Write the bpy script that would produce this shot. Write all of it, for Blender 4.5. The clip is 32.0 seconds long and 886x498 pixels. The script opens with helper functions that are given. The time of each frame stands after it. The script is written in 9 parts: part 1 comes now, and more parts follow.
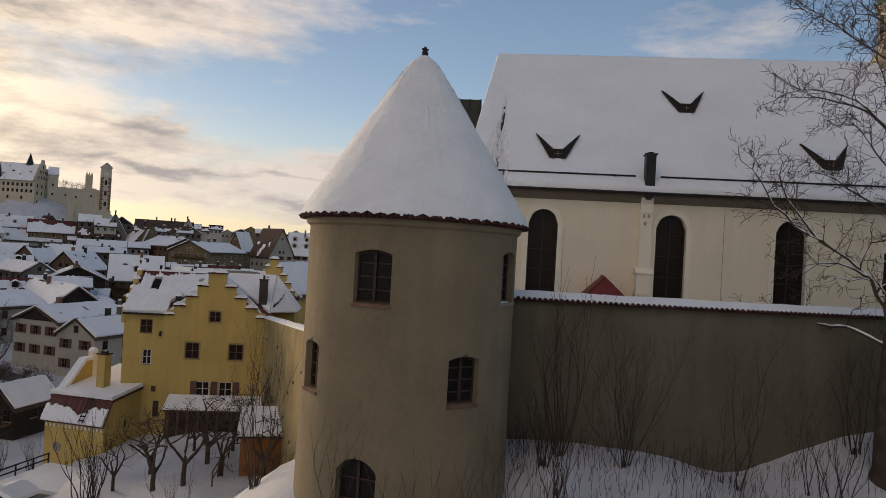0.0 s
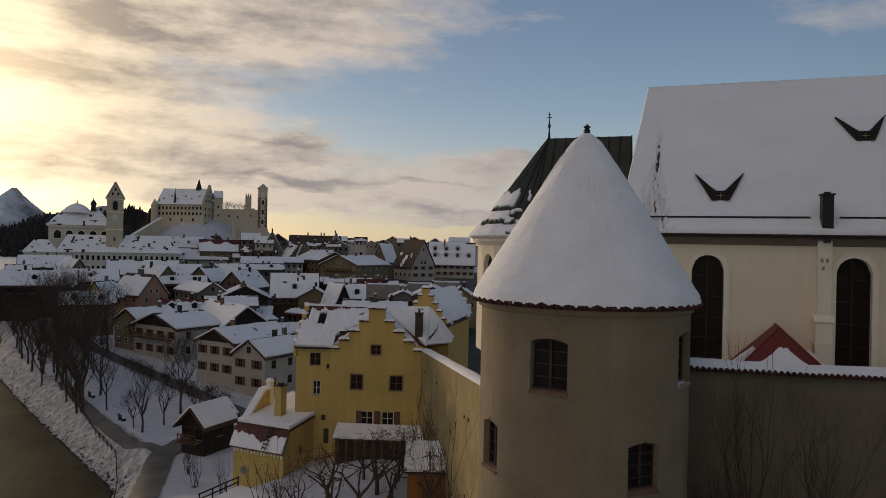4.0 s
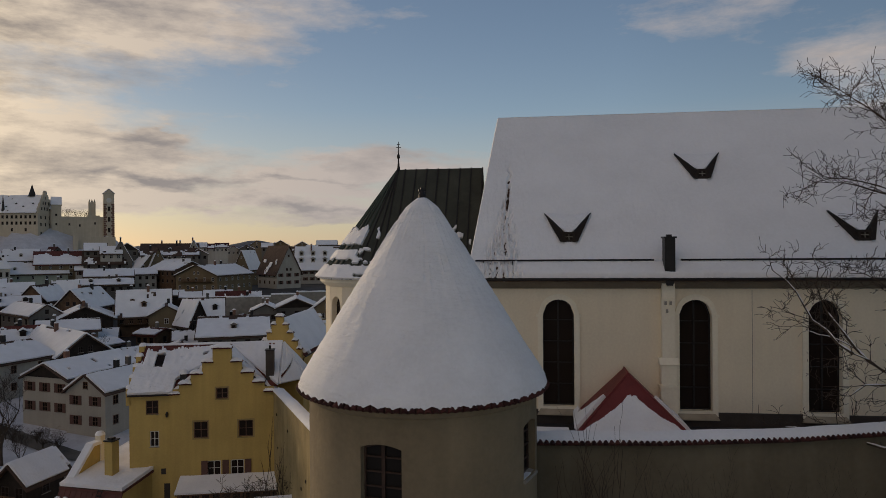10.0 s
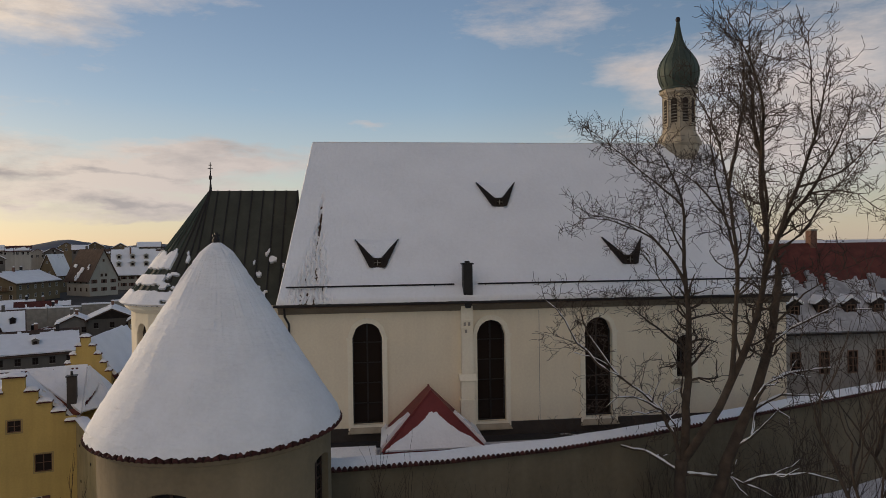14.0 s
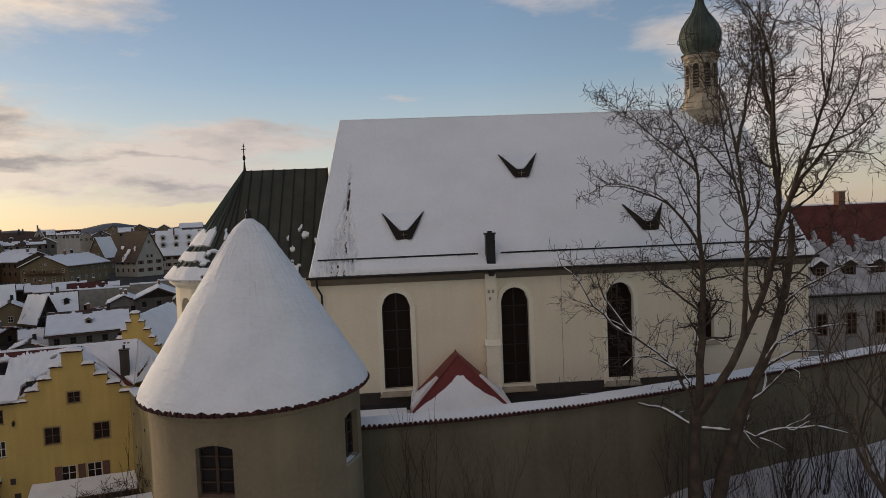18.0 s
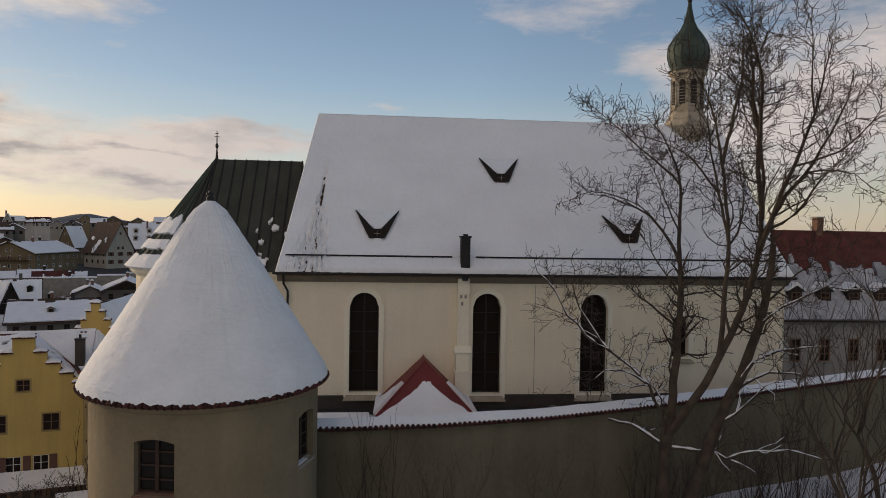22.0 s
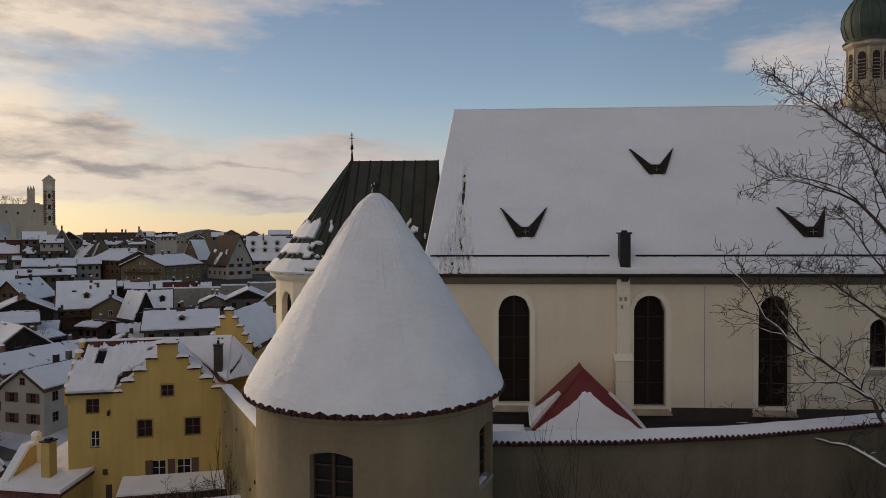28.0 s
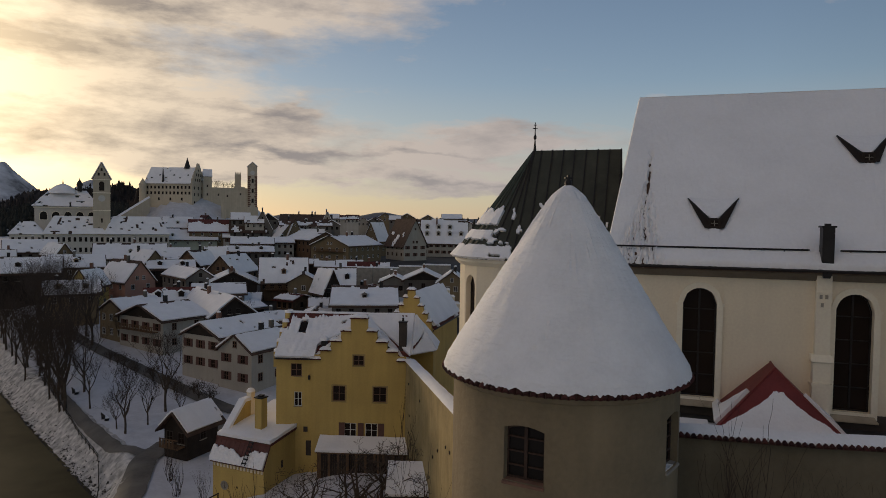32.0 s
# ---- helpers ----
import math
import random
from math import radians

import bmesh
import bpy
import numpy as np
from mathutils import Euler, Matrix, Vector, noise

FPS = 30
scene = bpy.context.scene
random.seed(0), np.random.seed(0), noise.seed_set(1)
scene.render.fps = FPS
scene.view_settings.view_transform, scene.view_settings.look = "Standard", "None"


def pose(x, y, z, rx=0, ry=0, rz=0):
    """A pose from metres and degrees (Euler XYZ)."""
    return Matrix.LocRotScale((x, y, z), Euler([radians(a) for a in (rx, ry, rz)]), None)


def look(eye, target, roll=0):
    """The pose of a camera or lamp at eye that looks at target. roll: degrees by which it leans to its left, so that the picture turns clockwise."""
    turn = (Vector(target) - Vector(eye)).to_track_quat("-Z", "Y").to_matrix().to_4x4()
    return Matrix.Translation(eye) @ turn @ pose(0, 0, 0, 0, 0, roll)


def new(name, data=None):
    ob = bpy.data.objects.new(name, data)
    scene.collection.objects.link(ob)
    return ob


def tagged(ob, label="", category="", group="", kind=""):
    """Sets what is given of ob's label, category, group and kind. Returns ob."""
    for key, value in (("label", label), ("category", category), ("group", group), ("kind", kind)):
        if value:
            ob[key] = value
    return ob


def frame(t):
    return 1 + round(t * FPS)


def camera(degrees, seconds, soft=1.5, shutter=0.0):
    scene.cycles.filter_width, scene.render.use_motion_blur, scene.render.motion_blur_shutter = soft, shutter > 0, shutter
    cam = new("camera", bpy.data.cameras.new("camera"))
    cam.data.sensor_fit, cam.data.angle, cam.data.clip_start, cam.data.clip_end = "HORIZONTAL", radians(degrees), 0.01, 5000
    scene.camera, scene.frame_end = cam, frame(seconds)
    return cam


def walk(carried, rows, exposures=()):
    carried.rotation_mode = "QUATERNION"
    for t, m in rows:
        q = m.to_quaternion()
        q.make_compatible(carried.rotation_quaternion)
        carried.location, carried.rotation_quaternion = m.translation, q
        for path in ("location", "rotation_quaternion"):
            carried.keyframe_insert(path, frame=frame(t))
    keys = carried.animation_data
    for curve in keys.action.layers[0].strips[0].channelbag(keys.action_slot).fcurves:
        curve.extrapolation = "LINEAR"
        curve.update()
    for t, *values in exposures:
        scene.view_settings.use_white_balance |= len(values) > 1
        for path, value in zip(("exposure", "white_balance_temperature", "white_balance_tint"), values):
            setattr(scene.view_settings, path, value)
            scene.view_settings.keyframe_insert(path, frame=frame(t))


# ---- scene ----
cam = camera(67.17, 32.0, soft=0.75)
# seconds, eye x y z, turn x y z
PATH = [
    (0, -0.358, -1.898, 9.916, 90.499, -3.314, -17.944),
    (0.5, -0.393, -1.962, 10.164, 89.562, -5.824, -18.210),
    (1, -0.500, -2.011, 10.463, 89.407, -1.808, -18.369),
    (1.5, -0.694, -2.047, 10.820, 89.398, -1.434, -17.184),
    (2, -0.934, -2.089, 11.214, 88.720, -1.047, -14.633),
    (2.5, -1.156, -2.161, 11.610, 89.004, -1.176, -13.097),
    (3, -1.378, -2.240, 11.990, 88.693, -1.312, -11.656),
    (3.5, -1.590, -2.306, 12.337, 89.446, -1.402, -7.647),
    (4, -1.745, -2.325, 12.642, 90.024, -1.238, -6.314),
    (4.5, -1.788, -2.275, 12.926, 87.992, -0.843, -5.240),
    (6.5, -1.596, -1.707, 14.052, 89.426, 1.975, -4.131),
    (7, -1.488, -1.523, 14.325, 92.137, 0.504, -5.378),
    (7.5, -1.298, -1.324, 14.573, 94.157, 2.049, -5.398),
    (8, -1.092, -1.095, 14.778, 91.600, 1.506, -5.457),
    (8.5, -0.875, -0.825, 14.937, 88.875, 0.281, -5.671),
    (9, -0.612, -0.505, 15.066, 88.491, 0.438, -7.058),
    (9.5, -0.247, -0.165, 15.170, 88.423, -0.627, -10.919),
    (10, 0.125, 0.074, 15.282, 89.825, 0.433, -17.315),
    (10.5, 0.440, 0.143, 15.400, 90.773, 0.691, -23.646),
    (11, 0.608, 0.100, 15.525, 89.866, 0.102, -23.795),
    (11.5, 0.679, -0.025, 15.677, 88.023, 0.827, -23.061),
    (12, 0.746, -0.245, 15.886, 87.911, 0.377, -22.796),
    (12.5, 0.833, -0.563, 16.132, 87.318, 0.830, -24.410),
    (13, 0.932, -0.989, 16.404, 86.927, 0.516, -29.147),
    (13.5, 0.972, -1.416, 16.613, 89.459, 0.769, -31.193),
    (15.5, 0.878, -2.810, 16.859, 89.174, 1.090, -29.836),
    (16, 0.869, -3.096, 16.856, 87.110, 1.041, -29.775),
    (16.5, 0.819, -3.340, 16.820, 88.291, -0.415, -29.779),
    (17, 0.782, -3.470, 16.772, 88.068, 0.256, -29.990),
    (17.5, 0.790, -3.459, 16.706, 87.017, 1.493, -29.173),
    (18, 0.878, -3.354, 16.612, 87.325, 2.330, -27.938),
    (18.5, 1.064, -3.211, 16.500, 87.019, 0.588, -28.139),
    (19, 1.314, -3.046, 16.381, 86.685, 1.931, -28.333),
    (19.5, 1.579, -2.882, 16.279, 88.223, 0.001, -27.892),
    (20, 1.798, -2.752, 16.214, 89.498, -2.781, -27.243),
    (20.5, 1.892, -2.721, 16.199, 90.692, -2.758, -27.922),
    (21, 1.871, -2.721, 16.191, 90.626, -2.068, -28.962),
    (21.5, 1.756, -2.666, 16.157, 91.453, -1.705, -29.681),
    (22, 1.580, -2.492, 16.075, 88.244, -1.000, -29.707),
    (22.5, 1.365, -2.207, 15.943, 88.829, -0.282, -29.076),
    (23, 1.151, -1.834, 15.773, 87.569, 1.127, -28.823),
    (23.5, 0.959, -1.401, 15.593, 87.850, 1.067, -28.429),
    (24, 0.791, -0.922, 15.427, 87.809, 1.210, -27.448),
    (24.5, 0.661, -0.438, 15.319, 87.310, 0.687, -24.732),
    (25, 0.582, -0.032, 15.295, 87.755, 0.888, -21.898),
    (25.5, 0.516, 0.242, 15.325, 89.949, -1.682, -21.494),
    (27.5, 0.404, 0.691, 15.472, 88.119, 0.341, -21.957),
    (28, 0.363, 0.770, 15.514, 88.948, 0.152, -21.190),
    (28.5, 0.316, 0.820, 15.549, 88.058, 2.115, -20.162),
    (29, 0.287, 0.849, 15.567, 89.841, 0.647, -20.445),
    (29.5, 0.268, 0.901, 15.542, 92.358, -0.036, -19.925),
    (30, 0.210, 0.904, 15.510, 90.916, 1.834, -19.333),
    (30.5, 0.079, 0.796, 15.496, 89.301, 0.249, -17.458),
    (31, -0.129, 0.550, 15.522, 89.217, 1.207, -15.400),
    (31.5, -0.401, 0.175, 15.577, 88.237, 0.371, -11.007),
    (32, -0.698, -0.266, 15.661, 87.588, -0.871, -6.815),
]
walk(cam, [(t, pose(*p)) for t, *p in PATH], [(t, e - 0.13, 7000, 16) for t, e in (
    (0, 0.44), (2, 0.3), (4, -0.05), (6.5, -0.32), (9, -0.38), (10, -0.14), (11, 0.09), (13, 0.23), (24, 0.31), (25, 0.27), (28, 0.18), (30, 0.10), (31, 0.04), (32, -0.12))])

# ---- world, sun ----
SUN_AZ, SUN_EL = radians(-33), radians(9)   # azimuth from +y towards +x


def sky_world():
    w = bpy.data.worlds.new("sky")
    scene.world = w
    w.use_nodes = True
    nt = w.node_tree
    nt.nodes.clear()
    N, L = nt.nodes.new, nt.links.new

    def math_node(op, a=None, b=None, clamp=False):
        n = N("ShaderNodeMath")
        n.operation, n.use_clamp = op, clamp
        for i, v in enumerate((a, b)):
            if isinstance(v, (int, float)):
                n.inputs[i].default_value = v
            elif v is not None:
                L(v, n.inputs[i])
        return n.outputs[0]

    def mix(fac, a, b, mode="MIX"):
        n = N("ShaderNodeMix")
        n.data_type, n.blend_type = "RGBA", mode
        for sock, v in ((n.inputs[0], fac), (n.inputs[6], a), (n.inputs[7], b)):
            if isinstance(v, (int, float)):
                sock.default_value = v
            elif isinstance(v, tuple):
                sock.default_value = (*v, 1)
            else:
                L(v, sock)
        return n.outputs[2]

    def ramp(v, *stops):
        n = N("ShaderNodeValToRGB")
        e = n.color_ramp.elements
        while len(e) < len(stops):
            e.new(0.5)
        for el, (p, c) in zip(e, stops):
            el.position, el.color = p, (*c, 1) if isinstance(c, tuple) else (c, c, c, 1)
        L(v, n.inputs[0])
        return n.outputs[0]

    tc = N("ShaderNodeTexCoord").outputs["Generated"]
    sky = N("ShaderNodeTexSky")
    sky.sky_type, sky.sun_disc = "NISHITA", False
    sky.sun_elevation, sky.sun_rotation = SUN_EL, SUN_AZ
    sky.altitude, sky.air_density, sky.dust_density, sky.ozone_density = 800, 1.0, 0.6, 1.2
    sep = N("ShaderNodeSeparateXYZ")
    L(tc, sep.inputs[0])
    x, y, z = sep.outputs
    # clouds lie on a flat layer: project the direction on a plane overhead
    up = math_node("MAXIMUM", z, 0.0)
    den = math_node("ADD", up, 0.16)
    cx, cy = math_node("DIVIDE", x, den), math_node("DIVIDE", y, den)
    com = N("ShaderNodeCombineXYZ")
    L(cx, com.inputs[0]), L(cy, com.inputs[1])

    def cloud(scale, detail, rough, off, sx):
        mp = N("ShaderNodeMapping")
        mp.inputs["Location"].default_value = off
        mp.inputs["Scale"].default_value = (sx, 1, 1)
        mp.inputs["Rotation"].default_value = (0, 0, radians(25))
        L(com.outputs[0], mp.inputs[0])
        n = N("ShaderNodeTexNoise")
        n.inputs["Scale"].default_value, n.inputs["Detail"].default_value = scale, detail
        n.inputs["Roughness"].default_value, n.inputs["Distortion"].default_value = rough, 0.4
        L(mp.outputs[0], n.inputs["Vector"])
        return n.outputs["Fac"]

    # nearness to the sun's side of the sky
    sd = Vector((math.sin(SUN_AZ) * math.cos(SUN_EL), math.cos(SUN_AZ) * math.cos(SUN_EL), math.sin(SUN_EL)))
    dot = N("ShaderNodeVectorMath")
    dot.operation = "DOT_PRODUCT"
    L(tc, dot.inputs[0])
    dot.inputs[1].default_value = sd
    d = dot.outputs["Value"]
    glow = math_node("POWER", math_node("MAXIMUM", d, 0.0), 7.5)
    halo = math_node("POWER", math_node("MAXIMUM", d, 0.0), 60.0)
    clear = mix(1.0, sky.outputs[0], SKY_GAIN, "MULTIPLY")
    clear = mix(1.0, clear, ramp(math_node("MULTIPLY", d, 0.5, False), (0.0, 1.05), (0.08, 1.22), (0.22, 1.24), (0.45, 0.9), (0.5, 0.9)), "MULTIPLY")
    big = cloud(0.62, 9, 0.58, CLOUD_OFF, 0.7)
    cover = math_node("ADD", big, math_node("SUBTRACT", math_node("MULTIPLY", glow, 0.25), 0.035))
    # a bright cloud deck added out of view, behind left, to fill tower and church
    bd = N("ShaderNodeVectorMath")
    bd.operation = "DOT_PRODUCT"
    L(tc, bd.inputs[0])
    bd.inputs[1].default_value = Vector((math.sin(FILL_AZ), math.cos(FILL_AZ), 0.3)).normalized()
    fill_side = math_node("MAXIMUM", bd.outputs["Value"], 0.0)
    cover = math_node("ADD", cover, math_node("MULTIPLY", fill_side, 0.06))
    mask = ramp(cover, (0.51, 0.0), (0.63, 1.0))
    fine = cloud(1.5, 9, 0.62, (1.3, 4.1, 0.0), 0.6)
    shade = ramp(fine, (0.43, 0.0), (0.60, 1.0))
    # the clouds that stand over the town: soft banks by azimuth and height, torn by noise
    az, el = math_node("ARCTAN2", x, y), math_node("ARCSINE", z)
    ae = N("ShaderNodeCombineXYZ")
    L(az, ae.inputs[0]), L(math_node("MULTIPLY", el, 3.2), ae.inputs[1])

    def torn(scale, detail, rough, z0):
        mp = N("ShaderNodeMapping")
        mp.inputs["Location"].default_value = (0.0, 0.0, z0)
        L(ae.outputs[0], mp.inputs[0])
        n = N("ShaderNodeTexNoise")
        n.inputs["Scale"].default_value, n.inputs["Detail"].default_value, n.inputs["Roughness"].default_value = scale, detail, rough
        L(mp.outputs[0], n.inputs["Vector"])
        return n.outputs["Fac"]

    wz = math_node("ADD", az, math_node("MULTIPLY", math_node("SUBTRACT", torn(4.0, 4, 0.6, 2.0), 0.5), 0.26))
    we = math_node("ADD", el, math_node("MULTIPLY", math_node("SUBTRACT", torn(7.0, 5, 0.6, 7.0), 0.5), 0.075))
    at = N("ShaderNodeCombineXYZ")
    L(wz, at.inputs[0]), L(we, at.inputs[1])

    def banks(rows):
        acc = 0.0
        for a, e, wa, wl, amp in rows:
            sub, mul, dt = N("ShaderNodeVectorMath"), N("ShaderNodeVectorMath"), N("ShaderNodeVectorMath")
            sub.operation, mul.operation, dt.operation = "SUBTRACT", "MULTIPLY", "DOT_PRODUCT"
            L(at.outputs[0], sub.inputs[0])
            sub.inputs[1].default_value = (radians(a), radians(e), 0)
            L(sub.outputs[0], mul.inputs[0])
            mul.inputs[1].default_value = (1 / radians(wa), 1 / radians(wl), 0)
            L(mul.outputs[0], dt.inputs[0]), L(mul.outputs[0], dt.inputs[1])
            acc = math_node("ADD", math_node("MULTIPLY", math_node("POWER", math.exp(-1), dt.outputs["Value"]), amp), acc)
        return acc
    tear = math_node("SUBTRACT", torn(9.0, 8, 0.66, 11.0), 0.5)
    ahead = ramp(math_node("ADD", banks(CLOUD_BANKS), math_node("MULTIPLY", tear, 1.1)), (0.20, 0.0), (0.78, 1.0))
    front = math_node("MULTIPLY", y, 2.5, True)
    mask = mix(front, mask, ahead)
    body = math_node("ADD", math_node("MULTIPLY", math_node("SUBTRACT", torn(6.0, 8, 0.62, 19.0), 0.47), 4.2), 0.74)
    shade = mix(front, shade, math_node("SUBTRACT", body, banks(CLOUD_BELLIES), True))
    lit = mix(glow, CLOUD_FAR, CLOUD_SUN)
    grey = mix(glow, CLOUD_FAR_DARK, CLOUD_SUN_DARK)
    cl = mix(fill_side, mix(shade, grey, lit), FILL_CLOUD)
    low = ramp(z, (0.0, 1.0), (0.20, 0.0))
    hz = mix(glow, HORIZON_FAR, HORIZON_SUN)
    base = mix(math_node("MULTIPLY", low, 0.62), clear, hz)
    out = mix(mask, base, cl)
    out = mix(1.0, out, mix(halo, (0, 0, 0), HALO), "ADD")
    bg = N("ShaderNodeBackground")
    L(out, bg.inputs[0])
    bg.inputs[1].default_value = 0.1
    o = N("ShaderNodeOutputWorld")
    L(bg.outputs[0], o.inputs[0])


# unseen bright cloud: colour and bearing chosen as fill light
FILL_CLOUD, FILL_AZ = (8.3, 6.7, 5.4), radians(-112)
# azimuth, height, half width, half height (degrees), weight
CLOUD_BANKS = [(-25, 20, 16, 8, 1.3), (-4, 23, 14, 6, 0.85), (-27, 9, 12, 3.6, 1.3), (-13, 7.4, 11, 2.2, 1.3), (-5, 16.5, 9, 2.4, 0.5), (-14, 5.0, 12, 1.2, 1.1), (-6, 3.6, 14, 0.7, 0.8), (13, 6.8, 9, 1.3, 1.15), (5, 5.7, 5, 0.7, 0.9),
               (9, 4.6, 10, 0.5, 0.7), (8.5, 3.2, 8, 0.7, 0.85), (14, 2.2, 14, 0.5, 0.7), (-6.5, 9.4, 1.4, 0.6, 0.7), (24, 10.2, 2.6, 0.5, 0.5), (41, 18.5, 8, 2.4, 0.42), (50, 13.5, 6, 2.0, 0.5), (63, 13, 8, 4.5, 0.65), (56, 7, 12, 5, 0.7)]
CLOUD_BELLIES = [(-22, 12.6, 9, 1.7, 0.6), (-16, 17.5, 10, 2.4, 0.55), (-6, 5.6, 8, 0.45, 0.8), (-24, 5.3, 7, 0.7, 0.7), (-9, 21, 10, 3, 0.4), (6, 5.6, 4, 0.3, 0.7), (8.5, 3.3, 5, 0.3, 0.7), (-9, 8.6, 4, 0.4, 0.4)]
SKY_GAIN = (1.02, 1.06, 1.14)
CLOUD_OFF = (0.4, 0.0, 0.0)
CLOUD_FAR, CLOUD_FAR_DARK = (5.1, 4.9, 4.85), (3.85, 3.8, 3.85)
CLOUD_SUN, CLOUD_SUN_DARK = (9.9, 8.7, 6.6), (2.75, 2.55, 2.4)
HORIZON_FAR, HORIZON_SUN = (4.6, 4.3, 4.05), (8.8, 7.5, 5.7)
HALO = (11.0, 8.8, 4.8)
sky_world()
sun = new("sun", bpy.data.lights.new("sun", "SUN"))
sun.data.energy, sun.data.angle, sun.data.color = 1.35, radians(12), (1.0, 0.82, 0.58)
sun.matrix_world = look(Vector((math.sin(SUN_AZ), math.cos(SUN_AZ), math.tan(SUN_EL))) * 60, (0, 0, 0))
scene.view_settings.exposure = 0.0


# ---- materials ----
def material(name, colour, rough=0.8, dark=0.7, scale=1.5, fine=14.0, bump=0.2, bump_scale=20.0, metal=0.0, spec=0.3, per=0.0, streak=0.0, grain=None, relief=0.05):
    """Two scales of mottling over a base colour, and a fine relief. per: how much each object differs. streak: stains that run down."""
    m = bpy.data.materials.new(name)
    m.use_nodes = True
    nt = m.node_tree
    N, L = nt.nodes.new, nt.links.new
    b = nt.nodes["Principled BSDF"]
    b.inputs["Roughness"].default_value, b.inputs["Metallic"].default_value = rough, metal
    b.inputs["Specular IOR Level"].default_value = spec
    tc = N("ShaderNodeTexCoord").outputs["Object"]

    def noise_tex(s, det, vec=tc):
        n = N("ShaderNodeTexNoise")
        n.inputs["Scale"].default_value, n.inputs["Detail"].default_value = s, det
        L(vec, n.inputs["Vector"])
        return n.outputs["Fac"]

    def mix(fac, a, c, mode="MIX"):
        n = N("ShaderNodeMix")
        n.data_type, n.blend_type = "RGBA", mode
        for sock, v in ((n.inputs[0], fac), (n.inputs[6], a), (n.inputs[7], c)):
            if isinstance(v, (int, float)):
                sock.default_value = v
            elif isinstance(v, tuple):
                sock.default_value = (*v, 1)
            else:
                L(v, sock)
        return n.outputs[2]

    def rng(v, lo, hi):
        n = N("ShaderNodeMapRange")
        n.inputs[1].default_value, n.inputs[2].default_value = 0.35, 0.68
        n.inputs[3].default_value, n.inputs[4].default_value = lo, hi
        L(v, n.inputs[0])
        return n.outputs[0]

    worn = tuple(c * dark for c in colour)
    col = mix(rng(noise_tex(scale, 5), 0, 1), worn, colour)
    col = mix(rng(noise_tex(fine, 4), 0.0, 0.22), col, tuple(min(1, c * 1.25) for c in colour))
    if streak:
        mp = N("ShaderNodeMapping")
        mp.inputs["Scale"].default_value = (1.6, 1.6, 0.12)
        L(tc, mp.inputs[0])
        col = mix(rng(noise_tex(1.1, 6, mp.outputs[0]), streak, 0.0), col, tuple(c * 0.45 for c in colour))
    if per:
        info = N("ShaderNodeObjectInfo")
        n = N("ShaderNodeHueSaturation")
        r = N("ShaderNodeMapRange")
        r.inputs[3].default_value, r.inputs[4].default_value = 1 - per, 1 + per
        L(info.outputs["Random"], r.inputs[0])
        L(r.outputs[0], n.inputs["Value"])
        L(col, n.inputs["Color"])
        col = n.outputs[0]
    L(col, b.inputs["Base Color"])
    if bump:
        bp = N("ShaderNodeBump")
        bp.inputs["Strength"].default_value, bp.inputs["Distance"].default_value = bump, relief
        vec = tc
        if grain:
            mg = N("ShaderNodeMapping")
            mg.inputs["Scale"].default_value = grain
            L(tc, mg.inputs[0])
            vec = mg.outputs[0]
        L(noise_tex(bump_scale, 6, vec), bp.inputs["Height"])
        L(bp.outputs[0], b.inputs["Normal"])
    return m


def glass(name, colour, rough=0.08):
    m = bpy.data.materials.new(name)
    m.use_nodes = True
    b = m.node_tree.nodes["Principled BSDF"]
    b.inputs["Base Color"].default_value = (*colour, 1)
    b.inputs["Roughness"].default_value, b.inputs["Specular IOR Level"].default_value = rough, 0.12
    return m


SNOW = material("snow", (0.91, 0.90, 0.895), 0.75, 0.92, 0.6, 9.0, 0.7, 4.0, spec=0.25, relief=0.10)
SNOW_CONE = material("wind_combed_snow", (0.91, 0.90, 0.89), 0.75, 0.90, 0.8, 9.0, 1.0, 4.0, spec=0.25, grain=(0.7, 0.7, 2.4), relief=0.06)
SNOW_SLOPE = material("settled_roof_snow", (0.91, 0.90, 0.89), 0.75, 0.93, 0.35, 6.0, 0.8, 3.0, spec=0.25, grain=(1.6, 0.6, 0.6), relief=0.08)
BANK_SNOW = material("stony_bank_snow", (0.70, 0.66, 0.61), 0.9, 0.34, 1.1, 7.0, 0.6, 3.5)
# ground snow; the slope's shade is put into its lower albedo
SNOW_ROUGH = material("dimmed_ground_snow", (0.62, 0.62, 0.64), 0.8, 0.82, 0.5, 3.0, 0.8, 3.0)
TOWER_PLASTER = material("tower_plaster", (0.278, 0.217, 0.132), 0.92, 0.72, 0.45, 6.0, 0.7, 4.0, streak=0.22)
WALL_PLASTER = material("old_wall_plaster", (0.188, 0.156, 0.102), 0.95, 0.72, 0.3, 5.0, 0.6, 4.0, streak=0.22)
CREAM = material("cream_plaster", (0.85, 0.74, 0.56), 0.9, 0.90, 0.3, 8.0, 0.12, 30.0, streak=0.08)
CREAM_TRIM = material("pale_trim", (0.86, 0.78, 0.62), 0.85, 0.93, 0.5, 8.0, 0.1, 30.0)
YELLOW = material("yellow_plaster", (0.57, 0.405, 0.135), 0.92, 0.86, 0.4, 7.0, 0.25, 12.0, streak=0.2)
YELLOW_OLD = material("weathered_yellow_plaster", (0.42, 0.315, 0.145), 0.93, 0.6, 0.5, 5.0, 0.4, 8.0, streak=0.4)
EAVE_TILE = material("dark_eave_tile", (0.085, 0.026, 0.020), 0.85, 0.5, 2.0, 12.0, 0.4, 12.0, per=0.5)
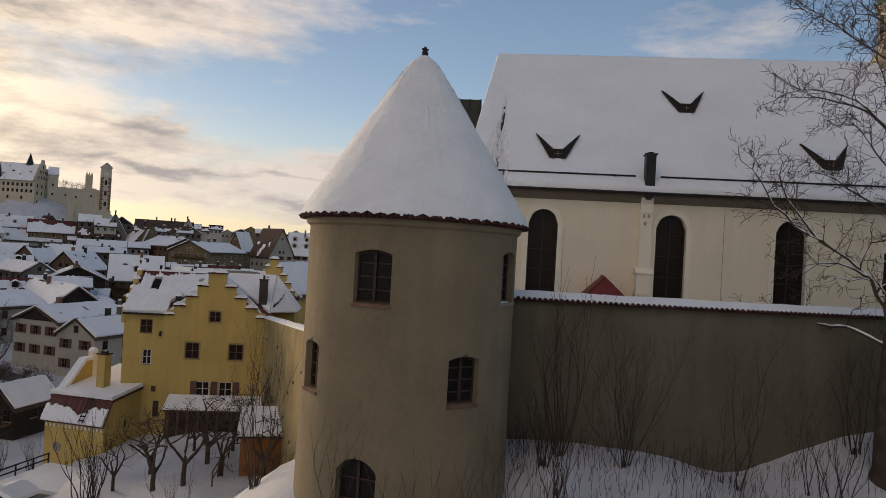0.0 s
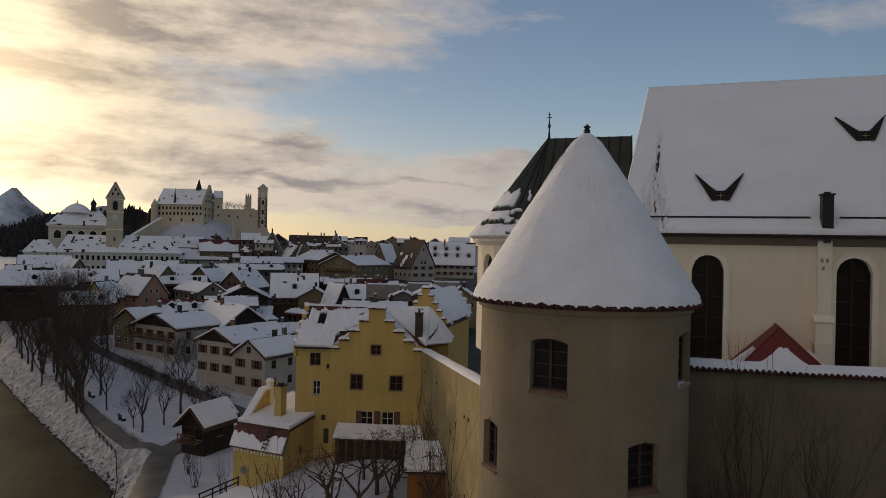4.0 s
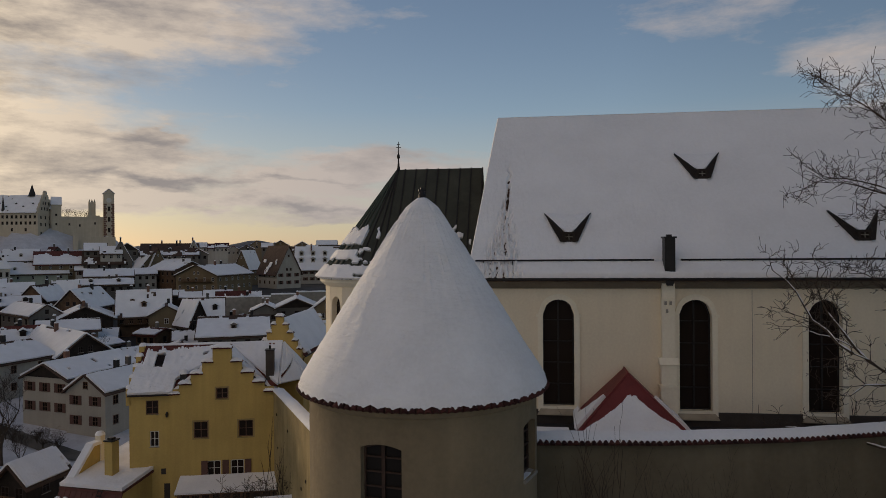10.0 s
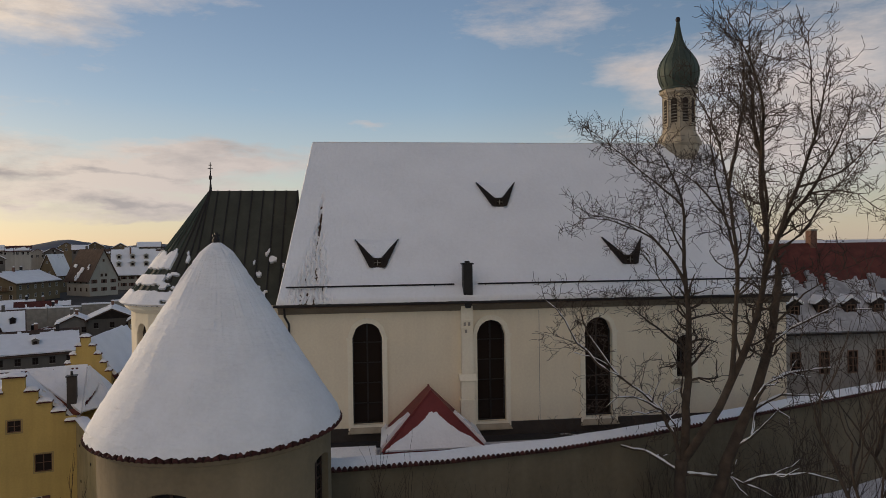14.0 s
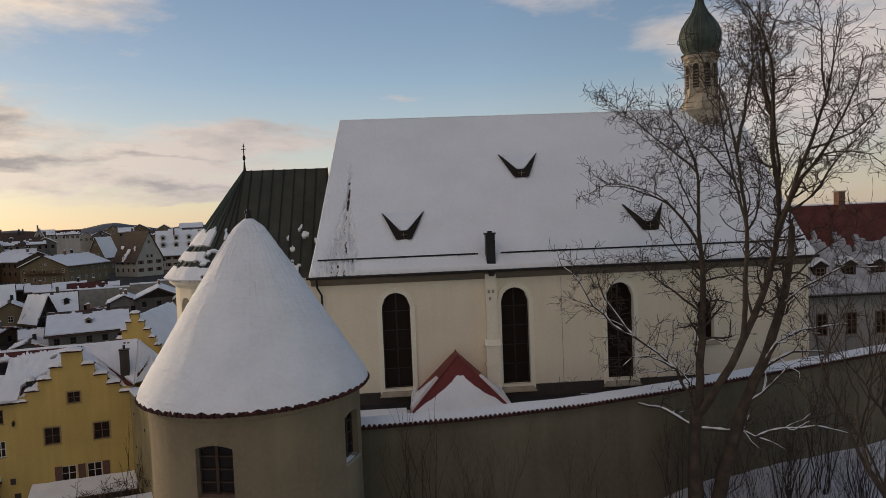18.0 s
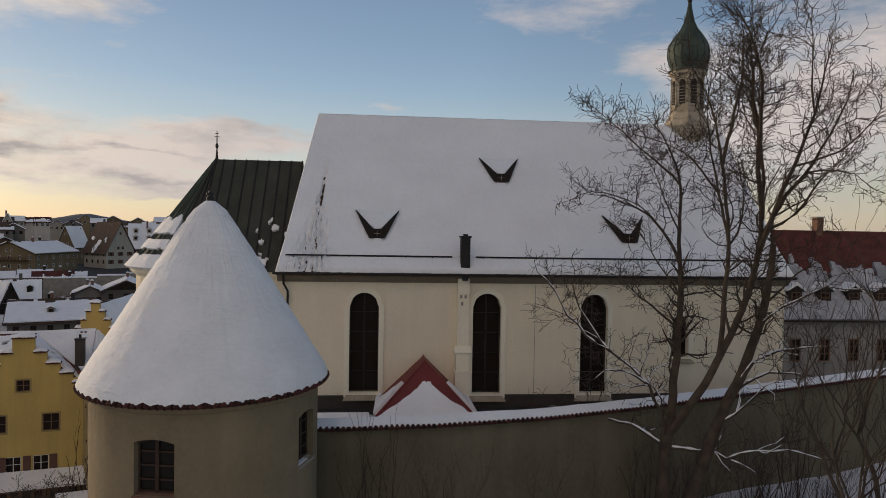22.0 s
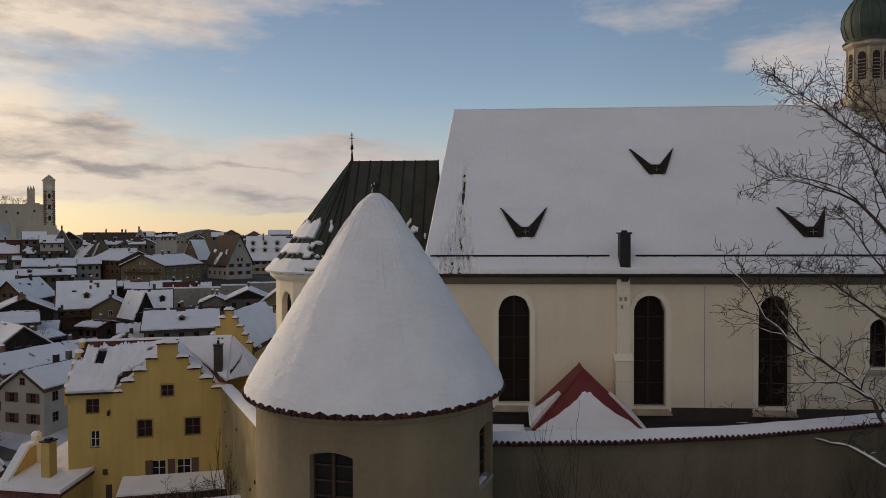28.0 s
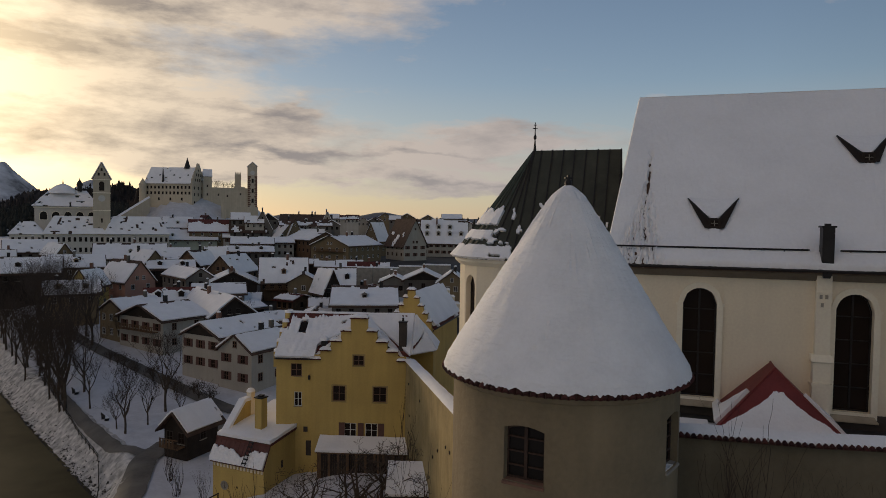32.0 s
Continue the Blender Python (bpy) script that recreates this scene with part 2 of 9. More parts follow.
RED_TILE = material("red_roof_tile", (0.12, 0.036, 0.028), 0.85, 0.6, 2.0, 12.0, 0.4, 12.0, per=0.3)
RED_PAINT = material("red_sheet_metal", (0.20, 0.034, 0.032), 0.55, 0.75, 1.2, 10.0, 0.1, 20.0, metal=0.0)
BROWN_TILE = material("brown_roof_tile", (0.10, 0.062, 0.045), 0.9, 0.6, 1.0, 10.0, 0.5, 8.0, per=0.2)
COPPER = material("green_copper", (0.066, 0.068, 0.048), 0.6, 0.55, 0.6, 6.0, 0.1, 10.0, streak=0.4)
COPPER_LIGHT = material("verdigris_copper", (0.078, 0.105, 0.08), 0.6, 0.55, 0.9, 6.0, 0.1, 10.0, streak=0.5)
METAL_DARK = material("dark_sheet_metal", (0.024, 0.021, 0.020), 0.5, 0.7, 2.0, 12.0, 0.1, 20.0)
METAL_RED = material("red_brown_sheet_metal", (0.14, 0.05, 0.04), 0.55, 0.7, 0.8, 8.0, 0.1, 10.0, streak=0.3)
WOOD_DARK = material("dark_wood", (0.034, 0.024, 0.018), 0.85, 0.6, 1.2, 14.0, 0.4, 18.0)
WOOD = material("brown_wood", (0.17, 0.10, 0.055), 0.85, 0.6, 1.2, 14.0, 0.4, 18.0)
SHUTTER = material("brown_shutter", (0.13, 0.065, 0.05), 0.7, 0.8, 2.0, 14.0, 0.1, 20.0)
ORANGE_WOOD = material("orange_boards", (0.33, 0.14, 0.04), 0.8, 0.7, 1.5, 12.0, 0.3, 15.0)
STONE = material("grey_stone", (0.33, 0.30, 0.25), 0.9, 0.7, 1.0, 9.0, 0.5, 9.0)
BRICK = material("chimney_brick", (0.22, 0.12, 0.085), 0.9, 0.65, 2.0, 14.0, 0.5, 16.0)
BARK = material("bark", (0.098, 0.072, 0.052), 0.95, 0.55, 2.5, 18.0, 0.9, 14.0)
TWIG = material("twigs", (0.070, 0.050, 0.038), 0.9, 0.7, 3.0, 18.0, 0.0)
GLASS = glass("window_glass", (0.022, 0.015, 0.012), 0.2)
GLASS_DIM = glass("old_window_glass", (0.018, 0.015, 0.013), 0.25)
FRAME_WHITE = material("white_window_frame", (0.62, 0.60, 0.55), 0.6, 0.9, 3.0, 12.0, 0.0)
FRAME_BROWN = material("brown_window_frame", (0.17, 0.095, 0.06), 0.7, 0.8, 3.0, 12.0, 0.0)
# the shade under the eave is put into this cornice colour
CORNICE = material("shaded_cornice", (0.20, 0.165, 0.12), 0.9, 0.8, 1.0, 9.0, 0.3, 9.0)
DARK_STONE = material("dark_base_stone", (0.07, 0.058, 0.05), 0.9, 0.7, 0.8, 9.0, 0.5, 9.0)
OLD_DRUM = material("weathered_drum_plaster", (0.58, 0.49, 0.36), 0.95, 0.5, 0.9, 5.0, 0.4, 8.0, streak=0.6)
FRAME_OAK = material("weathered_oak_frame", (0.062, 0.037, 0.026), 0.8, 0.7, 3.0, 14.0, 0.2, 20.0)
RANGE_TILE = material("bright_red_tile", (0.15, 0.044, 0.033), 0.85, 0.6, 1.5, 10.0, 0.4, 10.0)
STONE_WET = material("wet_bank_stone", (0.05, 0.043, 0.036), 0.8, 0.6, 1.0, 6.0, 0.4, 8.0, per=0.4)
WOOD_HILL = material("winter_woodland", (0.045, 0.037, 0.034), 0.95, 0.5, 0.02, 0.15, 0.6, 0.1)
RANGE_WALL = material("range_plaster", (0.33, 0.31, 0.28), 0.92, 0.82, 0.3, 6.0, 0.15, 14.0, streak=0.2)
# range roof snow: streaked and toned greyer than the other roof snow
THIN_SNOW = material("greyed_thin_snow", (0.58, 0.57, 0.58), 0.8, 0.45, 0.9, 7.0, 0.9, 5.0, streak=0.5)
# brownish-grey carries the shade that falls on the church sills
SILL = material("shaded_sill_plaster", (0.40, 0.34, 0.25), 0.92, 0.7, 1.2, 9.0, 0.3, 12.0)
FRAME_DARK = material("dark_window_frame", (0.06, 0.045, 0.038), 0.7, 0.8, 3.0, 12.0, 0.0)
WHITE_WALL = material("white_house_plaster", (0.46, 0.42, 0.35), 0.92, 0.86, 0.3, 6.0, 0.15, 14.0, per=0.08, streak=0.15)
GREY_WALL = material("grey_house_plaster", (0.165, 0.145, 0.122), 0.92, 0.82, 0.3, 6.0, 0.15, 14.0, per=0.3, streak=0.2)
OCHRE_WALL = material("ochre_house_plaster", (0.225, 0.165, 0.095), 0.92, 0.82, 0.3, 6.0, 0.15, 14.0, per=0.25, streak=0.2)
PINK_WALL = material("pink_house_plaster", (0.50, 0.27, 0.20), 0.92, 0.82, 0.3, 6.0, 0.15, 14.0, streak=0.2)
GREEN_WALL = material("pale_green_plaster", (0.45, 0.47, 0.36), 0.92, 0.82, 0.3, 6.0, 0.15, 14.0, streak=0.2)
ABBEY_WALL = material("abbey_plaster", (0.66, 0.61, 0.53), 0.92, 0.85, 0.1, 2.0, 0.1, 4.0, streak=0.1)
CASTLE_WALL = material("castle_plaster", (0.62, 0.535, 0.40), 0.92, 0.8, 0.05, 0.6, 0.1, 2.0, streak=0.2)
ASPHALT = material("wet_asphalt", (0.045, 0.042, 0.042), 0.6, 0.7, 0.4, 4.0, 0.2, 10.0)
LANE = material("gritted_lane", (0.16, 0.142, 0.12), 0.75, 0.5, 0.3, 3.0, 0.4, 4.0)
# shade of the gaps between houses is put into this dark colour
STREET_SHADE = material("shaded_street_slush", (0.05, 0.044, 0.040), 0.7, 0.35, 0.12, 0.9, 0.5, 2.0)
CONIFER = material("conifer_needles", (0.034, 0.034, 0.027), 0.9, 0.6, 0.1, 1.0, 0.0)


# ---- helpers of my own ----
class Geo:
    """A bag of vertices and faces."""

    def __init__(self):
        self.v, self.f = [], []

    def add(self, vs, fs):
        n = len(self.v)
        self.v += [tuple(p) for p in vs]
        self.f += [tuple(i + n for i in q) for q in fs]
        return self

    def box(self, x0, y0, z0, x1, y1, z1, m=None):
        vs = [(x, y, z) for z in (z0, z1) for x, y in ((x0, y0), (x1, y0), (x1, y1), (x0, y1))]
        if m is not None:
            vs = [m @ Vector(p) for p in vs]
        return self.add(vs, [(3, 2, 1, 0), (4, 5, 6, 7), (0, 1, 5, 4), (1, 2, 6, 5), (2, 3, 7, 6), (3, 0, 4, 7)])

    def prism(self, poly, a, b, m=None, axis="y"):
        """A polygon in (x, z), drawn out along y from a to b (or in (y, z) along x)."""
        n = len(poly)
        mk = (lambda p, t: (p[0], t, p[1])) if axis == "y" else (lambda p, t: (t, p[0], p[1]))
        vs = [mk(p, a) for p in poly] + [mk(p, b) for p in poly]
        if m is not None:
            vs = [m @ Vector(p) for p in vs]
        fs = [tuple(range(n)), tuple(range(2 * n - 1, n - 1, -1))] + [(i, i + n, (i + 1) % n + n, (i + 1) % n) for i in range(n)]
        return self.add(vs, fs)

    def lathe(self, prof, seg, cx=0, cy=0, a0=0.0, a1=2 * math.pi, caps=False):
        full = abs(a1 - a0 - 2 * math.pi) < 1e-6
        k = seg if full else seg + 1
        vs = [(cx + r * math.cos(a0 + (a1 - a0) * j / seg), cy + r * math.sin(a0 + (a1 - a0) * j / seg), z) for r, z in prof for j in range(k)]
        fs = [(i * k + j, i * k + (j + 1) % k, (i + 1) * k + (j + 1) % k, (i + 1) * k + j) for i in range(len(prof) - 1) for j in range(k if full else k - 1)]
        if caps:
            fs += [tuple(range(k - 1, -1, -1)), tuple((len(prof) - 1) * k + j for j in range(k))]
        return self.add(vs, fs)

    def tube(self, pts, radii, seg=6):
        ring = []
        for i, p in enumerate(pts):
            p = Vector(p)
            d = (Vector(pts[min(i + 1, len(pts) - 1)]) - Vector(pts[max(i - 1, 0)]))
            d = d.normalized() if d.length > 1e-9 else Vector((0, 0, 1))
            a = d.orthogonal().normalized()
            b = d.cross(a)
            ring.append([p + (a * math.cos(2 * math.pi * j / seg) + b * math.sin(2 * math.pi * j / seg)) * radii[i] for j in range(seg)])
        fs = [(i * seg + j, i * seg + (j + 1) % seg, (i + 1) * seg + (j + 1) % seg, (i + 1) * seg + j) for i in range(len(pts) - 1) for j in range(seg)]
        fs += [tuple(range(seg - 1, -1, -1)), tuple((len(pts) - 1) * seg + j for j in range(seg))]
        return self.add([q for r in ring for q in r], fs)

    def mesh(self, name, mat=None, smooth=False):
        me = bpy.data.meshes.new(name)
        me.from_pydata(self.v, [], self.f)
        me.validate()
        if smooth:
            me.polygons.foreach_set("use_smooth", [True] * len(me.polygons))
            me.set_sharp_from_angle(angle=radians(48))
        if mat:
            me.materials.append(mat)
        me.update()
        return me


def part(name, geo, mat, parent=None, label="", smooth=False, at=None):
    me = geo if isinstance(geo, bpy.types.Mesh) else geo.mesh(name, mat, smooth)
    ob = new(name, me)
    if parent is not None:
        ob.parent = parent
    if at is not None:
        ob.matrix_local = at
    if label:
        tagged(ob, label)
    return ob


def thing(name, m, label, category, group="", kind=""):
    ob = new(name)
    ob.empty_display_size = 0.3
    ob.matrix_world = m
    return tagged(ob, label, category, group, kind)


def frame_of(origin, along):
    """A pose whose x runs along a direction on the ground; its -y side is the front."""
    return pose(*origin, 0, 0, math.degrees(math.atan2(along[1], along[0])))


def arch_top(u, o):
    """Height of an opening's head at u. o: (u0, u1, z0, z1, rise)."""
    u0, u1, z0, z1, rise = o
    if rise <= 0:
        return z1
    h, c = (u1 - u0) / 2, (u0 + u1) / 2
    r = (h * h + rise * rise) / (2 * rise)
    return z1 - r + math.sqrt(max(r * r - (u - c) ** 2, 0))


def pierced(geo, at, us, zs, openings, depth, keep=None):
    """A wall skin with openings that go in by depth. at(u, z, d) gives a place, d metres behind the face."""
    us = [u for u in us if not any(o[0] < u < o[1] for o in openings)] + [o[0] + (o[1] - o[0]) * i / 8 for o in openings for i in range(9)]
    zs = [z for z in zs if not any(o[2] < z < o[3] for o in openings)] + [z for o in openings for z in o[2:4]]
    us, zs = sorted({round(u, 4) for u in us}), sorted({round(z, 4) for z in zs})
    ids = {}

    def vid(u, z, d=None, side=0):
        k = (round(u, 4), round(z, 4), d, side)
        if k not in ids:
            ids[k] = len(geo.v)
            geo.v.append(tuple(at(u, z, d or 0.0)))
        return ids[k]
    for a, b in zip(us, us[1:]):
        for c, e in zip(zs, zs[1:]):
            um, zm = (a + b) / 2, (c + e) / 2
            if any(o[0] < um < o[1] and o[2] < zm < o[3] for o in openings) or (keep and not keep(um, zm)):
                continue
            geo.f.append((vid(a, c), vid(b, c), vid(b, e), vid(a, e)))
    for o in openings:
        u0, u1, z0, z1, rise = o
        cols = [u for u in us if u0 - 1e-3 <= u <= u1 + 1e-3]
        for a, b in zip(cols, cols[1:]):
            ta, tb = arch_top(a, o), arch_top(b, o)
            if rise > 0:
                geo.f.append((vid(a, ta), vid(b, tb), vid(b, z1), vid(a, z1)))
            geo.f.append((vid(a, ta), vid(a, ta, depth), vid(b, tb, depth), vid(b, tb)))
            geo.f.append((vid(a, z0), vid(b, z0), vid(b, z0, depth), vid(a, z0, depth)))
        rows = [z for z in zs if z0 - 1e-3 <= z <= arch_top(u0, o) - 1e-3] + [arch_top(u0, o)]
        for c, e in zip(rows, rows[1:]):
            geo.f.append((vid(u0, c), vid(u0, e), vid(u0, e, depth), vid(u0, c, depth)))
            geo.f.append((vid(u1, c), vid(u1, c, depth), vid(u1, e, depth), vid(u1, e)))
    return geo


def arch_panel(geo, o, y0, y1, m=None, inset=0.0):
    """A solid slab that fills an arched opening."""
    o = (o[0] + inset, o[1] - inset, o[2] + inset, o[3] - inset, o[4])
    cols = [o[0] + (o[1] - o[0]) * i / 10 for i in range(11)]
    poly = [(o[0], o[2]), (o[1], o[2])] + [(u, arch_top(u, o)) for u in reversed(cols)]
    return geo.prism(poly, y0, y1, m)


def steps(a, b, step):
    n = max(1, round((b - a) / step))
    return [a + (b - a) * i / n for i in range(n + 1)]


def smooth01(t):
    t = min(1.0, max(0.0, t))
    return t * t * (3 - 2 * t)


def lumps(x, y, s=1.0, k=0.0):
    return noise.noise((x * s, y * s, k))


# ---- ground ----
TOWER = (5.87, 20.73)
CHURCH_A, CHURCH_U = Vector((11.4, 31.75, 0)), Vector((0.91145, -0.41140, 0))
CHURCH_N = Vector((-0.41140, -0.91145, 0))            # out of the south wall, to the viewer
WALL_TOP = 8.35
CHURCH_M = pose(CHURCH_A.x, CHURCH_A.y, -0.1, 0, 0, math.degrees(math.atan2(CHURCH_U.y, CHURCH_U.x))) @ Matrix.Diagonal((0.967, 0.968, 1, 1))
CITY_WALL = [(8.7, 22.35), (10.3, 21.45), (14.2, 20.05), (18.7, 18.95), (23.0, 18.4), (28.0, 18.0), (38.0, 17.3), (50.0, 16.6)]
BANK_A, BANK_D = Vector((-29.5, 76.5)), Vector((-0.5477, 0.8367))   # the foot of the river bank


def wall_y(x):
    for (x0, y0), (x1, y1) in zip(CITY_WALL, CITY_WALL[1:]):
        if x <= x1 or x1 == CITY_WALL[-1][0]:
            return y0 + (y1 - y0) * (x - x0) / (x1 - x0)


def river_side(x, y):
    """Metres beyond the water's edge, on the river's side positive."""
    p = Vector((x, y)) - BANK_A
    s = p.x * -BANK_D.y + p.y * BANK_D.x
    along = p.dot(BANK_D)
    s -= 1.4 + 0.45 * max(0.0, -3.5 - along)              # the river bends away beyond the gate
    return s - 2.2 * math.sin(along * 0.02) - 0.004 * max(0.0, along - 75) ** 1.6


def ground_z(x, y):
    r = math.hypot(x, y)
    town = -11.2 + 11.2 * min(1.0, max(0.0, (y - 95) / 150)) ** 0.9 + 3 * smooth01((y - 280) / 120) + 3.0 * smooth01((r - 500) / 900)
    # the hill on which the tower and the church stand
    hill = 3.0 + 0.16 * lumps(x, y, 0.13, 3.0) + 0.14 * lumps(x, y, 0.6, 5.0)
    hill -= 0.75 * math.exp(-((x - 18.2) / 2.2) ** 2 - ((y - 18.8) / 4.0) ** 2)
    hill += 0.95 * smooth01((x - 20) / 5) * smooth01((y - 10) / 6)
    hill -= 1.9 * smooth01((10.0 - x) / 1.8) * smooth01((20.8 - y) / 2.5)
    hill -= 0.30 * max(0.0, 18.5 - y) + 0.10 * max(0.0, 10.5 - x)
    garden = -5.3 - 1.1 * smooth01((-1 - x) / 6) - 3.4 * smooth01((-7 - x) / 9) - 2.0 * smooth01((y - 57) / 10)
    low = garden + (town - garden) * smooth01((y - 62) / 14)
    hill += 11.0 * smooth01((-7.0 - y) / 16)          # unseen slope behind the viewer, added to cut sky light
    slope = smooth01((3.2 - x + 0.10 * (y - 20)) / 9.5) if y > 6 else smooth01((3.2 - x - 1.4) / 9.5)
    k = max(slope, smooth01((y - 40) / 26), smooth01((y - 23) / 9) * smooth01((7.5 - x) / 2))
    z = hill + (low - hill) * k
    if x > 60 or y < -30 or x < -60:
        far = smooth01(max((x - 60) / 60, (-30 - y) / 60, (-60 - x) / 60, 0))
        z += (min(town, -6) - z) * far if y < 150 else 0
    # castle rock
    d = math.hypot((x + 85) / (35 if x > -85 else 21), (y - 337) / 25) + 0.06 * lumps(x, y, 0.12, 4.0)
    z += (19.5 + 5.5 * smooth01((-66 - x) / 12) + 1.1 * lumps(x, y, 0.25, 6.0)) * smooth01((1.55 - d) / 0.62)
    d = math.hypot((x + 200) / 80, (y - 520) / 90)
    z += 17 * smooth01(1.3 - d)
    s = river_side(x, y)
    if s > -9 and y > 30:
        bank = -14.2 - 1.6 * smooth01(s / 5) if s > 0 else -14.2 + 3.1 * smooth01(-s / 4.6) + 0.3 * lumps(x, y, 0.5, 1.0) * smooth01(-s / 2)
        t = smooth01((s + 9) / 2.5) if s < -6.5 else 1.0
        if s > 60:
            t = 1 - smooth01((s - 62) / 20)
        z = z + (bank - z) * t
    return z


def axis_cells(lo, hi, fine_lo, fine_hi, fine, grow=1.12):
    out = steps(fine_lo, fine_hi, fine)
    d, p = fine, fine_hi
    while p < hi:
        d *= grow
        p += d
        out.append(p)
    d, p = fine, fine_lo
    while p > lo:
        d *= grow
        p -= d
        out.insert(0, p)
    return out


def build_ground():
    xs, ys = axis_cells(-4200, 4200, -62, 32, 1.0), axis_cells(-1500, 4600, 8, 140, 1.0)
    g = Geo()
    under = lambda x, y: 0.6 if y > 30 and -4.8 < river_side(x, y) < 4 else 0.0      # the bank has a finer sheet of its own
    g.v = [(x, y, ground_z(x, y) - under(x, y)) for y in ys for x in xs]
    n = len(xs)
    g.f = [(j * n + i, j * n + i + 1, (j + 1) * n + i + 1, (j + 1) * n + i) for j in range(len(ys) - 1) for i in range(n - 1)]
    ob = part("ground", g, SNOW_ROUGH, smooth=True)
    tagged(ob, "snow-covered ground of the hill, town and river bank", "ground", kind="structure")
    nrm = Vector((-BANK_D.y, BANK_D.x))
    bk, nu, nv = Geo(), 300, 26
    for i in range(nu + 1):
        al = -14 + 170 * (i / nu) ** 1.15
        for j in range(nv + 1):
            off = -5.3 + 8.3 * j / nv
            q = BANK_A + BANK_D * al + nrm * (off + 1.4 + 0.45 * max(0.0, -3.5 - al) + 2.2 * math.sin(al * 0.02) + 0.004 * max(0.0, al - 75) ** 1.6)
            s = max(0.0, 1 - abs(off + 2.2) / 2.8)
            bk.v.append((q.x, q.y, ground_z(q.x, q.y) + 0.03 - 0.1 * (j == 0) + s * (0.22 * lumps(q.x, q.y, 0.9, 2.0) + 0.14 * lumps(q.x, q.y, 2.3, 5.0))))
    bk.f = [(i * (nv + 1) + j, i * (nv + 1) + j + 1, (i + 1) * (nv + 1) + j + 1, (i + 1) * (nv + 1) + j) for i in range(nu) for j in range(nv)]
    bank = tagged(part("river_bank", bk, BANK_SNOW, smooth=True), "rough snowy river bank with dark stones", "bank", kind="structure")
    rnd, st = random.Random(41), Geo()
    for _ in range(900):
        al, off = -12 + 110 * rnd.random() ** 1.2, 0.1 - 2.4 * rnd.random() ** 2.4
        q = BANK_A + BANK_D * al + nrm * (off + 1.4 + 0.45 * max(0.0, -3.5 - al) + 2.2 * math.sin(al * 0.02) + 0.004 * max(0.0, al - 75) ** 1.6)
        r, a0, z = rnd.uniform(0.05, 0.14) * (1.9 if rnd.random() < 0.1 else 1), rnd.uniform(0, 6), max(-14.2, ground_z(q.x, q.y)) + 0.08
        ring = [(q.x + r * rnd.uniform(0.7, 1.2) * math.cos(a0 + k * 1.05), q.y + r * rnd.uniform(0.7, 1.2) * math.sin(a0 + k * 1.05), z - 0.2 * r) for k in range(6)]
        st.add(ring + [(q.x + 0.3 * r, q.y, z + 0.75 * r), (q.x - 0.3 * r, q.y + 0.2 * r, z + 0.65 * r)], [(0, 1, 6), (1, 2, 6), (2, 7, 6), (2, 3, 7), (3, 4, 7), (4, 5, 7), (5, 6, 7), (5, 0, 6)])
    tagged(part("stones", st, STONE_WET, bank), "dark wet stones at the waterline", kind="stuff")
    w = Geo()
    a, b = BANK_A - BANK_D * 70, BANK_A + BANK_D * 330
    nrm = Vector((-BANK_D.y, BANK_D.x))
    w.add([(*(a - nrm * 9), -14.15), (*(b - nrm * 9), -14.15), (*(b + nrm * 120), -14.15), (*(a + nrm * 120), -14.15)], [(3, 2, 1, 0)])
    tagged(part("water", w, WATER), "still greenish river, sky reflection in its matte colour", "water", kind="structure")


# nearly matte; the olive sky reflection is put into the base colour
WATER = material("river_water", (0.115, 0.098, 0.052), 0.75, 0.45, 0.04, 0.3, 0.06, 0.6, spec=0.02)
build_ground()


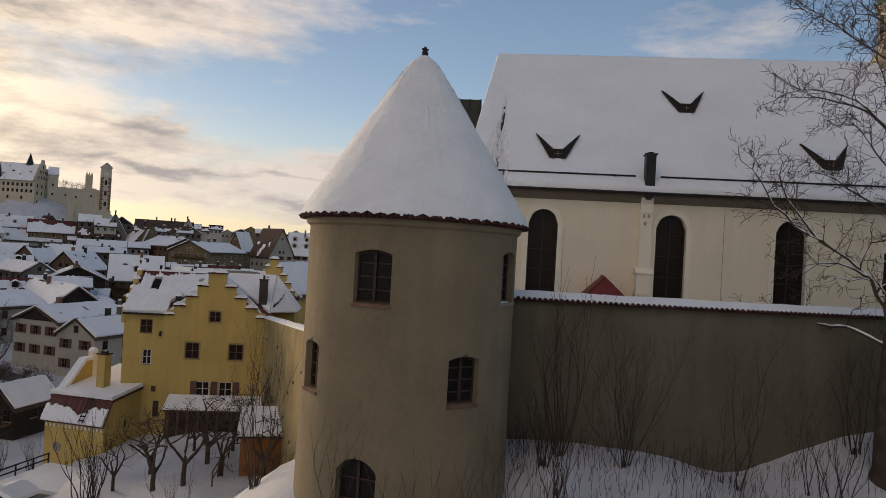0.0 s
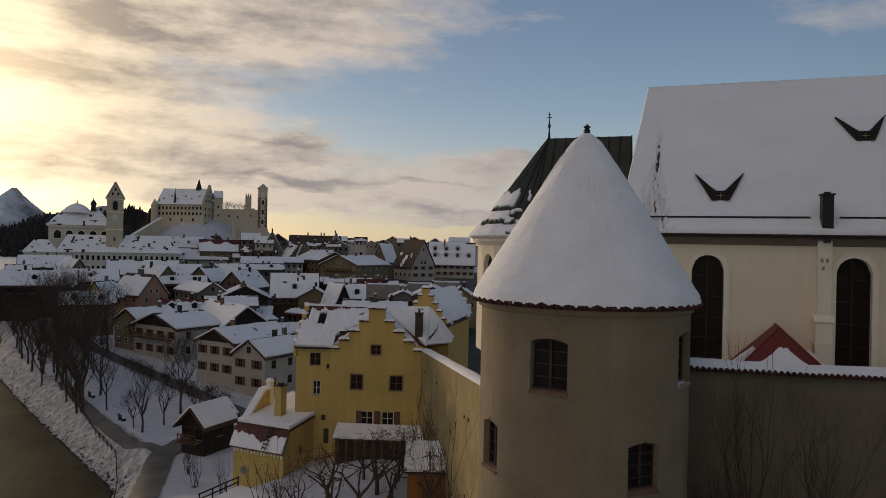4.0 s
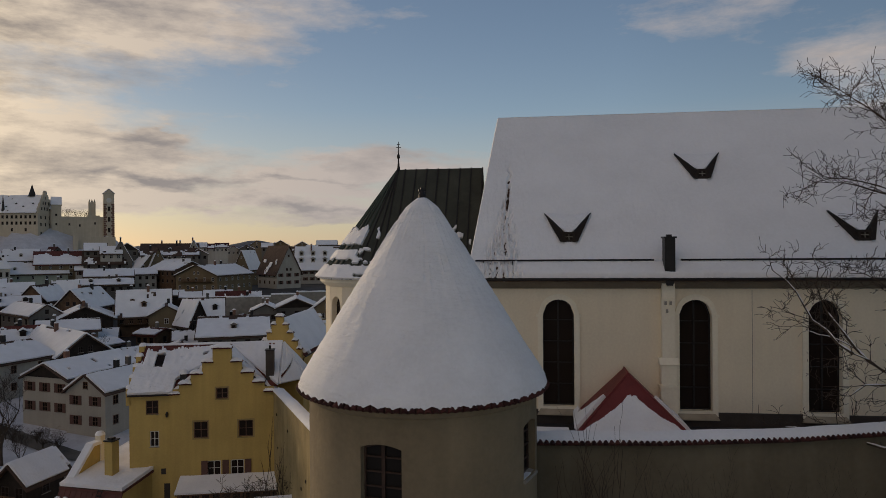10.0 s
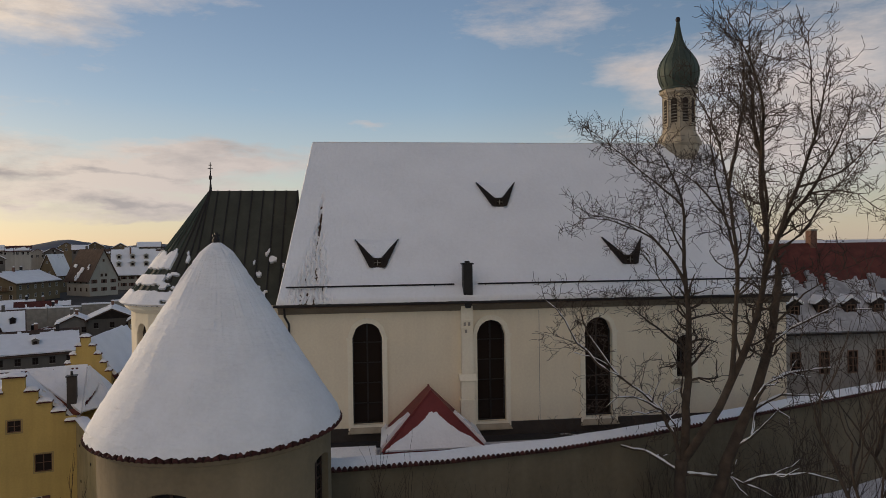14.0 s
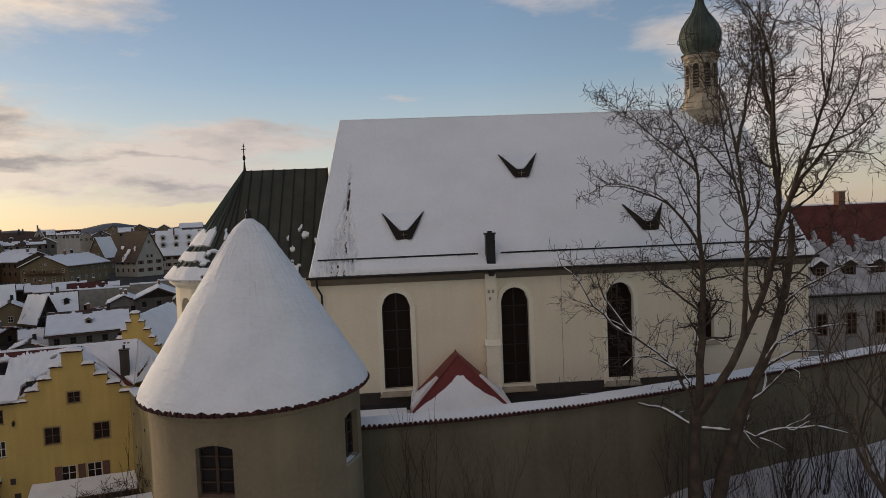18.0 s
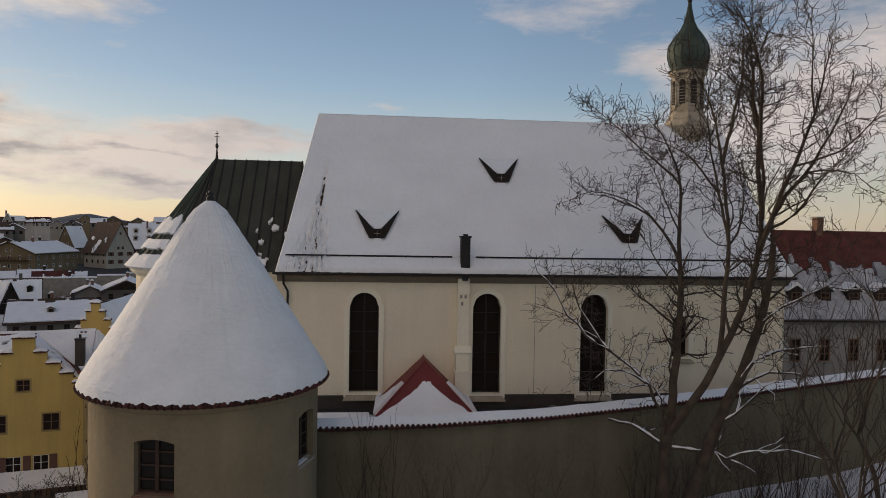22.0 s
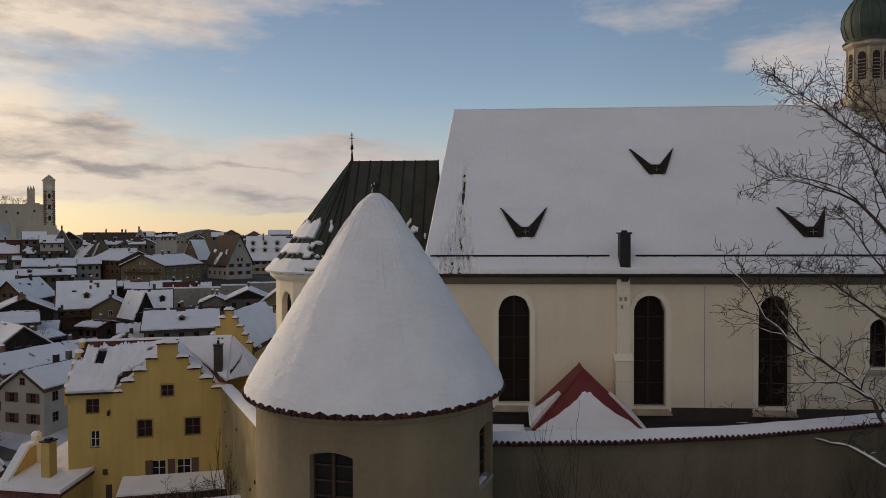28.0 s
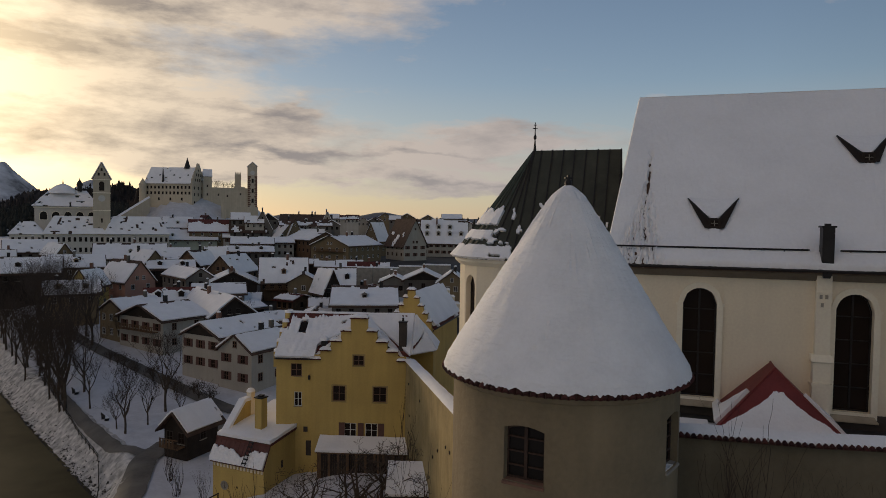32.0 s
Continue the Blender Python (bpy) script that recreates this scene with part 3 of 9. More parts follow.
# ---- round tower ----
def build_tower():
    R, EAVE, TIP = 3.68, 10.78, 16.75
    base = -1.5
    tw = thing("round_tower", pose(*TOWER, 0.17) @ Matrix.Diagonal((0.978, 0.978, 1, 1)), "round plastered medieval tower with a snow-covered conical roof", "tower")

    def at(u, z, d):
        a = u / R
        rr = R + 0.10 * (1 - smooth01((z - base) / 6.5)) + 0.02 * lumps(math.cos(a) * 3, math.sin(a) * 3 + z, 0.7, 2.0) - d
        return rr * math.cos(a), rr * math.sin(a), z

    # openings: angle of the middle, width, sill, head, rise
    opens = []
    for ang, wd, z0, z1, rise in TOWER_WINDOWS:
        u = radians(ang % 360) * R
        opens.append((u - wd / 2, u + wd / 2, z0, z1, rise))
    g = pierced(Geo(), at, steps(0, 2 * math.pi * R, 0.24), steps(base, EAVE + 0.1, 0.3), opens, 0.42)
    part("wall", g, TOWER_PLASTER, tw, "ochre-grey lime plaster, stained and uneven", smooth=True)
    # near-black lining stands in for the unlit inside of the tower
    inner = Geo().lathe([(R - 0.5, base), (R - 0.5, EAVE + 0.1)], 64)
    part("dark_lining", inner, GLASS_DIM, tw, "near-black lining, the unlit inside put into its colour")
    for i, o in enumerate(opens):
        uc, wd = (o[0] + o[1]) / 2, o[1] - o[0]
        m = Matrix.Rotation(uc / R, 4, "Z") @ Matrix.Translation((R - 0.25, 0, 0)) @ Matrix.Rotation(radians(90), 4, "Z")
        lo = (-wd / 2, wd / 2, o[2], o[3], o[4])
        win = part("window", frame_ring(lo, 0.085, 0.0, 0.08), FRAME_OAK, tw, "weathered wooden casement with small panes", at=m)
        part("mullion", Geo().box(-0.05, -0.025, o[2], 0.05, 0.05, o[3] - 0.02), FRAME_OAK, win)
        for k in (1, 2, 3):
            zz = o[2] + (o[3] - o[2]) * k / 4
            for sg in (-1, 1):
                part("glazing_bar", Geo().box(min(sg * 0.06, sg * wd / 2), -0.01, zz - 0.022, max(sg * 0.06, sg * wd / 2), 0.04, zz + 0.022), FRAME_OAK, win)
        part("pane", arch_panel(Geo(), lo, 0.05, 0.06), GLASS_DIM, win, "old dim glass")
        if i < 4:
            sill = Geo().prism([(-0.275, o[2] - 0.10), (-0.275, o[2] - 0.02), (0.0, o[2] + 0.03), (0.0, o[2] - 0.08)], -wd / 2 - 0.02, wd / 2 + 0.02, axis="x")
            part("sill", sill, BRICK if i < 3 else STONE, win, "worn brick sill")
            if i < 3:
                continue
            sn = Geo()
            n = 9
            pts = [(-wd / 2 + 0.04 + wd * j / n * 0.62, 0.012 + 0.035 * abs(lumps(j, i * 3.3, 0.9))) for j in range(n + 1)]
            sn.prism([(pts[0][0], o[2] + 0.0), (pts[-1][0], o[2] + 0.0)] + [(x, o[2] + 0.012 + h) for x, h in reversed(pts)], -0.2, -0.04)
            part("snow", sn, SNOW, win, "thin snow on the sill")
    # roof boards, eave and the cone of snow
    roof = Geo().lathe([(R - 0.3, EAVE + 0.08), (3.98, EAVE - 0.06), (3.98, EAVE + 0.02), (0.03, TIP - 0.1)], 72)
    part("roof", roof, BROWN_TILE, tw, "tiled cone under the snow")
    soffit = Geo().lathe([(R - 0.02, EAVE - 0.30), (R + 0.10, EAVE - 0.22), (R + 0.16, EAVE - 0.06), (R - 0.1, EAVE - 0.04)], 72)
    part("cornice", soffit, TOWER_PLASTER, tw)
    sn, rings, seg = Geo(), 132, 236
    for i in range(rings):
        s = i / (rings - 1)
        for j in range(seg):
            a = 2 * math.pi * j / seg
            rr = math.sqrt(max(0.0, (3.68 * (1 - s) + 0.25) ** 2 - 0.0625)) + 0.004
            z = EAVE + 0.13 + (TIP - EAVE - 0.17) * s
            ca, sa = math.cos(a), math.sin(a)
            thick = 0.13 * smooth01(s / 0.03)
            edge = (0.038 * math.sin(a * 59) + 0.05 * lumps(a * 7, 1.0, 1.0, 4.0)) * (1 - smooth01(s / 0.018))
            thick_fine = 0.010 * lumps(a * 40, s * 9, 1.0, 5.0) + 0.008 * lumps(a * 90, s * 22, 1.0, 6.0)
            thick += 0.03 * lumps(ca * 2.2 + 5, sa * 2.2 + s * 5, 1.0, 7.0) + 0.014 * lumps(ca * rr * 3, sa * rr * 3 + z * 2, 1.3, 9.0)
            # small slides that furrow the snow from the tip downwards
            thick -= 0.03 * max(0.0, lumps(a * 5.5, s * 1.2, 1.0, 11.0)) * smooth01((s - .15) / .3) * (1 - smooth01((s - .93) / .05))
            # courses of tiles that show through as faint steps
            thick += 0.004 * math.sin(z * 2 * math.pi / 0.29 + 1.6 * lumps(ca * 2, sa * 2, 1.0, 3.0)) * smooth01((1 - s) / 0.1) * smooth01(s / 0.05)
            thick += thick_fine * smooth01((1 - s) / 0.15)
            comb = smooth01(0.7 + 1.2 * lumps(a * 1.3, s * 1.5, 1.0, 15.0))
            thick += comb * (0.034 * lumps(a * 19, s * 1.6, 1.0, 16.0) + 0.020 * lumps(a * 37, s * 4.0, 1.0, 17.0)) * smooth01((1 - s) / 0.2) * smooth01(s / 0.1)
            thick -= 0.10 * max(0.0, lumps(a * 3.1, s * 26, 1.0, 21.0) - 0.12) * smooth01((s - 0.84) / 0.05)
            thick *= 0.25 + 0.75 * smooth01((1 - s) / 0.08)
            rr += thick * 0.8 + 0.09 * (1 - smooth01(s / 0.03))
            sn.v.append((rr * ca, rr * sa, z + thick * 0.5 + edge - 0.05 * (1 - smooth01(s / 0.03))))
    sn.f = [(i * seg + j, i * seg + (j + 1) % seg, (i + 1) * seg + (j + 1) % seg, (i + 1) * seg + j) for i in range(rings - 1) for j in range(seg)]
    sn.f.append(tuple((rings - 1) * seg + j for j in range(seg)))
    part("snow", sn, SNOW_CONE, tw, "thick smooth snow over the whole cone", smooth=True)
    rnd = random.Random(12)
    for _ in range(11):
        a, q = radians(rnd.uniform(172, 232)), rnd.uniform(0.45, 0.93)
        rr = 3.68 * (1 - q) + 0.10
        part("bare_tile", Geo().box(-0.08, -0.03, -0.05, 0.09, 0.03, 0.06), BROWN_TILE, tw, "tile corner bare of snow", at=Matrix.Rotation(a, 4, "Z") @ Matrix.Translation((rr + 0.05, 0, EAVE + 0.18 + (TIP - EAVE - 0.17) * q)) @ Matrix.Rotation(radians(56), 4, "Y"))
    # finial with a small cross
    fin = Geo().lathe([(0.0, TIP - 0.15), (0.12, TIP - 0.1), (0.13, TIP + 0.04), (0.08, TIP + 0.13), (0.05, TIP + 0.18), (0.0, TIP + 0.19)], 12)
    fin.box(-0.045, -0.045, TIP + 0.1, 0.045, 0.045, TIP + 0.27).box(-0.12, -0.04, TIP + 0.15, 0.12, 0.04, TIP + 0.21)
    part("finial", fin, METAL_DARK, tw, "stubby dark iron finial")
    # eave tiles: monk tiles seen end on
    tile = Geo()
    k = 6
    ring = [(0.10 * math.cos(math.pi * i / k), 0.115 * math.sin(math.pi * i / k)) for i in range(k + 1)]
    inr = [(0.07 * math.cos(math.pi * i / k), 0.07 * math.sin(math.pi * i / k)) for i in range(k, -1, -1)]
    tile.prism(ring + inr, 0.0, 0.31, axis="x")
    me = tile.mesh("eave_tile", EAVE_TILE)
    n = 118
    for i in range(n):
        a = 2 * math.pi * i / n
        part("eave_tile", me, None, tw, at=Matrix.Rotation(a, 4, "Z") @ Matrix.Translation((3.78, 0, EAVE + 0.13)) @ Matrix.Rotation(radians(38), 4, "Y"))
    return tw


def frame_ring(o, w, y0, y1):
    """A frame round an arched opening, w wide."""
    g = Geo()
    cols = [o[0] + (o[1] - o[0]) * i / 10 for i in range(11)]
    out = [(o[0], o[2]), (o[1], o[2])] + [(u, arch_top(u, o)) for u in reversed(cols)]
    i_ = (o[0] + w, o[1] - w, o[2] + w, o[3] - w, max(0.0, o[4] * 0.9))
    ic = [i_[0] + (i_[1] - i_[0]) * i / 10 for i in range(11)]
    inn = [(i_[0], i_[2]), (i_[1], i_[2])] + [(u, arch_top(u, i_)) for u in reversed(ic)]
    n = len(out)
    vs = [(x, y, z) for y in (y0, y1) for ring in (out, inn) for x, z in ring]
    fs = []
    for j in range(n):
        k = (j + 1) % n
        fs += [(j, k, n + k, n + j), (2 * n + k, 2 * n + j, 3 * n + j, 3 * n + k), (k, j, 2 * n + j, 2 * n + k), (n + j, n + k, 3 * n + k, 3 * n + j)]
    return g.add(vs, fs)


TOWER_WINDOWS = [(235.2, 1.24, 8.15, 9.78, 0.12), (284.0, 1.14, 5.2, 6.68, 0.12), (195.5, 1.05, 5.2, 6.78, 0.14), (316.5, 1.1, 8.3, 9.95, 0.12), (232.5, 1.35, 0.9, 3.48, 0.4)]
build_tower()


# ---- city wall ----
def build_city_wall():
    cw = thing("city_wall", pose(0, 0, 0), "old plastered town wall with a snow-covered tiled coping", "wall", kind="structure")
    pts = [Vector((*p, 0)) for p in CITY_WALL]
    line = []
    for a, b in zip(pts, pts[1:]):
        n = max(1, round((b - a).length / 0.8))
        line += [a + (b - a) * (i / n) for i in range(n)]
    line.append(pts[-1])
    g, t, sn = Geo(), Geo(), Geo()
    zs = steps(-1.0, WALL_TOP, 0.7)
    rows = []
    for i, p in enumerate(line):
        d = (line[min(i + 1, len(line) - 1)] - line[max(i - 1, 0)]).normalized()
        nrm = Vector((d.y, -d.x, 0))                      # to the viewer
        rows.append((p, d, nrm))
    m = len(zs)
    for p, d, nrm in rows:
        for z in zs:
            q = p + nrm * (0.10 * smooth01((5.5 - z) / 4) + 0.035 * lumps(p.x + p.y, z, 0.8, 4.0))
            g.v.append((q.x, q.y, z))
        for z in (WALL_TOP, -1.0):
            q = p - nrm * 0.5
            g.v.append((q.x, q.y, z))
    k = m + 2
    for i in range(len(rows) - 1):
        g.f += [(i * k + j, (i + 1) * k + j, (i + 1) * k + (j + 1) % k, i * k + (j + 1) % k) for j in range(k)]
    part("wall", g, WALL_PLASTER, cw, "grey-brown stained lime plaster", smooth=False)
    # coping: two small slopes with snow on them
    prof_t = [(0.22, -0.02), (0.22, 0.05), (-0.2, 0.30), (-0.66, 0.05), (-0.66, -0.02)]
    prof_s = [(0.17, 0.07), (0.18, 0.14), (0.05, 0.25), (-0.2, 0.40), (-0.46, 0.27), (-0.63, 0.15), (-0.62, 0.06)]
    for prof, geo in ((prof_t, t), (prof_s, sn)):
        kk = len(prof)
        for i, (p, d, nrm) in enumerate(rows):
            for o, h in prof:
                q = p + nrm * o
                wob = 0.03 * lumps(p.x * 2, o * 3, 0.8, 6.0) if geo is sn else 0
                geo.v.append((q.x, q.y, WALL_TOP + h + wob))
        for i in range(len(rows) - 1):
            geo.f += [(i * kk + j, i * kk + (j + 1) % kk, (i + 1) * kk + (j + 1) % kk, (i + 1) * kk + j) for j in range(kk)]
    part("coping", t, BROWN_TILE, cw)
    part("snow", sn, SNOW, cw, "even snow along the coping", smooth=True)
    tile = Geo()
    ring = [(0.088 * math.cos(math.pi * i / 5), 0.07 * math.sin(math.pi * i / 5)) for i in range(6)]
    tile.prism(ring, 0.0, 0.3)
    me = tile.mesh("coping_tile", EAVE_TILE)
    s, acc = 0.0, 0
    for a, b in zip(pts, pts[1:]):
        d = (b - a).normalized()
        nrm = Vector((d.y, -d.x, 0))
        rot = Matrix.Rotation(math.atan2(nrm.x, -nrm.y), 4, "Z")
        ln = (b - a).length
        while s < ln and acc < 200:
            q = a + d * s + nrm * 0.29
            part("coping_tile", me, None, cw, at=Matrix.Translation((q.x, q.y, WALL_TOP + 0.03)) @ rot @ Matrix.Rotation(radians(24), 4, "X"))
            s += 0.205
            acc += 1
        s -= ln


build_city_wall()


# ---- monastery church ----
def build_church():
    L, ZE, ZR, DEP, Z0 = 28.7, 13.75, 23.25, 16.6, 6.3
    m = CHURCH_M
    ch = thing("church", m, "large cream monastery church with a steep snowy roof", "church")
    wins = [(3.74, 5.34, 7.45, 12.75, 0.8), (10.5, 12.1, 7.35, 12.75, 0.8), (16.6, 18.2, 7.35, 12.75, 0.8), (21.95, 22.95, 9.3, 11.65, 0.5)]
    g = pierced(Geo(), lambda u, z, d: (u, d, z), steps(0, L, 1.3), steps(Z0, ZE, 1.2), wins, 0.55)
    part("wall", g, CREAM, ch, "smooth cream plaster")
    side = Geo()
    side.box(0.0, 0.005, Z0, 0.6, DEP, ZE).box(L - 0.6, 0.005, Z0, L, DEP, ZE).box(0, DEP - 0.6, Z0, L, DEP, ZE)
    h = DEP / 2
    skew = lambda z: 1.3 * max(0.0, z - 13.8) / (ZR - 13.8)      # the choir-side verge leans in
    for x in (0.25, L - 0.75):
        side.prism([(0.1, ZE), (DEP - 0.1, ZE), (h, ZR - 0.35)], x, x + 0.5, axis="x")
    side.v = [(x + skew(z) if x < 1 else x, y, z) for x, y, z in side.v]
    part("side_wall", side, CREAM, ch)
    # a near-black sheet stands in for the shade of the nave
    part("interior", Geo().box(0.7, 0.62, Z0, L - 0.7, 0.66, ZE), GLASS_DIM, ch, "near-black sheet standing for the unlit nave")
    part("plinth", Geo().box(-0.05, -0.07, Z0, L + 0.05, 0.0, 7.30), DARK_STONE, ch, "dark base course")
    for o in wins:
        w = o[1] - o[0]
        tall = o[3] - o[2] > 3
        lo = (0, w, o[2], o[3], o[4])
        win = part("window", frame_ring(lo, 0.07, 0.34, 0.42), METAL_DARK, ch, "tall round-arched leaded window", at=Matrix.Translation((o[0], 0, 0)))
        part("mullion", Geo().box(w / 2 - 0.045, 0.35, o[2], w / 2 + 0.045, 0.41, o[3] - 0.05), METAL_DARK, win)
        for k in range(1, 5 if tall else 3):
            z = o[2] + (o[3] - o[2]) * k / (5 if tall else 3)
            part("glazing_bar", Geo().box(0, 0.355, z - 0.025, w, 0.405, z + 0.025), METAL_DARK, win)
        part("pane", arch_panel(Geo(), lo, 0.41, 0.42), GLASS, win, "dark reflecting glass")
        so = (-0.26, w + 0.26, o[2] - 0.25, o[3] + 0.26, o[4] + 0.26)
        sur = frame_ring(so, 0.27, -0.10, 0.02)
        part("surround", sur, CREAM_TRIM, win, "raised pale plaster surround")
        for x0 in (-0.33, w + 0.09):
            part("impost", Geo().box(x0, -0.125, o[3] - o[4] - 0.06, x0 + 0.24, 0.0, o[3] - o[4] + 0.06), CREAM_TRIM, win)
        zt, zb = o[2] + 0.03, o[2] - (0.40 if tall else 0.30)
        sl = Geo().add([(-0.03, 0.0, zt), (w + 0.03, 0.0, zt), (w + 0.30, -0.27, zb + 0.05), (-0.30, -0.27, zb + 0.05), (w + 0.30, -0.27, zb), (-0.30, -0.27, zb), (w + 0.30, 0.0, zb), (-0.30, 0.0, zb)],
                       [(0, 3, 2, 1), (3, 5, 4, 2), (5, 7, 6, 4), (1, 2, 4, 6), (0, 7, 5, 3)])
        part("sill", sl, SILL, win, "sloping sill with shade in its colour")
    # pilaster strip with its rain pipe box
    pil = part("pilaster", Geo().box(9.62, -0.34, 9.9, 10.25, 0.0, 13.55).box(9.52, -0.52, 6.3, 10.33, 0.0, 8.55).box(9.48, -0.56, 8.55, 10.37, 0.0, 8.66).box(9.55, -0.48, 8.66, 10.3, 0.0, 9.65).prism([(-0.58, 9.65), (-0.34, 9.95), (0.0, 9.95), (0.0, 9.65)], 9.46, 10.38, axis="x"), CREAM_TRIM, ch, "stepped buttress strip")
    for z in (12.75, 12.35):
        part("moulding", Geo().box(9.58, -0.39, z, 10.29, -0.32, z + 0.07), CREAM_TRIM, pil)
    for x, z in ((9.74, 12.5), (9.98, 12.5), (9.80, 12.12)):
        part("relief", Geo().box(x, -0.37, z, x + 0.12, -0.335, z + 0.18), STONE, pil, "small weathered carved mark")
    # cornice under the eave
    part("cornice", Geo().prism([(0.0, 13.28), (-0.12, 13.30), (-0.30, 13.52), (-0.42, 13.60), (-0.42, 13.78), (0.0, 13.78)], -0.1, L + 0.1, axis="x"), CORNICE, ch, "moulded cornice, eave shade in its grey-brown colour")
    part("gutter", Geo().tube([(-0.3, -0.60, 13.76), (L + 0.3, -0.60, 13.76)], [0.075, 0.075], 8), METAL_DARK, ch)
    # roof: boards with tile edges, a softer slope at the foot, then the snow
    prof = [(-0.62, 13.80), (1.1, 15.30), (h, ZR - 0.12)]
    rf = Geo()
    for sg in (1, -1):
        pr = [(y, z) for y, z in prof] + [(y, z - 0.14) for y, z in reversed(prof)]
        pr = pr if sg == 1 else [(DEP - y, z) for y, z in reversed(pr)]
        rf.prism(pr, -0.12, L + 0.12, axis="x")
    rf.v = [(x + skew(z) if x < 1 else x, y, z) for x, y, z in rf.v]
    part("roof", rf, BROWN_TILE, ch, "tiles hidden under snow")
    dormers = [(5.17, 15.75), (12.72, 19.15), (19.72, 15.72)]
    sn = church_snow(prof, L, h)
    part("snow", sn, SNOW_SLOPE, ch, "smooth deep snow with a furrowed slide", smooth=True)
    back = Geo()
    back.prism([(DEP + 0.6, 13.84), (DEP + 0.58, 14.0), (h, ZR + 0.12), (h, ZR - 0.10)], 1.2, L + 0.1, axis="x")
    part("snow", back, SNOW, ch)
    for x0, x1 in ((0.3, 9.3), (10.6, L - 0.2)):
        y, z = -0.05, 14.68
        guard = part("snow_guard", Geo().tube([(x0, y, z), (x1, y, z)], [0.045, 0.045], 6), METAL_DARK, ch, "dark snow-guard rail along the eave")
        for k in range(int((x1 - x0) / 1.5)):
            part("bracket", Geo().box(x0 + 0.4 + k * 1.5, y - 0.02, z - 0.22, x0 + 0.44 + k * 1.5, y + 0.03, z), METAL_DARK, guard)
    # dark sheet-metal chimney that breaks the eave
    c = part("chimney", Geo().box(9.72, -0.62, 13.95, 10.22, 0.0, 15.72).prism([(9.68, 13.95), (10.26, 13.95), (10.1, 13.45), (9.84, 13.45)], -0.62, -0.36), METAL_DARK, ch, "dark metal-clad chimney at the eave")
    part("cap", Geo().box(9.66, -0.68, 15.72, 10.28, 0.06, 15.80).box(9.85, -0.4, 15.8, 10.1, -0.2, 15.9), METAL_DARK, c)
    # bat-wing dormers
    run = (h - 1.1) / (ZR - 0.12 - 15.30)
    for x, z in dormers:
        y = 1.1 + (z - 15.30) * run - 0.16
        d = part("dormer", Geo().box(-0.32, -0.22, -0.05, 0.32, 1.3, 0.50), WOOD_DARK, ch, "small bat-wing dormer half buried in snow", at=Matrix.Translation((x, y - 0.12, z - 0.14)) @ Matrix.Scale(0.98, 4))
        part("pane", Geo().box(-0.18, -0.235, 0.1, 0.18, -0.222, 0.38), GLASS, d)
        part("glazing_bar", Geo().box(-0.014, -0.25, 0.1, 0.014, -0.23, 0.38).box(-0.18, -0.25, 0.23, 0.18, -0.23, 0.255), STONE, d)
        for sg in (-1, 1):
            w = Geo()
            pts = [(0.24 * sg, -0.04), (0.28 * sg, 0.50), (0.70 * sg, 0.96), (1.26 * sg, 1.52), (0.90 * sg, 0.82), (0.60 * sg, 0.26), (0.46 * sg, 0.0)]
            nn = len(pts)
            vs = [(px, run * pz - 0.36 + k, pz) for k in (0.0, 0.5) for px, pz in pts]
            w.add(vs, [tuple(range(nn)), tuple(range(2 * nn - 1, nn - 1, -1))] + [(i, i + nn, (i + 1) % nn + nn, (i + 1) % nn) for i in range(nn)])
            part("wing", w, WOOD_DARK, d, "dark swept side of the dormer")
            part("verge", Geo().tube([(px, run * pz - 0.38, pz) for px, pz in pts[1:4]], [0.035] * 3, 5), METAL_DARK, d)
        # snow cushion between the wings
        cu, nx, ny = Geo(), 12, 10
        for j in range(ny + 1):
            for i in range(nx + 1):
                sx = -1 + 2 * i / nx
                zz = 0.40 + 1.35 * j / ny + 0.55 * abs(sx) ** 1.6 * (1 - j / ny)
                yy = run * zz - 0.33 - 0.10 * (1 - sx * sx) * (1 - j / ny)
                yy += 0.33 * smooth01((j / ny - 0.6) / 0.4)
                cu.v.append((sx * (0.33 + (1.18 - 0.33) * min(1.0, (zz - 0.4) / 1.05)), yy, zz))
        cu.f = [(j * (nx + 1) + i, j * (nx + 1) + i + 1, (j + 1) * (nx + 1) + i + 1, (j + 1) * (nx + 1) + i) for j in range(ny) for i in range(nx)]
        part("snow", cu, SNOW, d, smooth=True)
    # rain pipe at the corner by the choir
    part("downpipe", Geo().tube([(0.25, -0.58, 13.75), (0.25, -0.3, 13.2), (0.45, -0.16, 12.8), (0.45, -0.16, 6.4)], [0.06] * 4, 8), METAL_DARK, ch)
    part("crack", Geo().box(14.0, -0.006, 7.0, 14.025, 0.0, 13.2), STONE, ch, "thin vertical cable on the plaster")


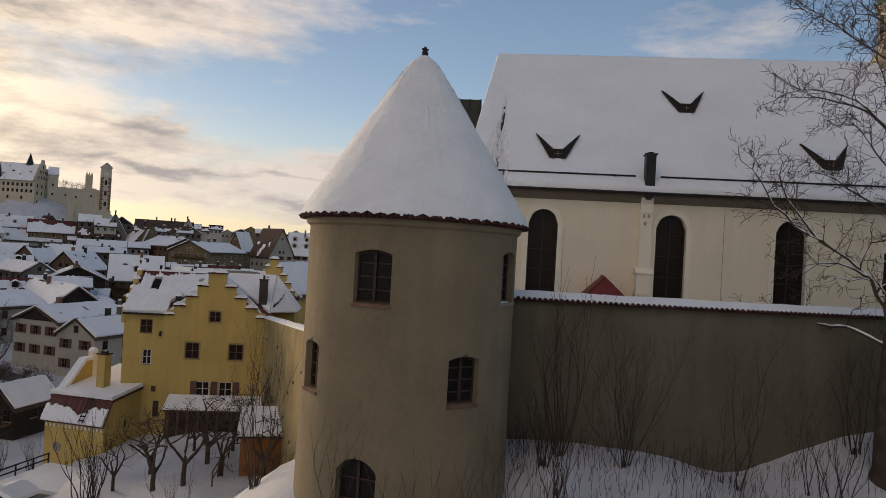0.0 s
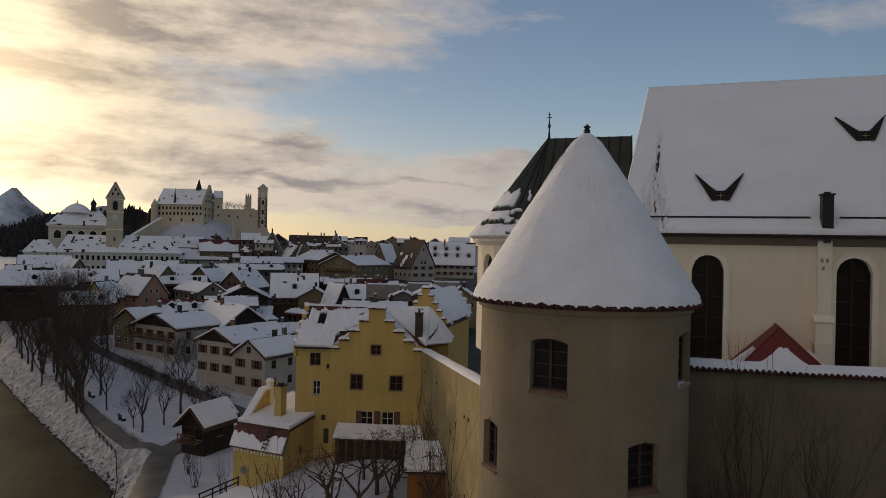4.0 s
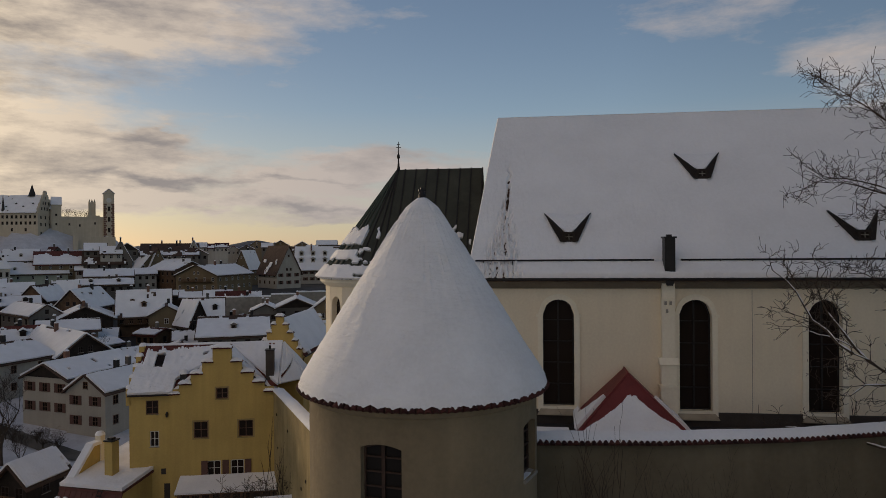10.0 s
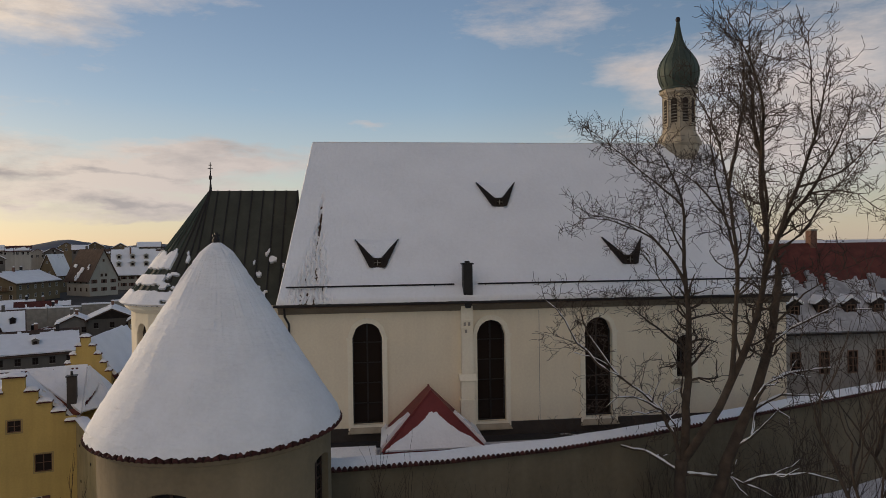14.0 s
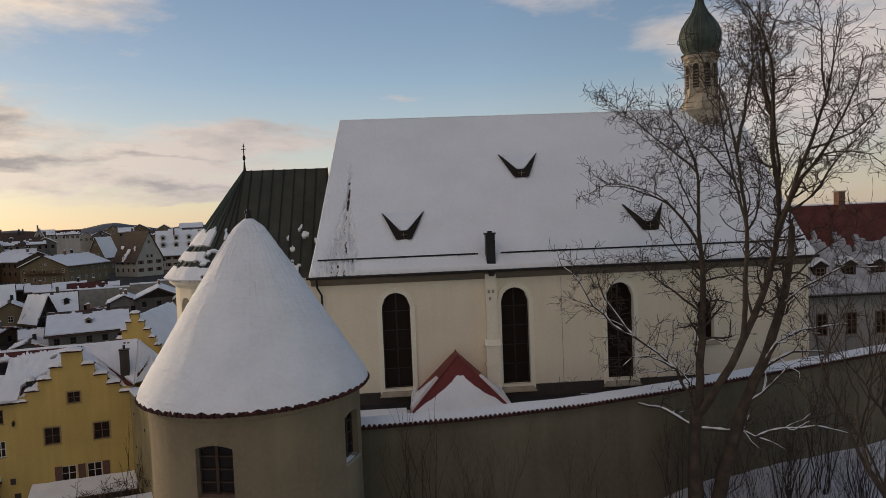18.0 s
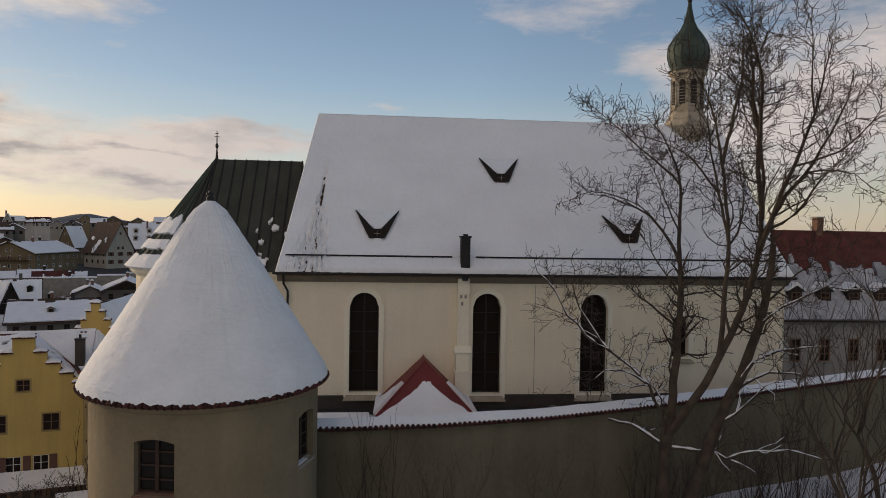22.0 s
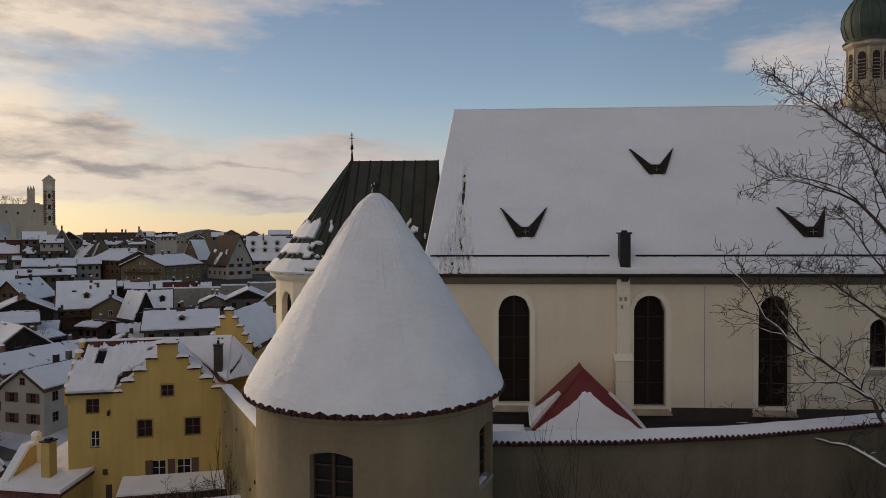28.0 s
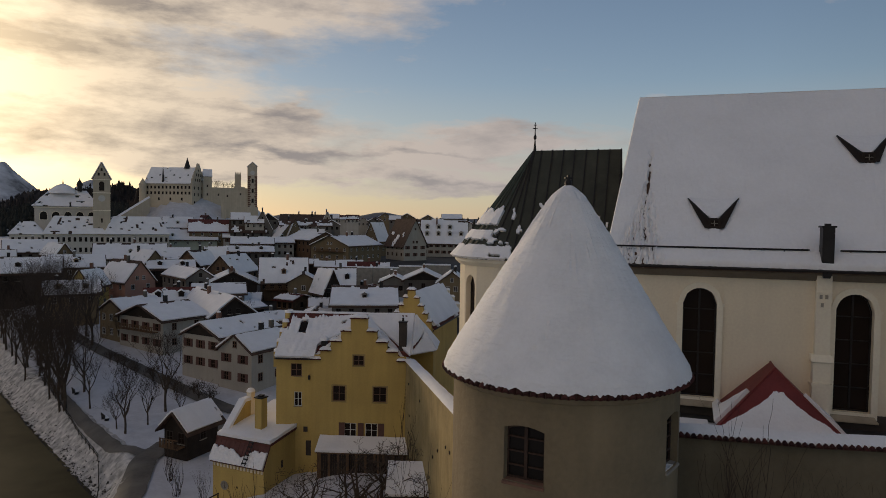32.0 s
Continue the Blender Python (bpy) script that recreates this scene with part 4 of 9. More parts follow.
def church_snow(prof, L, h):
    """The snow of the viewer's slope: a thick sheet, softly rolled at the foot, with one slide near the choir end."""
    g, nu, nv = Geo(), 230, 110
    pts = [Vector((0, *p)) for p in prof]
    l1, l2 = (pts[1] - pts[0]).length, (pts[2] - pts[1]).length

    def surf(s):
        d = s * (l1 + l2)
        a, b, t = (pts[0], pts[1], d / l1) if d < l1 else (pts[1], pts[2], (d - l1) / l2)
        n0 = Vector((0, -(pts[1] - pts[0]).z, (pts[1] - pts[0]).y)).normalized()
        n1 = Vector((0, -(pts[2] - pts[1]).z, (pts[2] - pts[1]).y)).normalized()
        k = smooth01((d - l1 + 1.0) / 2.0)
        return a + (b - a) * t, (n0 * (1 - k) + n1 * k).normalized()
    for j in range(nv + 1):
        s = (j / nv) ** 1.15
        p, n = surf(s)
        for i in range(nu + 1):
            f = (i / nu) ** 1.9 if i < nu else 1.0
            lean = 1.3 * (p.z - 13.8) / (prof[-1][1] - 13.8)
            u = -0.16 + lean + (L + 0.32 - lean) * f
            th = 0.24 * smooth01(s / 0.02 + 0.25) + 0.012 * lumps(u * 3, s * 40, 1.0, 6.0) - 0.05 * math.exp(-((s - 0.085) / 0.006) ** 2) + 0.03 * lumps(u, s * 12, 0.35, 2.0) + 0.012 * lumps(u, s * 12, 1.7, 3.0)
            # the slide: a narrow crack above, a fan of furrows below
            cu = 1.55 + 0.75 * s
            wid = 0.16 + 1.2 * max(0.0, 0.46 - s) / 0.46
            if s < 0.66:
                x = (u - cu) / wid
                if abs(x) < 1:
                    rag = lumps(u * 7, s * 9, 1.0, 8.0) + 0.8 * lumps(u * 16, s * 60, 1.0, 3.0)
                    th -= (0.10 + 0.31 * rag) * (1 - x * x) ** 0.5 * smooth01((0.56 - s) / 0.1)
            th -= 0.36 * smooth01(1.3 - abs(u - cu - 0.16 * lumps(0, s * 26, 1.0)) / 0.09) * smooth01((s - 0.36) / 0.08) * (1 - smooth01((s - 0.60) / 0.10)) * (0.6 + 0.8 * lumps(3, s * 40, 1.0))
            th += (0.09 * lumps(u * 2.3, 0.5, 1.0, 2.0) + 0.05 * lumps(u * 7, 0.5, 1.0, 3.0)) * (1 - smooth01(s / 0.025))
            th *= smooth01((u - lean + 0.16) / 0.12 + 0.3) * smooth01((L + 0.16 - u) / 0.12 + 0.3)
            q = p + n * th
            g.v.append((u, q.y, q.z))
    k = nu + 1
    g.f = [(j * k + i, j * k + i + 1, (j + 1) * k + i + 1, (j + 1) * k + i) for j in range(nv) for i in range(nu)]
    # the front lip
    n0 = len(g.v)
    for i in range(k):
        v = g.v[i]
        g.v.append((v[0], v[1] + 0.10, 13.80))
    g.f += [(n0 + i, n0 + i + 1, i + 1, i) for i in range(nu)]
    return g


build_church()


def sheet(geo, at, nu, nv, keep, thick):
    """A layer over a surface. at(s, t, h): place h metres over the surface, s and t from 0 to 1; cells that keep() refuses stay bare, and open edges get a lip."""
    ids = {}

    def vid(i, j, top):
        k = (i, j, top)
        if k not in ids:
            ids[k] = len(geo.v)
            si, tj = i / nu, j / nv
            if 0 < i < nu and 0 < j < nv:                     # ragged rather than stepped edges
                si += 0.42 * noise.noise((i * 0.83, j * 0.71, 3.1)) / nu
                tj += 0.42 * noise.noise((i * 0.67, j * 0.89, 8.3)) / nv
            geo.v.append(tuple(at(si, tj, thick if top else 0.0)))
        return ids[k]
    cells = {(i, j) for i in range(nu) for j in range(nv) if keep((i + .5) / nu, (j + .5) / nv)}
    for i, j in cells:
        geo.f.append((vid(i, j, 1), vid(i + 1, j, 1), vid(i + 1, j + 1, 1), vid(i, j + 1, 1)))
        for (di, dj), (a, b) in {(0, -1): ((i, j), (i + 1, j)), (1, 0): ((i + 1, j), (i + 1, j + 1)), (0, 1): ((i + 1, j + 1), (i, j + 1)), (-1, 0): ((i, j + 1), (i, j))}.items():
            if (i + di, j + dj) not in cells:
                geo.f.append((vid(*a, 0), vid(*b, 0), vid(*b, 1), vid(*a, 1)))
    return geo


# ---- courtyard, choir, turret and porch of the church ----
def build_yard():
    g = Geo()
    pts = [Vector((*p, 0)) for p in CITY_WALL]
    front = [(p.x + 0.25, p.y + 0.35, 6.5) for p in pts]
    rear = [(p.x + 6, p.y + 55, 6.5) for p in pts]
    n = len(front)
    g.add(front + rear, [(i, i + 1, n + i + 1, n + i) for i in range(n - 1)])
    g.add([(v[0], v[1], v[2] - 4) for v in front] + front, [(i, i + 1, n + i + 1, n + i) for i in range(n - 1)])
    tagged(part("courtyard", g, SNOW_ROUGH), "snowy monastery yard behind the town wall", "ground", kind="structure")
    strip = Geo()
    a, b = CHURCH_A + CHURCH_N * 0.1, CHURCH_A + CHURCH_U * 27.6 + CHURCH_N * 0.1
    c, d = b + CHURCH_N * 1.0, a + CHURCH_N * 1.2
    strip.add([(*p.xy, 6.52) for p in (a, b, c, d)], [(3, 2, 1, 0)])
    tagged(part("pavement", strip, ASPHALT), "dark bare strip along the church foot", "pavement", kind="structure")
    low = thing("low_roof", CHURCH_M, "low snow-covered lean roof behind the town wall", "roof")
    for x0, x1 in ((-2.5, 4.9),):
        gg = Geo().prism([(-4.2, 6.7), (-1.9, 6.9), (-1.9, 6.3), (-4.2, 6.3)], x0, x1, axis="x")
        part("snow", gg, SNOW, low)


build_yard()


def build_choir():
    m = CHURCH_M
    C, AX, R, ZE, ZR = -5.3, 8.3, 4.75, 13.55, 20.25
    ch = thing("choir", m, "round-ended church choir with a green copper roof", "church")
    # outline from the church, round the apse, and back: nine facets
    ring = [(0.2, AX - R)] + [(C + R * math.cos(a), AX + R * math.sin(a)) for a in [radians(-90 - 180 * k / 10) for k in range(11)]] + [(0.2, AX + R)]
    run = [0.0]
    for a, b in zip(ring, ring[1:]):
        run.append(run[-1] + math.hypot(b[0] - a[0], b[1] - a[1]))

    def at(u, z, d):
        for i in range(len(ring) - 1):
            if u <= run[i + 1] + 1e-6 or i == len(ring) - 2:
                t = (u - run[i]) / (run[i + 1] - run[i])
                a, b = ring[i], ring[i + 1]
                nx, ny = (b[1] - a[1]), -(b[0] - a[0])
                k = math.hypot(nx, ny)
                s = 1 if (nx * (a[0] + 3) + ny * (a[1] - AX)) < 0 else -1
                return a[0] + (b[0] - a[0]) * t + s * nx / k * d, a[1] + (b[1] - a[1]) * t + s * ny / k * d, z
    wins = []
    for k in (0, 3, 5, 7):
        mid = (run[k] + run[k + 1]) / 2 if k else 2.8
        wins.append((mid - 0.55, mid + 0.55, 8.6, 12.5, 0.55))
    us = [u for u in run]
    g = pierced(Geo(), at, us, steps(6.3, ZE, 1.5), wins, 0.4)
    part("wall", g, CREAM, ch, "cream plaster of the choir")
    for o in wins:
        q = Geo()
        cols = [o[0] + (o[1] - o[0]) * i / 10 for i in range(11)]
        poly = [(o[0], o[2]), (o[1], o[2])] + [(u, arch_top(u, o)) for u in reversed(cols)]
        q.add([at(u, z, 0.36) for u, z in poly], [tuple(range(len(poly)))])
        w = part("window", q, GLASS, ch, "dark arched choir window")
        b = Geo()
        for k in (1, 2):
            u = o[0] + (o[1] - o[0]) * k / 3
            b.tube([at(u, o[2], 0.33), at(u, o[3] - 0.15, 0.33)], [0.025, 0.025], 4)
        for k in range(1, 7):
            z = o[2] + (o[3] - o[2]) * k / 7
            b.tube([at(o[0], z, 0.33), at(o[1], z, 0.33)], [0.02, 0.02], 4)
        part("glazing_bar", b, FRAME_DARK, w)
    part("cornice", Geo().add([p for i in range(len(ring)) for p in (at(run[i], 13.1, -0.05), at(run[i], 13.35, -0.35), at(run[i], 13.6, -0.4), at(run[i], 13.6, 0.3))], [(i * 4 + j, i * 4 + (j + 1) % 4, i * 4 + 4 + (j + 1) % 4, i * 4 + 4 + j) for i in range(len(ring) - 1) for j in range(4)]), CREAM_TRIM, ch)
    # roof surface: t runs from eave to ridge, s along the eave
    tot = run[-1]

    def roof(s, t, h):
        u = s * tot
        e = Vector(at(min(max(u, 1e-4), tot - 1e-4), ZE, -0.55))
        top = Vector((max(C, min(0.2, e.x)), AX, ZR))
        bell = Vector((0, 0, 0.55 * (1 - t) ** 2 * t * 2))
        p = e + (top - e) * t - bell
        n = (e - Vector((top.x, AX, ZE))).normalized() * 0.75 + Vector((0, 0, 0.66))
        return p + n * h
    g = Geo()
    sheet(g, roof, 84, 10, lambda s, t: True, 0.05)
    part("roof", g, COPPER, ch, "dark green copper sheets", smooth=False)
    for k in range(37):
        s = k / 36
        if 0.62 < s < 0.98:
            continue
        part("seam", Geo().tube([roof(s, t / 8, 0.075) for t in range(9)], [0.05] * 9, 4), COPPER_LIGHT if s > 0.3 else METAL_DARK, ch)
    sn = Geo()

    def snow_here(s, t):
        n = lumps(s * 30, t * 7, 1.0, 3.0) + 0.3 * lumps(s * 70, t * 12, 1.0, 5.0)
        if s > 0.30:                                           # the rounded end keeps more snow, in bands
            if t > 0.45 + 0.07 * n:
                return False
            return min(abs(t - 0.15 - 0.010 * n), abs(t - 0.29 - 0.014 * n)) > 0.026 + 0.03 * max(0, n)
        if abs(t - 0.13 - 0.02 * n) < 0.015:
            return n > 0.5
        bits = lumps(s * 75, t * 20, 1.0, 7.0)
        if t < 0.27:
            return n + 0.7 * bits > 0.15 + 0.9 * t - 0.8 * smooth01((s - 0.2) / 0.1) * (1 - 2 * t)
        return t < 0.50 and n + 0.8 * bits > 0.58 + 0.5 * (t - 0.27)
    sheet(sn, roof, 420, 96, snow_here, 0.2)
    part("snow", sn, SNOW, ch, "patches and bands of snow left on the copper", smooth=False)
    sp = Geo().lathe([(0.0, ZR - 0.2), (0.12, ZR - 0.1), (0.07, ZR + 0.35), (0.035, ZR + 0.7), (0.10, ZR + 0.80), (0.10, ZR + 0.92), (0.04, ZR + 1.05), (0.025, ZR + 1.8), (0.0, ZR + 1.82)], 10, C, AX)
    spire = part("finial", sp, METAL_DARK, ch, "slim ridge finial with a double cross")
    part("cross_arm", Geo().box(C - 0.16, AX - 0.02, ZR + 1.42, C + 0.16, AX + 0.02, ZR + 1.46), METAL_DARK, spire)
    part("cross_arm", Geo().box(C - 0.10, AX - 0.02, ZR + 1.62, C + 0.10, AX + 0.02, ZR + 1.66), METAL_DARK, spire)


build_choir()


def build_turret():
    m = CHURCH_M @ Matrix.Translation((26.4, 8.3, 0))
    t = thing("bell_turret", m, "octagonal bell turret with a green onion dome", "tower")
    o8 = lambda prof: Geo().lathe(prof, 8, 0, 0, radians(22.5), radians(382.5))
    part("base", o8([(1.32, 20.4), (1.32, 23.1), (1.5, 23.25), (1.5, 23.42), (1.36, 23.7), (1.12, 24.1), (1.1, 24.25)]), OLD_DRUM, t)
    part("skirt", o8([(1.5, 21.25), (1.56, 21.35), (1.3, 21.6)]), METAL_DARK, t)
    drum = part("drum", o8([(1.03, 24.2), (1.03, 26.55), (1.28, 26.7), (1.28, 26.92), (1.0, 26.95)]), OLD_DRUM, t)
    for k in range(8):
        a = radians(45 * k)
        mm = Matrix.Rotation(a, 4, "Z") @ Matrix.Translation((0.955, 0, 0)) @ Matrix.Rotation(radians(90), 4, "Z")
        op = part("louvre_opening", arch_panel(Geo(), (-0.2, 0.2, 24.7, 26.3, 0.2), -0.03, 0.02), WOOD_DARK, drum, "dark arched sound opening", at=mm)
        for j in range(6):
            part("slat", Geo().box(-0.18, -0.07, 24.8 + j * 0.2, 0.18, -0.025, 24.85 + j * 0.2), STONE, op)
        part("pilaster", Geo().box(0.30, -0.06, 24.25, 0.42, 0.04, 26.55), OLD_DRUM, drum, at=mm)
    prof = [(1.3, 26.9), (1.32, 26.96), (1.08, 27.05), (1.1, 27.15), (1.26, 27.45), (1.38, 27.95), (1.36, 28.4), (1.2, 28.85), (0.9, 29.3), (0.55, 29.75), (0.3, 30.3), (0.15, 31.0), (0.06, 31.6)]
    d = part("onion_dome", Geo().lathe(prof, 48), COPPER_LIGHT, t, "weathered green copper onion", smooth=True)
    for k in range(16):
        a = 2 * math.pi * k / 16
        part("rib", Geo().tube([((r + 0.012) * math.cos(a), (r + 0.012) * math.sin(a), z) for r, z in prof[3:]], [0.03] * (len(prof) - 3), 4), COPPER_LIGHT, d)
    part("ball", Geo().lathe([(0.0, 31.5), (0.12, 31.56), (0.17, 31.7), (0.12, 31.84), (0.0, 31.9)], 14), METAL_DARK, t, smooth=True)


build_turret()


def build_porch():
    m = CHURCH_M
    p = thing("porch", m, "small porch with a red sheet-metal hipped roof half under snow", "porch")
    X, ZA, ZB = 7.8, 9.42, 7.2
    part("wall", Geo().box(5.75, -2.9, 6.4, 9.85, -0.02, ZB), CREAM, p)
    # ridge from the church wall out, then a hip
    A0, A1 = (X, 0.0, ZA), (X, -1.35, ZA - 0.05)
    B = [(5.35, 0.0, ZB - 0.05), (5.2, -3.3, ZB - 0.25), (10.35, -3.3, ZB - 0.25), (10.2, 0.0, ZB - 0.05)]
    r = Geo().add([A0, A1, *B], [(0, 2, 3, 1), (1, 3, 4), (0, 1, 4, 5)])
    r.add([(x, y, z - 0.1) for x, y, z in (A0, A1, *B)], [(1, 3, 2, 0), (4, 3, 1), (5, 4, 1, 0)])
    part("roof", r, RED_PAINT, p, "dark red painted sheet metal")
    for a, b in ((A1, B[1]), (A1, B[2]), (A0, A1)):
        part("ridge_cap", Geo().tube([a, b], [0.05, 0.05], 5), RED_PAINT, p)

    def face(a, b, c, d):
        a, b, c, d = map(Vector, (a, b, c, d))
        n = (b - a).cross(d - a).normalized()
        n = n if n.z > 0 else -n
        return lambda s, t, h: (a + (b - a) * s) * (1 - t) + (d + (c - d) * s) * t + n * h
    sn = Geo()
    sheet(sn, face(B[1], B[2], A1, A1), 110, 70, lambda s, t: 0.02 + 0.78 * t ** 1.3 + 0.03 * lumps(2.0, t * 11, 1.0) < s < 0.98 - 0.74 * t ** 1.3 - 0.03 * lumps(5.0, t * 9, 1.0) and t < 0.6 + 0.05 * lumps(s * 14, 1.0, 1.0), 0.20)
    part("snow", sn, SNOW, p, "cushion of snow on the hip", smooth=True)
    for q in (face(B[0], B[1], A1, A0), face(B[3], B[2], A1, A0)):
        sn = Geo()
        sheet(sn, q, 70, 60, lambda s, t: t < 0.10 + 0.46 * smooth01((s - 0.25) / 0.6) + 0.05 * lumps(s * 8, 2.0, 1.0) and s < 0.86, 0.17)
        part("snow", sn, SNOW, p, smooth=True)


build_porch()


WINDOW_CACHE = {}


def set_window(parent, m, w, h, frame, panes=2, shutters=None, deep=False):
    """A casement set on a wall that faces -y: m is the pose of its lower middle. Frame, pane, bars and sill."""
    key = (round(w, 2), round(h, 2), frame.name, panes)
    if key not in WINDOW_CACHE:
        f = frame_ring((-w / 2, w / 2, 0, h, 0), 0.07, -0.05, 0.03)
        f.box(-0.03, -0.045, 0.05, 0.03, 0.02, h - 0.05)
        for k in range(1, panes):
            f.box(-w / 2 + 0.05, -0.035, h * k / panes - 0.02, w / 2 - 0.05, 0.02, h * k / panes + 0.02)
        WINDOW_CACHE[key] = (f.mesh("window", frame), Geo().box(-w / 2 + 0.05, -0.02, 0.05, w / 2 - 0.05, 0.0, h - 0.05).mesh("pane", GLASS), Geo().box(-w / 2 - 0.08, -0.12, -0.07, w / 2 + 0.08, 0.0, 0.0).mesh("sill", STONE))
    a, b, c = WINDOW_CACHE[key]
    win = part("window", a, None, parent, at=m)
    part("pane", b, None, win)
    part("sill", c, None, win)
    if shutters:
        for sg in shutters:
            s = Geo().box(-0.02 + sg * (w / 2 + 0.29) - 0.27, -0.07, -0.02, 0.02 + sg * (w / 2 + 0.29) + 0.23, -0.02, h + 0.02)
            part("shutter", s, SHUTTER, win, "brown slatted wooden shutter")
    return win


# ---- yellow stepped-gable house ----
def stepped(u, z, mid, tiers):
    for half, top in tiers:
        if z < top:
            return abs(u - mid) < half
    return False


def capped_step(parent, x0, x1, z, y0, y1, seed):
    """Tiled cap with a pillow of snow on one step of a gable."""
    cap = part("step_cap", Geo().prism([(y0 - 0.14, z), ((y0 + y1) / 2, z + 0.14), (y1 + 0.14, z), (y1 + 0.14, z - 0.04), (y0 - 0.14, z - 0.04)], x0 - 0.07, x1 + 0.07, axis="x"), RED_TILE, parent, "tiled step capping")
    n = 6
    g = Geo()
    prof = [(y0 - 0.16, 0.03), (y0 - 0.15, 0.13), (y0 + 0.05, 0.25), ((y0 + y1) / 2, 0.30), (y1 - 0.05, 0.25), (y1 + 0.15, 0.13), (y1 + 0.16, 0.03)]
    k = len(prof)
    for i in range(n + 1):
        f = abs(2 * i / n - 1) ** 4
        for y, h in prof:
            g.v.append((x0 - 0.06 + (x1 - x0 + 0.12) * i / n, y, z + 0.04 + (h + 0.05 * lumps(i + seed, y, 0.7)) * (1 - 0.55 * f)))
    g.f = [(i * k + j, (i + 1) * k + j, (i + 1) * k + j + 1, i * k + j + 1) for i in range(n) for j in range(k - 1)] + [tuple(range(k)), tuple(n * k + j for j in range(k - 1, -1, -1))]
    part("snow", g, SNOW, cap, smooth=True)
    tile = Geo().prism([(0.075 * math.cos(math.pi * i / 5), 0.07 * math.sin(math.pi * i / 5)) for i in range(6)], 0, 0.14)
    me = tile.mesh("tile", RED_TILE)
    cnt = max(2, round((x1 - x0) / 0.19))
    for i in range(cnt):
        part("tile", me, None, cap, at=Matrix.Translation((x0 + (x1 - x0) * (i + .5) / cnt, y0 - 0.24, z - 0.03)))


def slope_snow(parent, a, b, c, d, keep, nu=40, nv=18, thick=0.26, label="", seed=0.0, mat=None):
    """Snow on a roof plane with the corners a, b (eave) and c, d (ridge)."""
    a, b, c, d = map(Vector, (a, b, c, d))
    n = (b - a).cross(d - a).normalized()
    n = n if n.z > 0 else -n
    g = Geo()
    sheet(g, lambda s, t, h: (a + (b - a) * s) * (1 - t) + (d + (c - d) * s) * t + n * (h * (1 + 0.35 * lumps(s * nu * .22, t * nv * .22, 1.0, seed)) if h else 0.02), nu, nv, keep, thick)
    return tagged(part("snow", g, mat or SNOW, parent, label, smooth=True), kind="stuff")


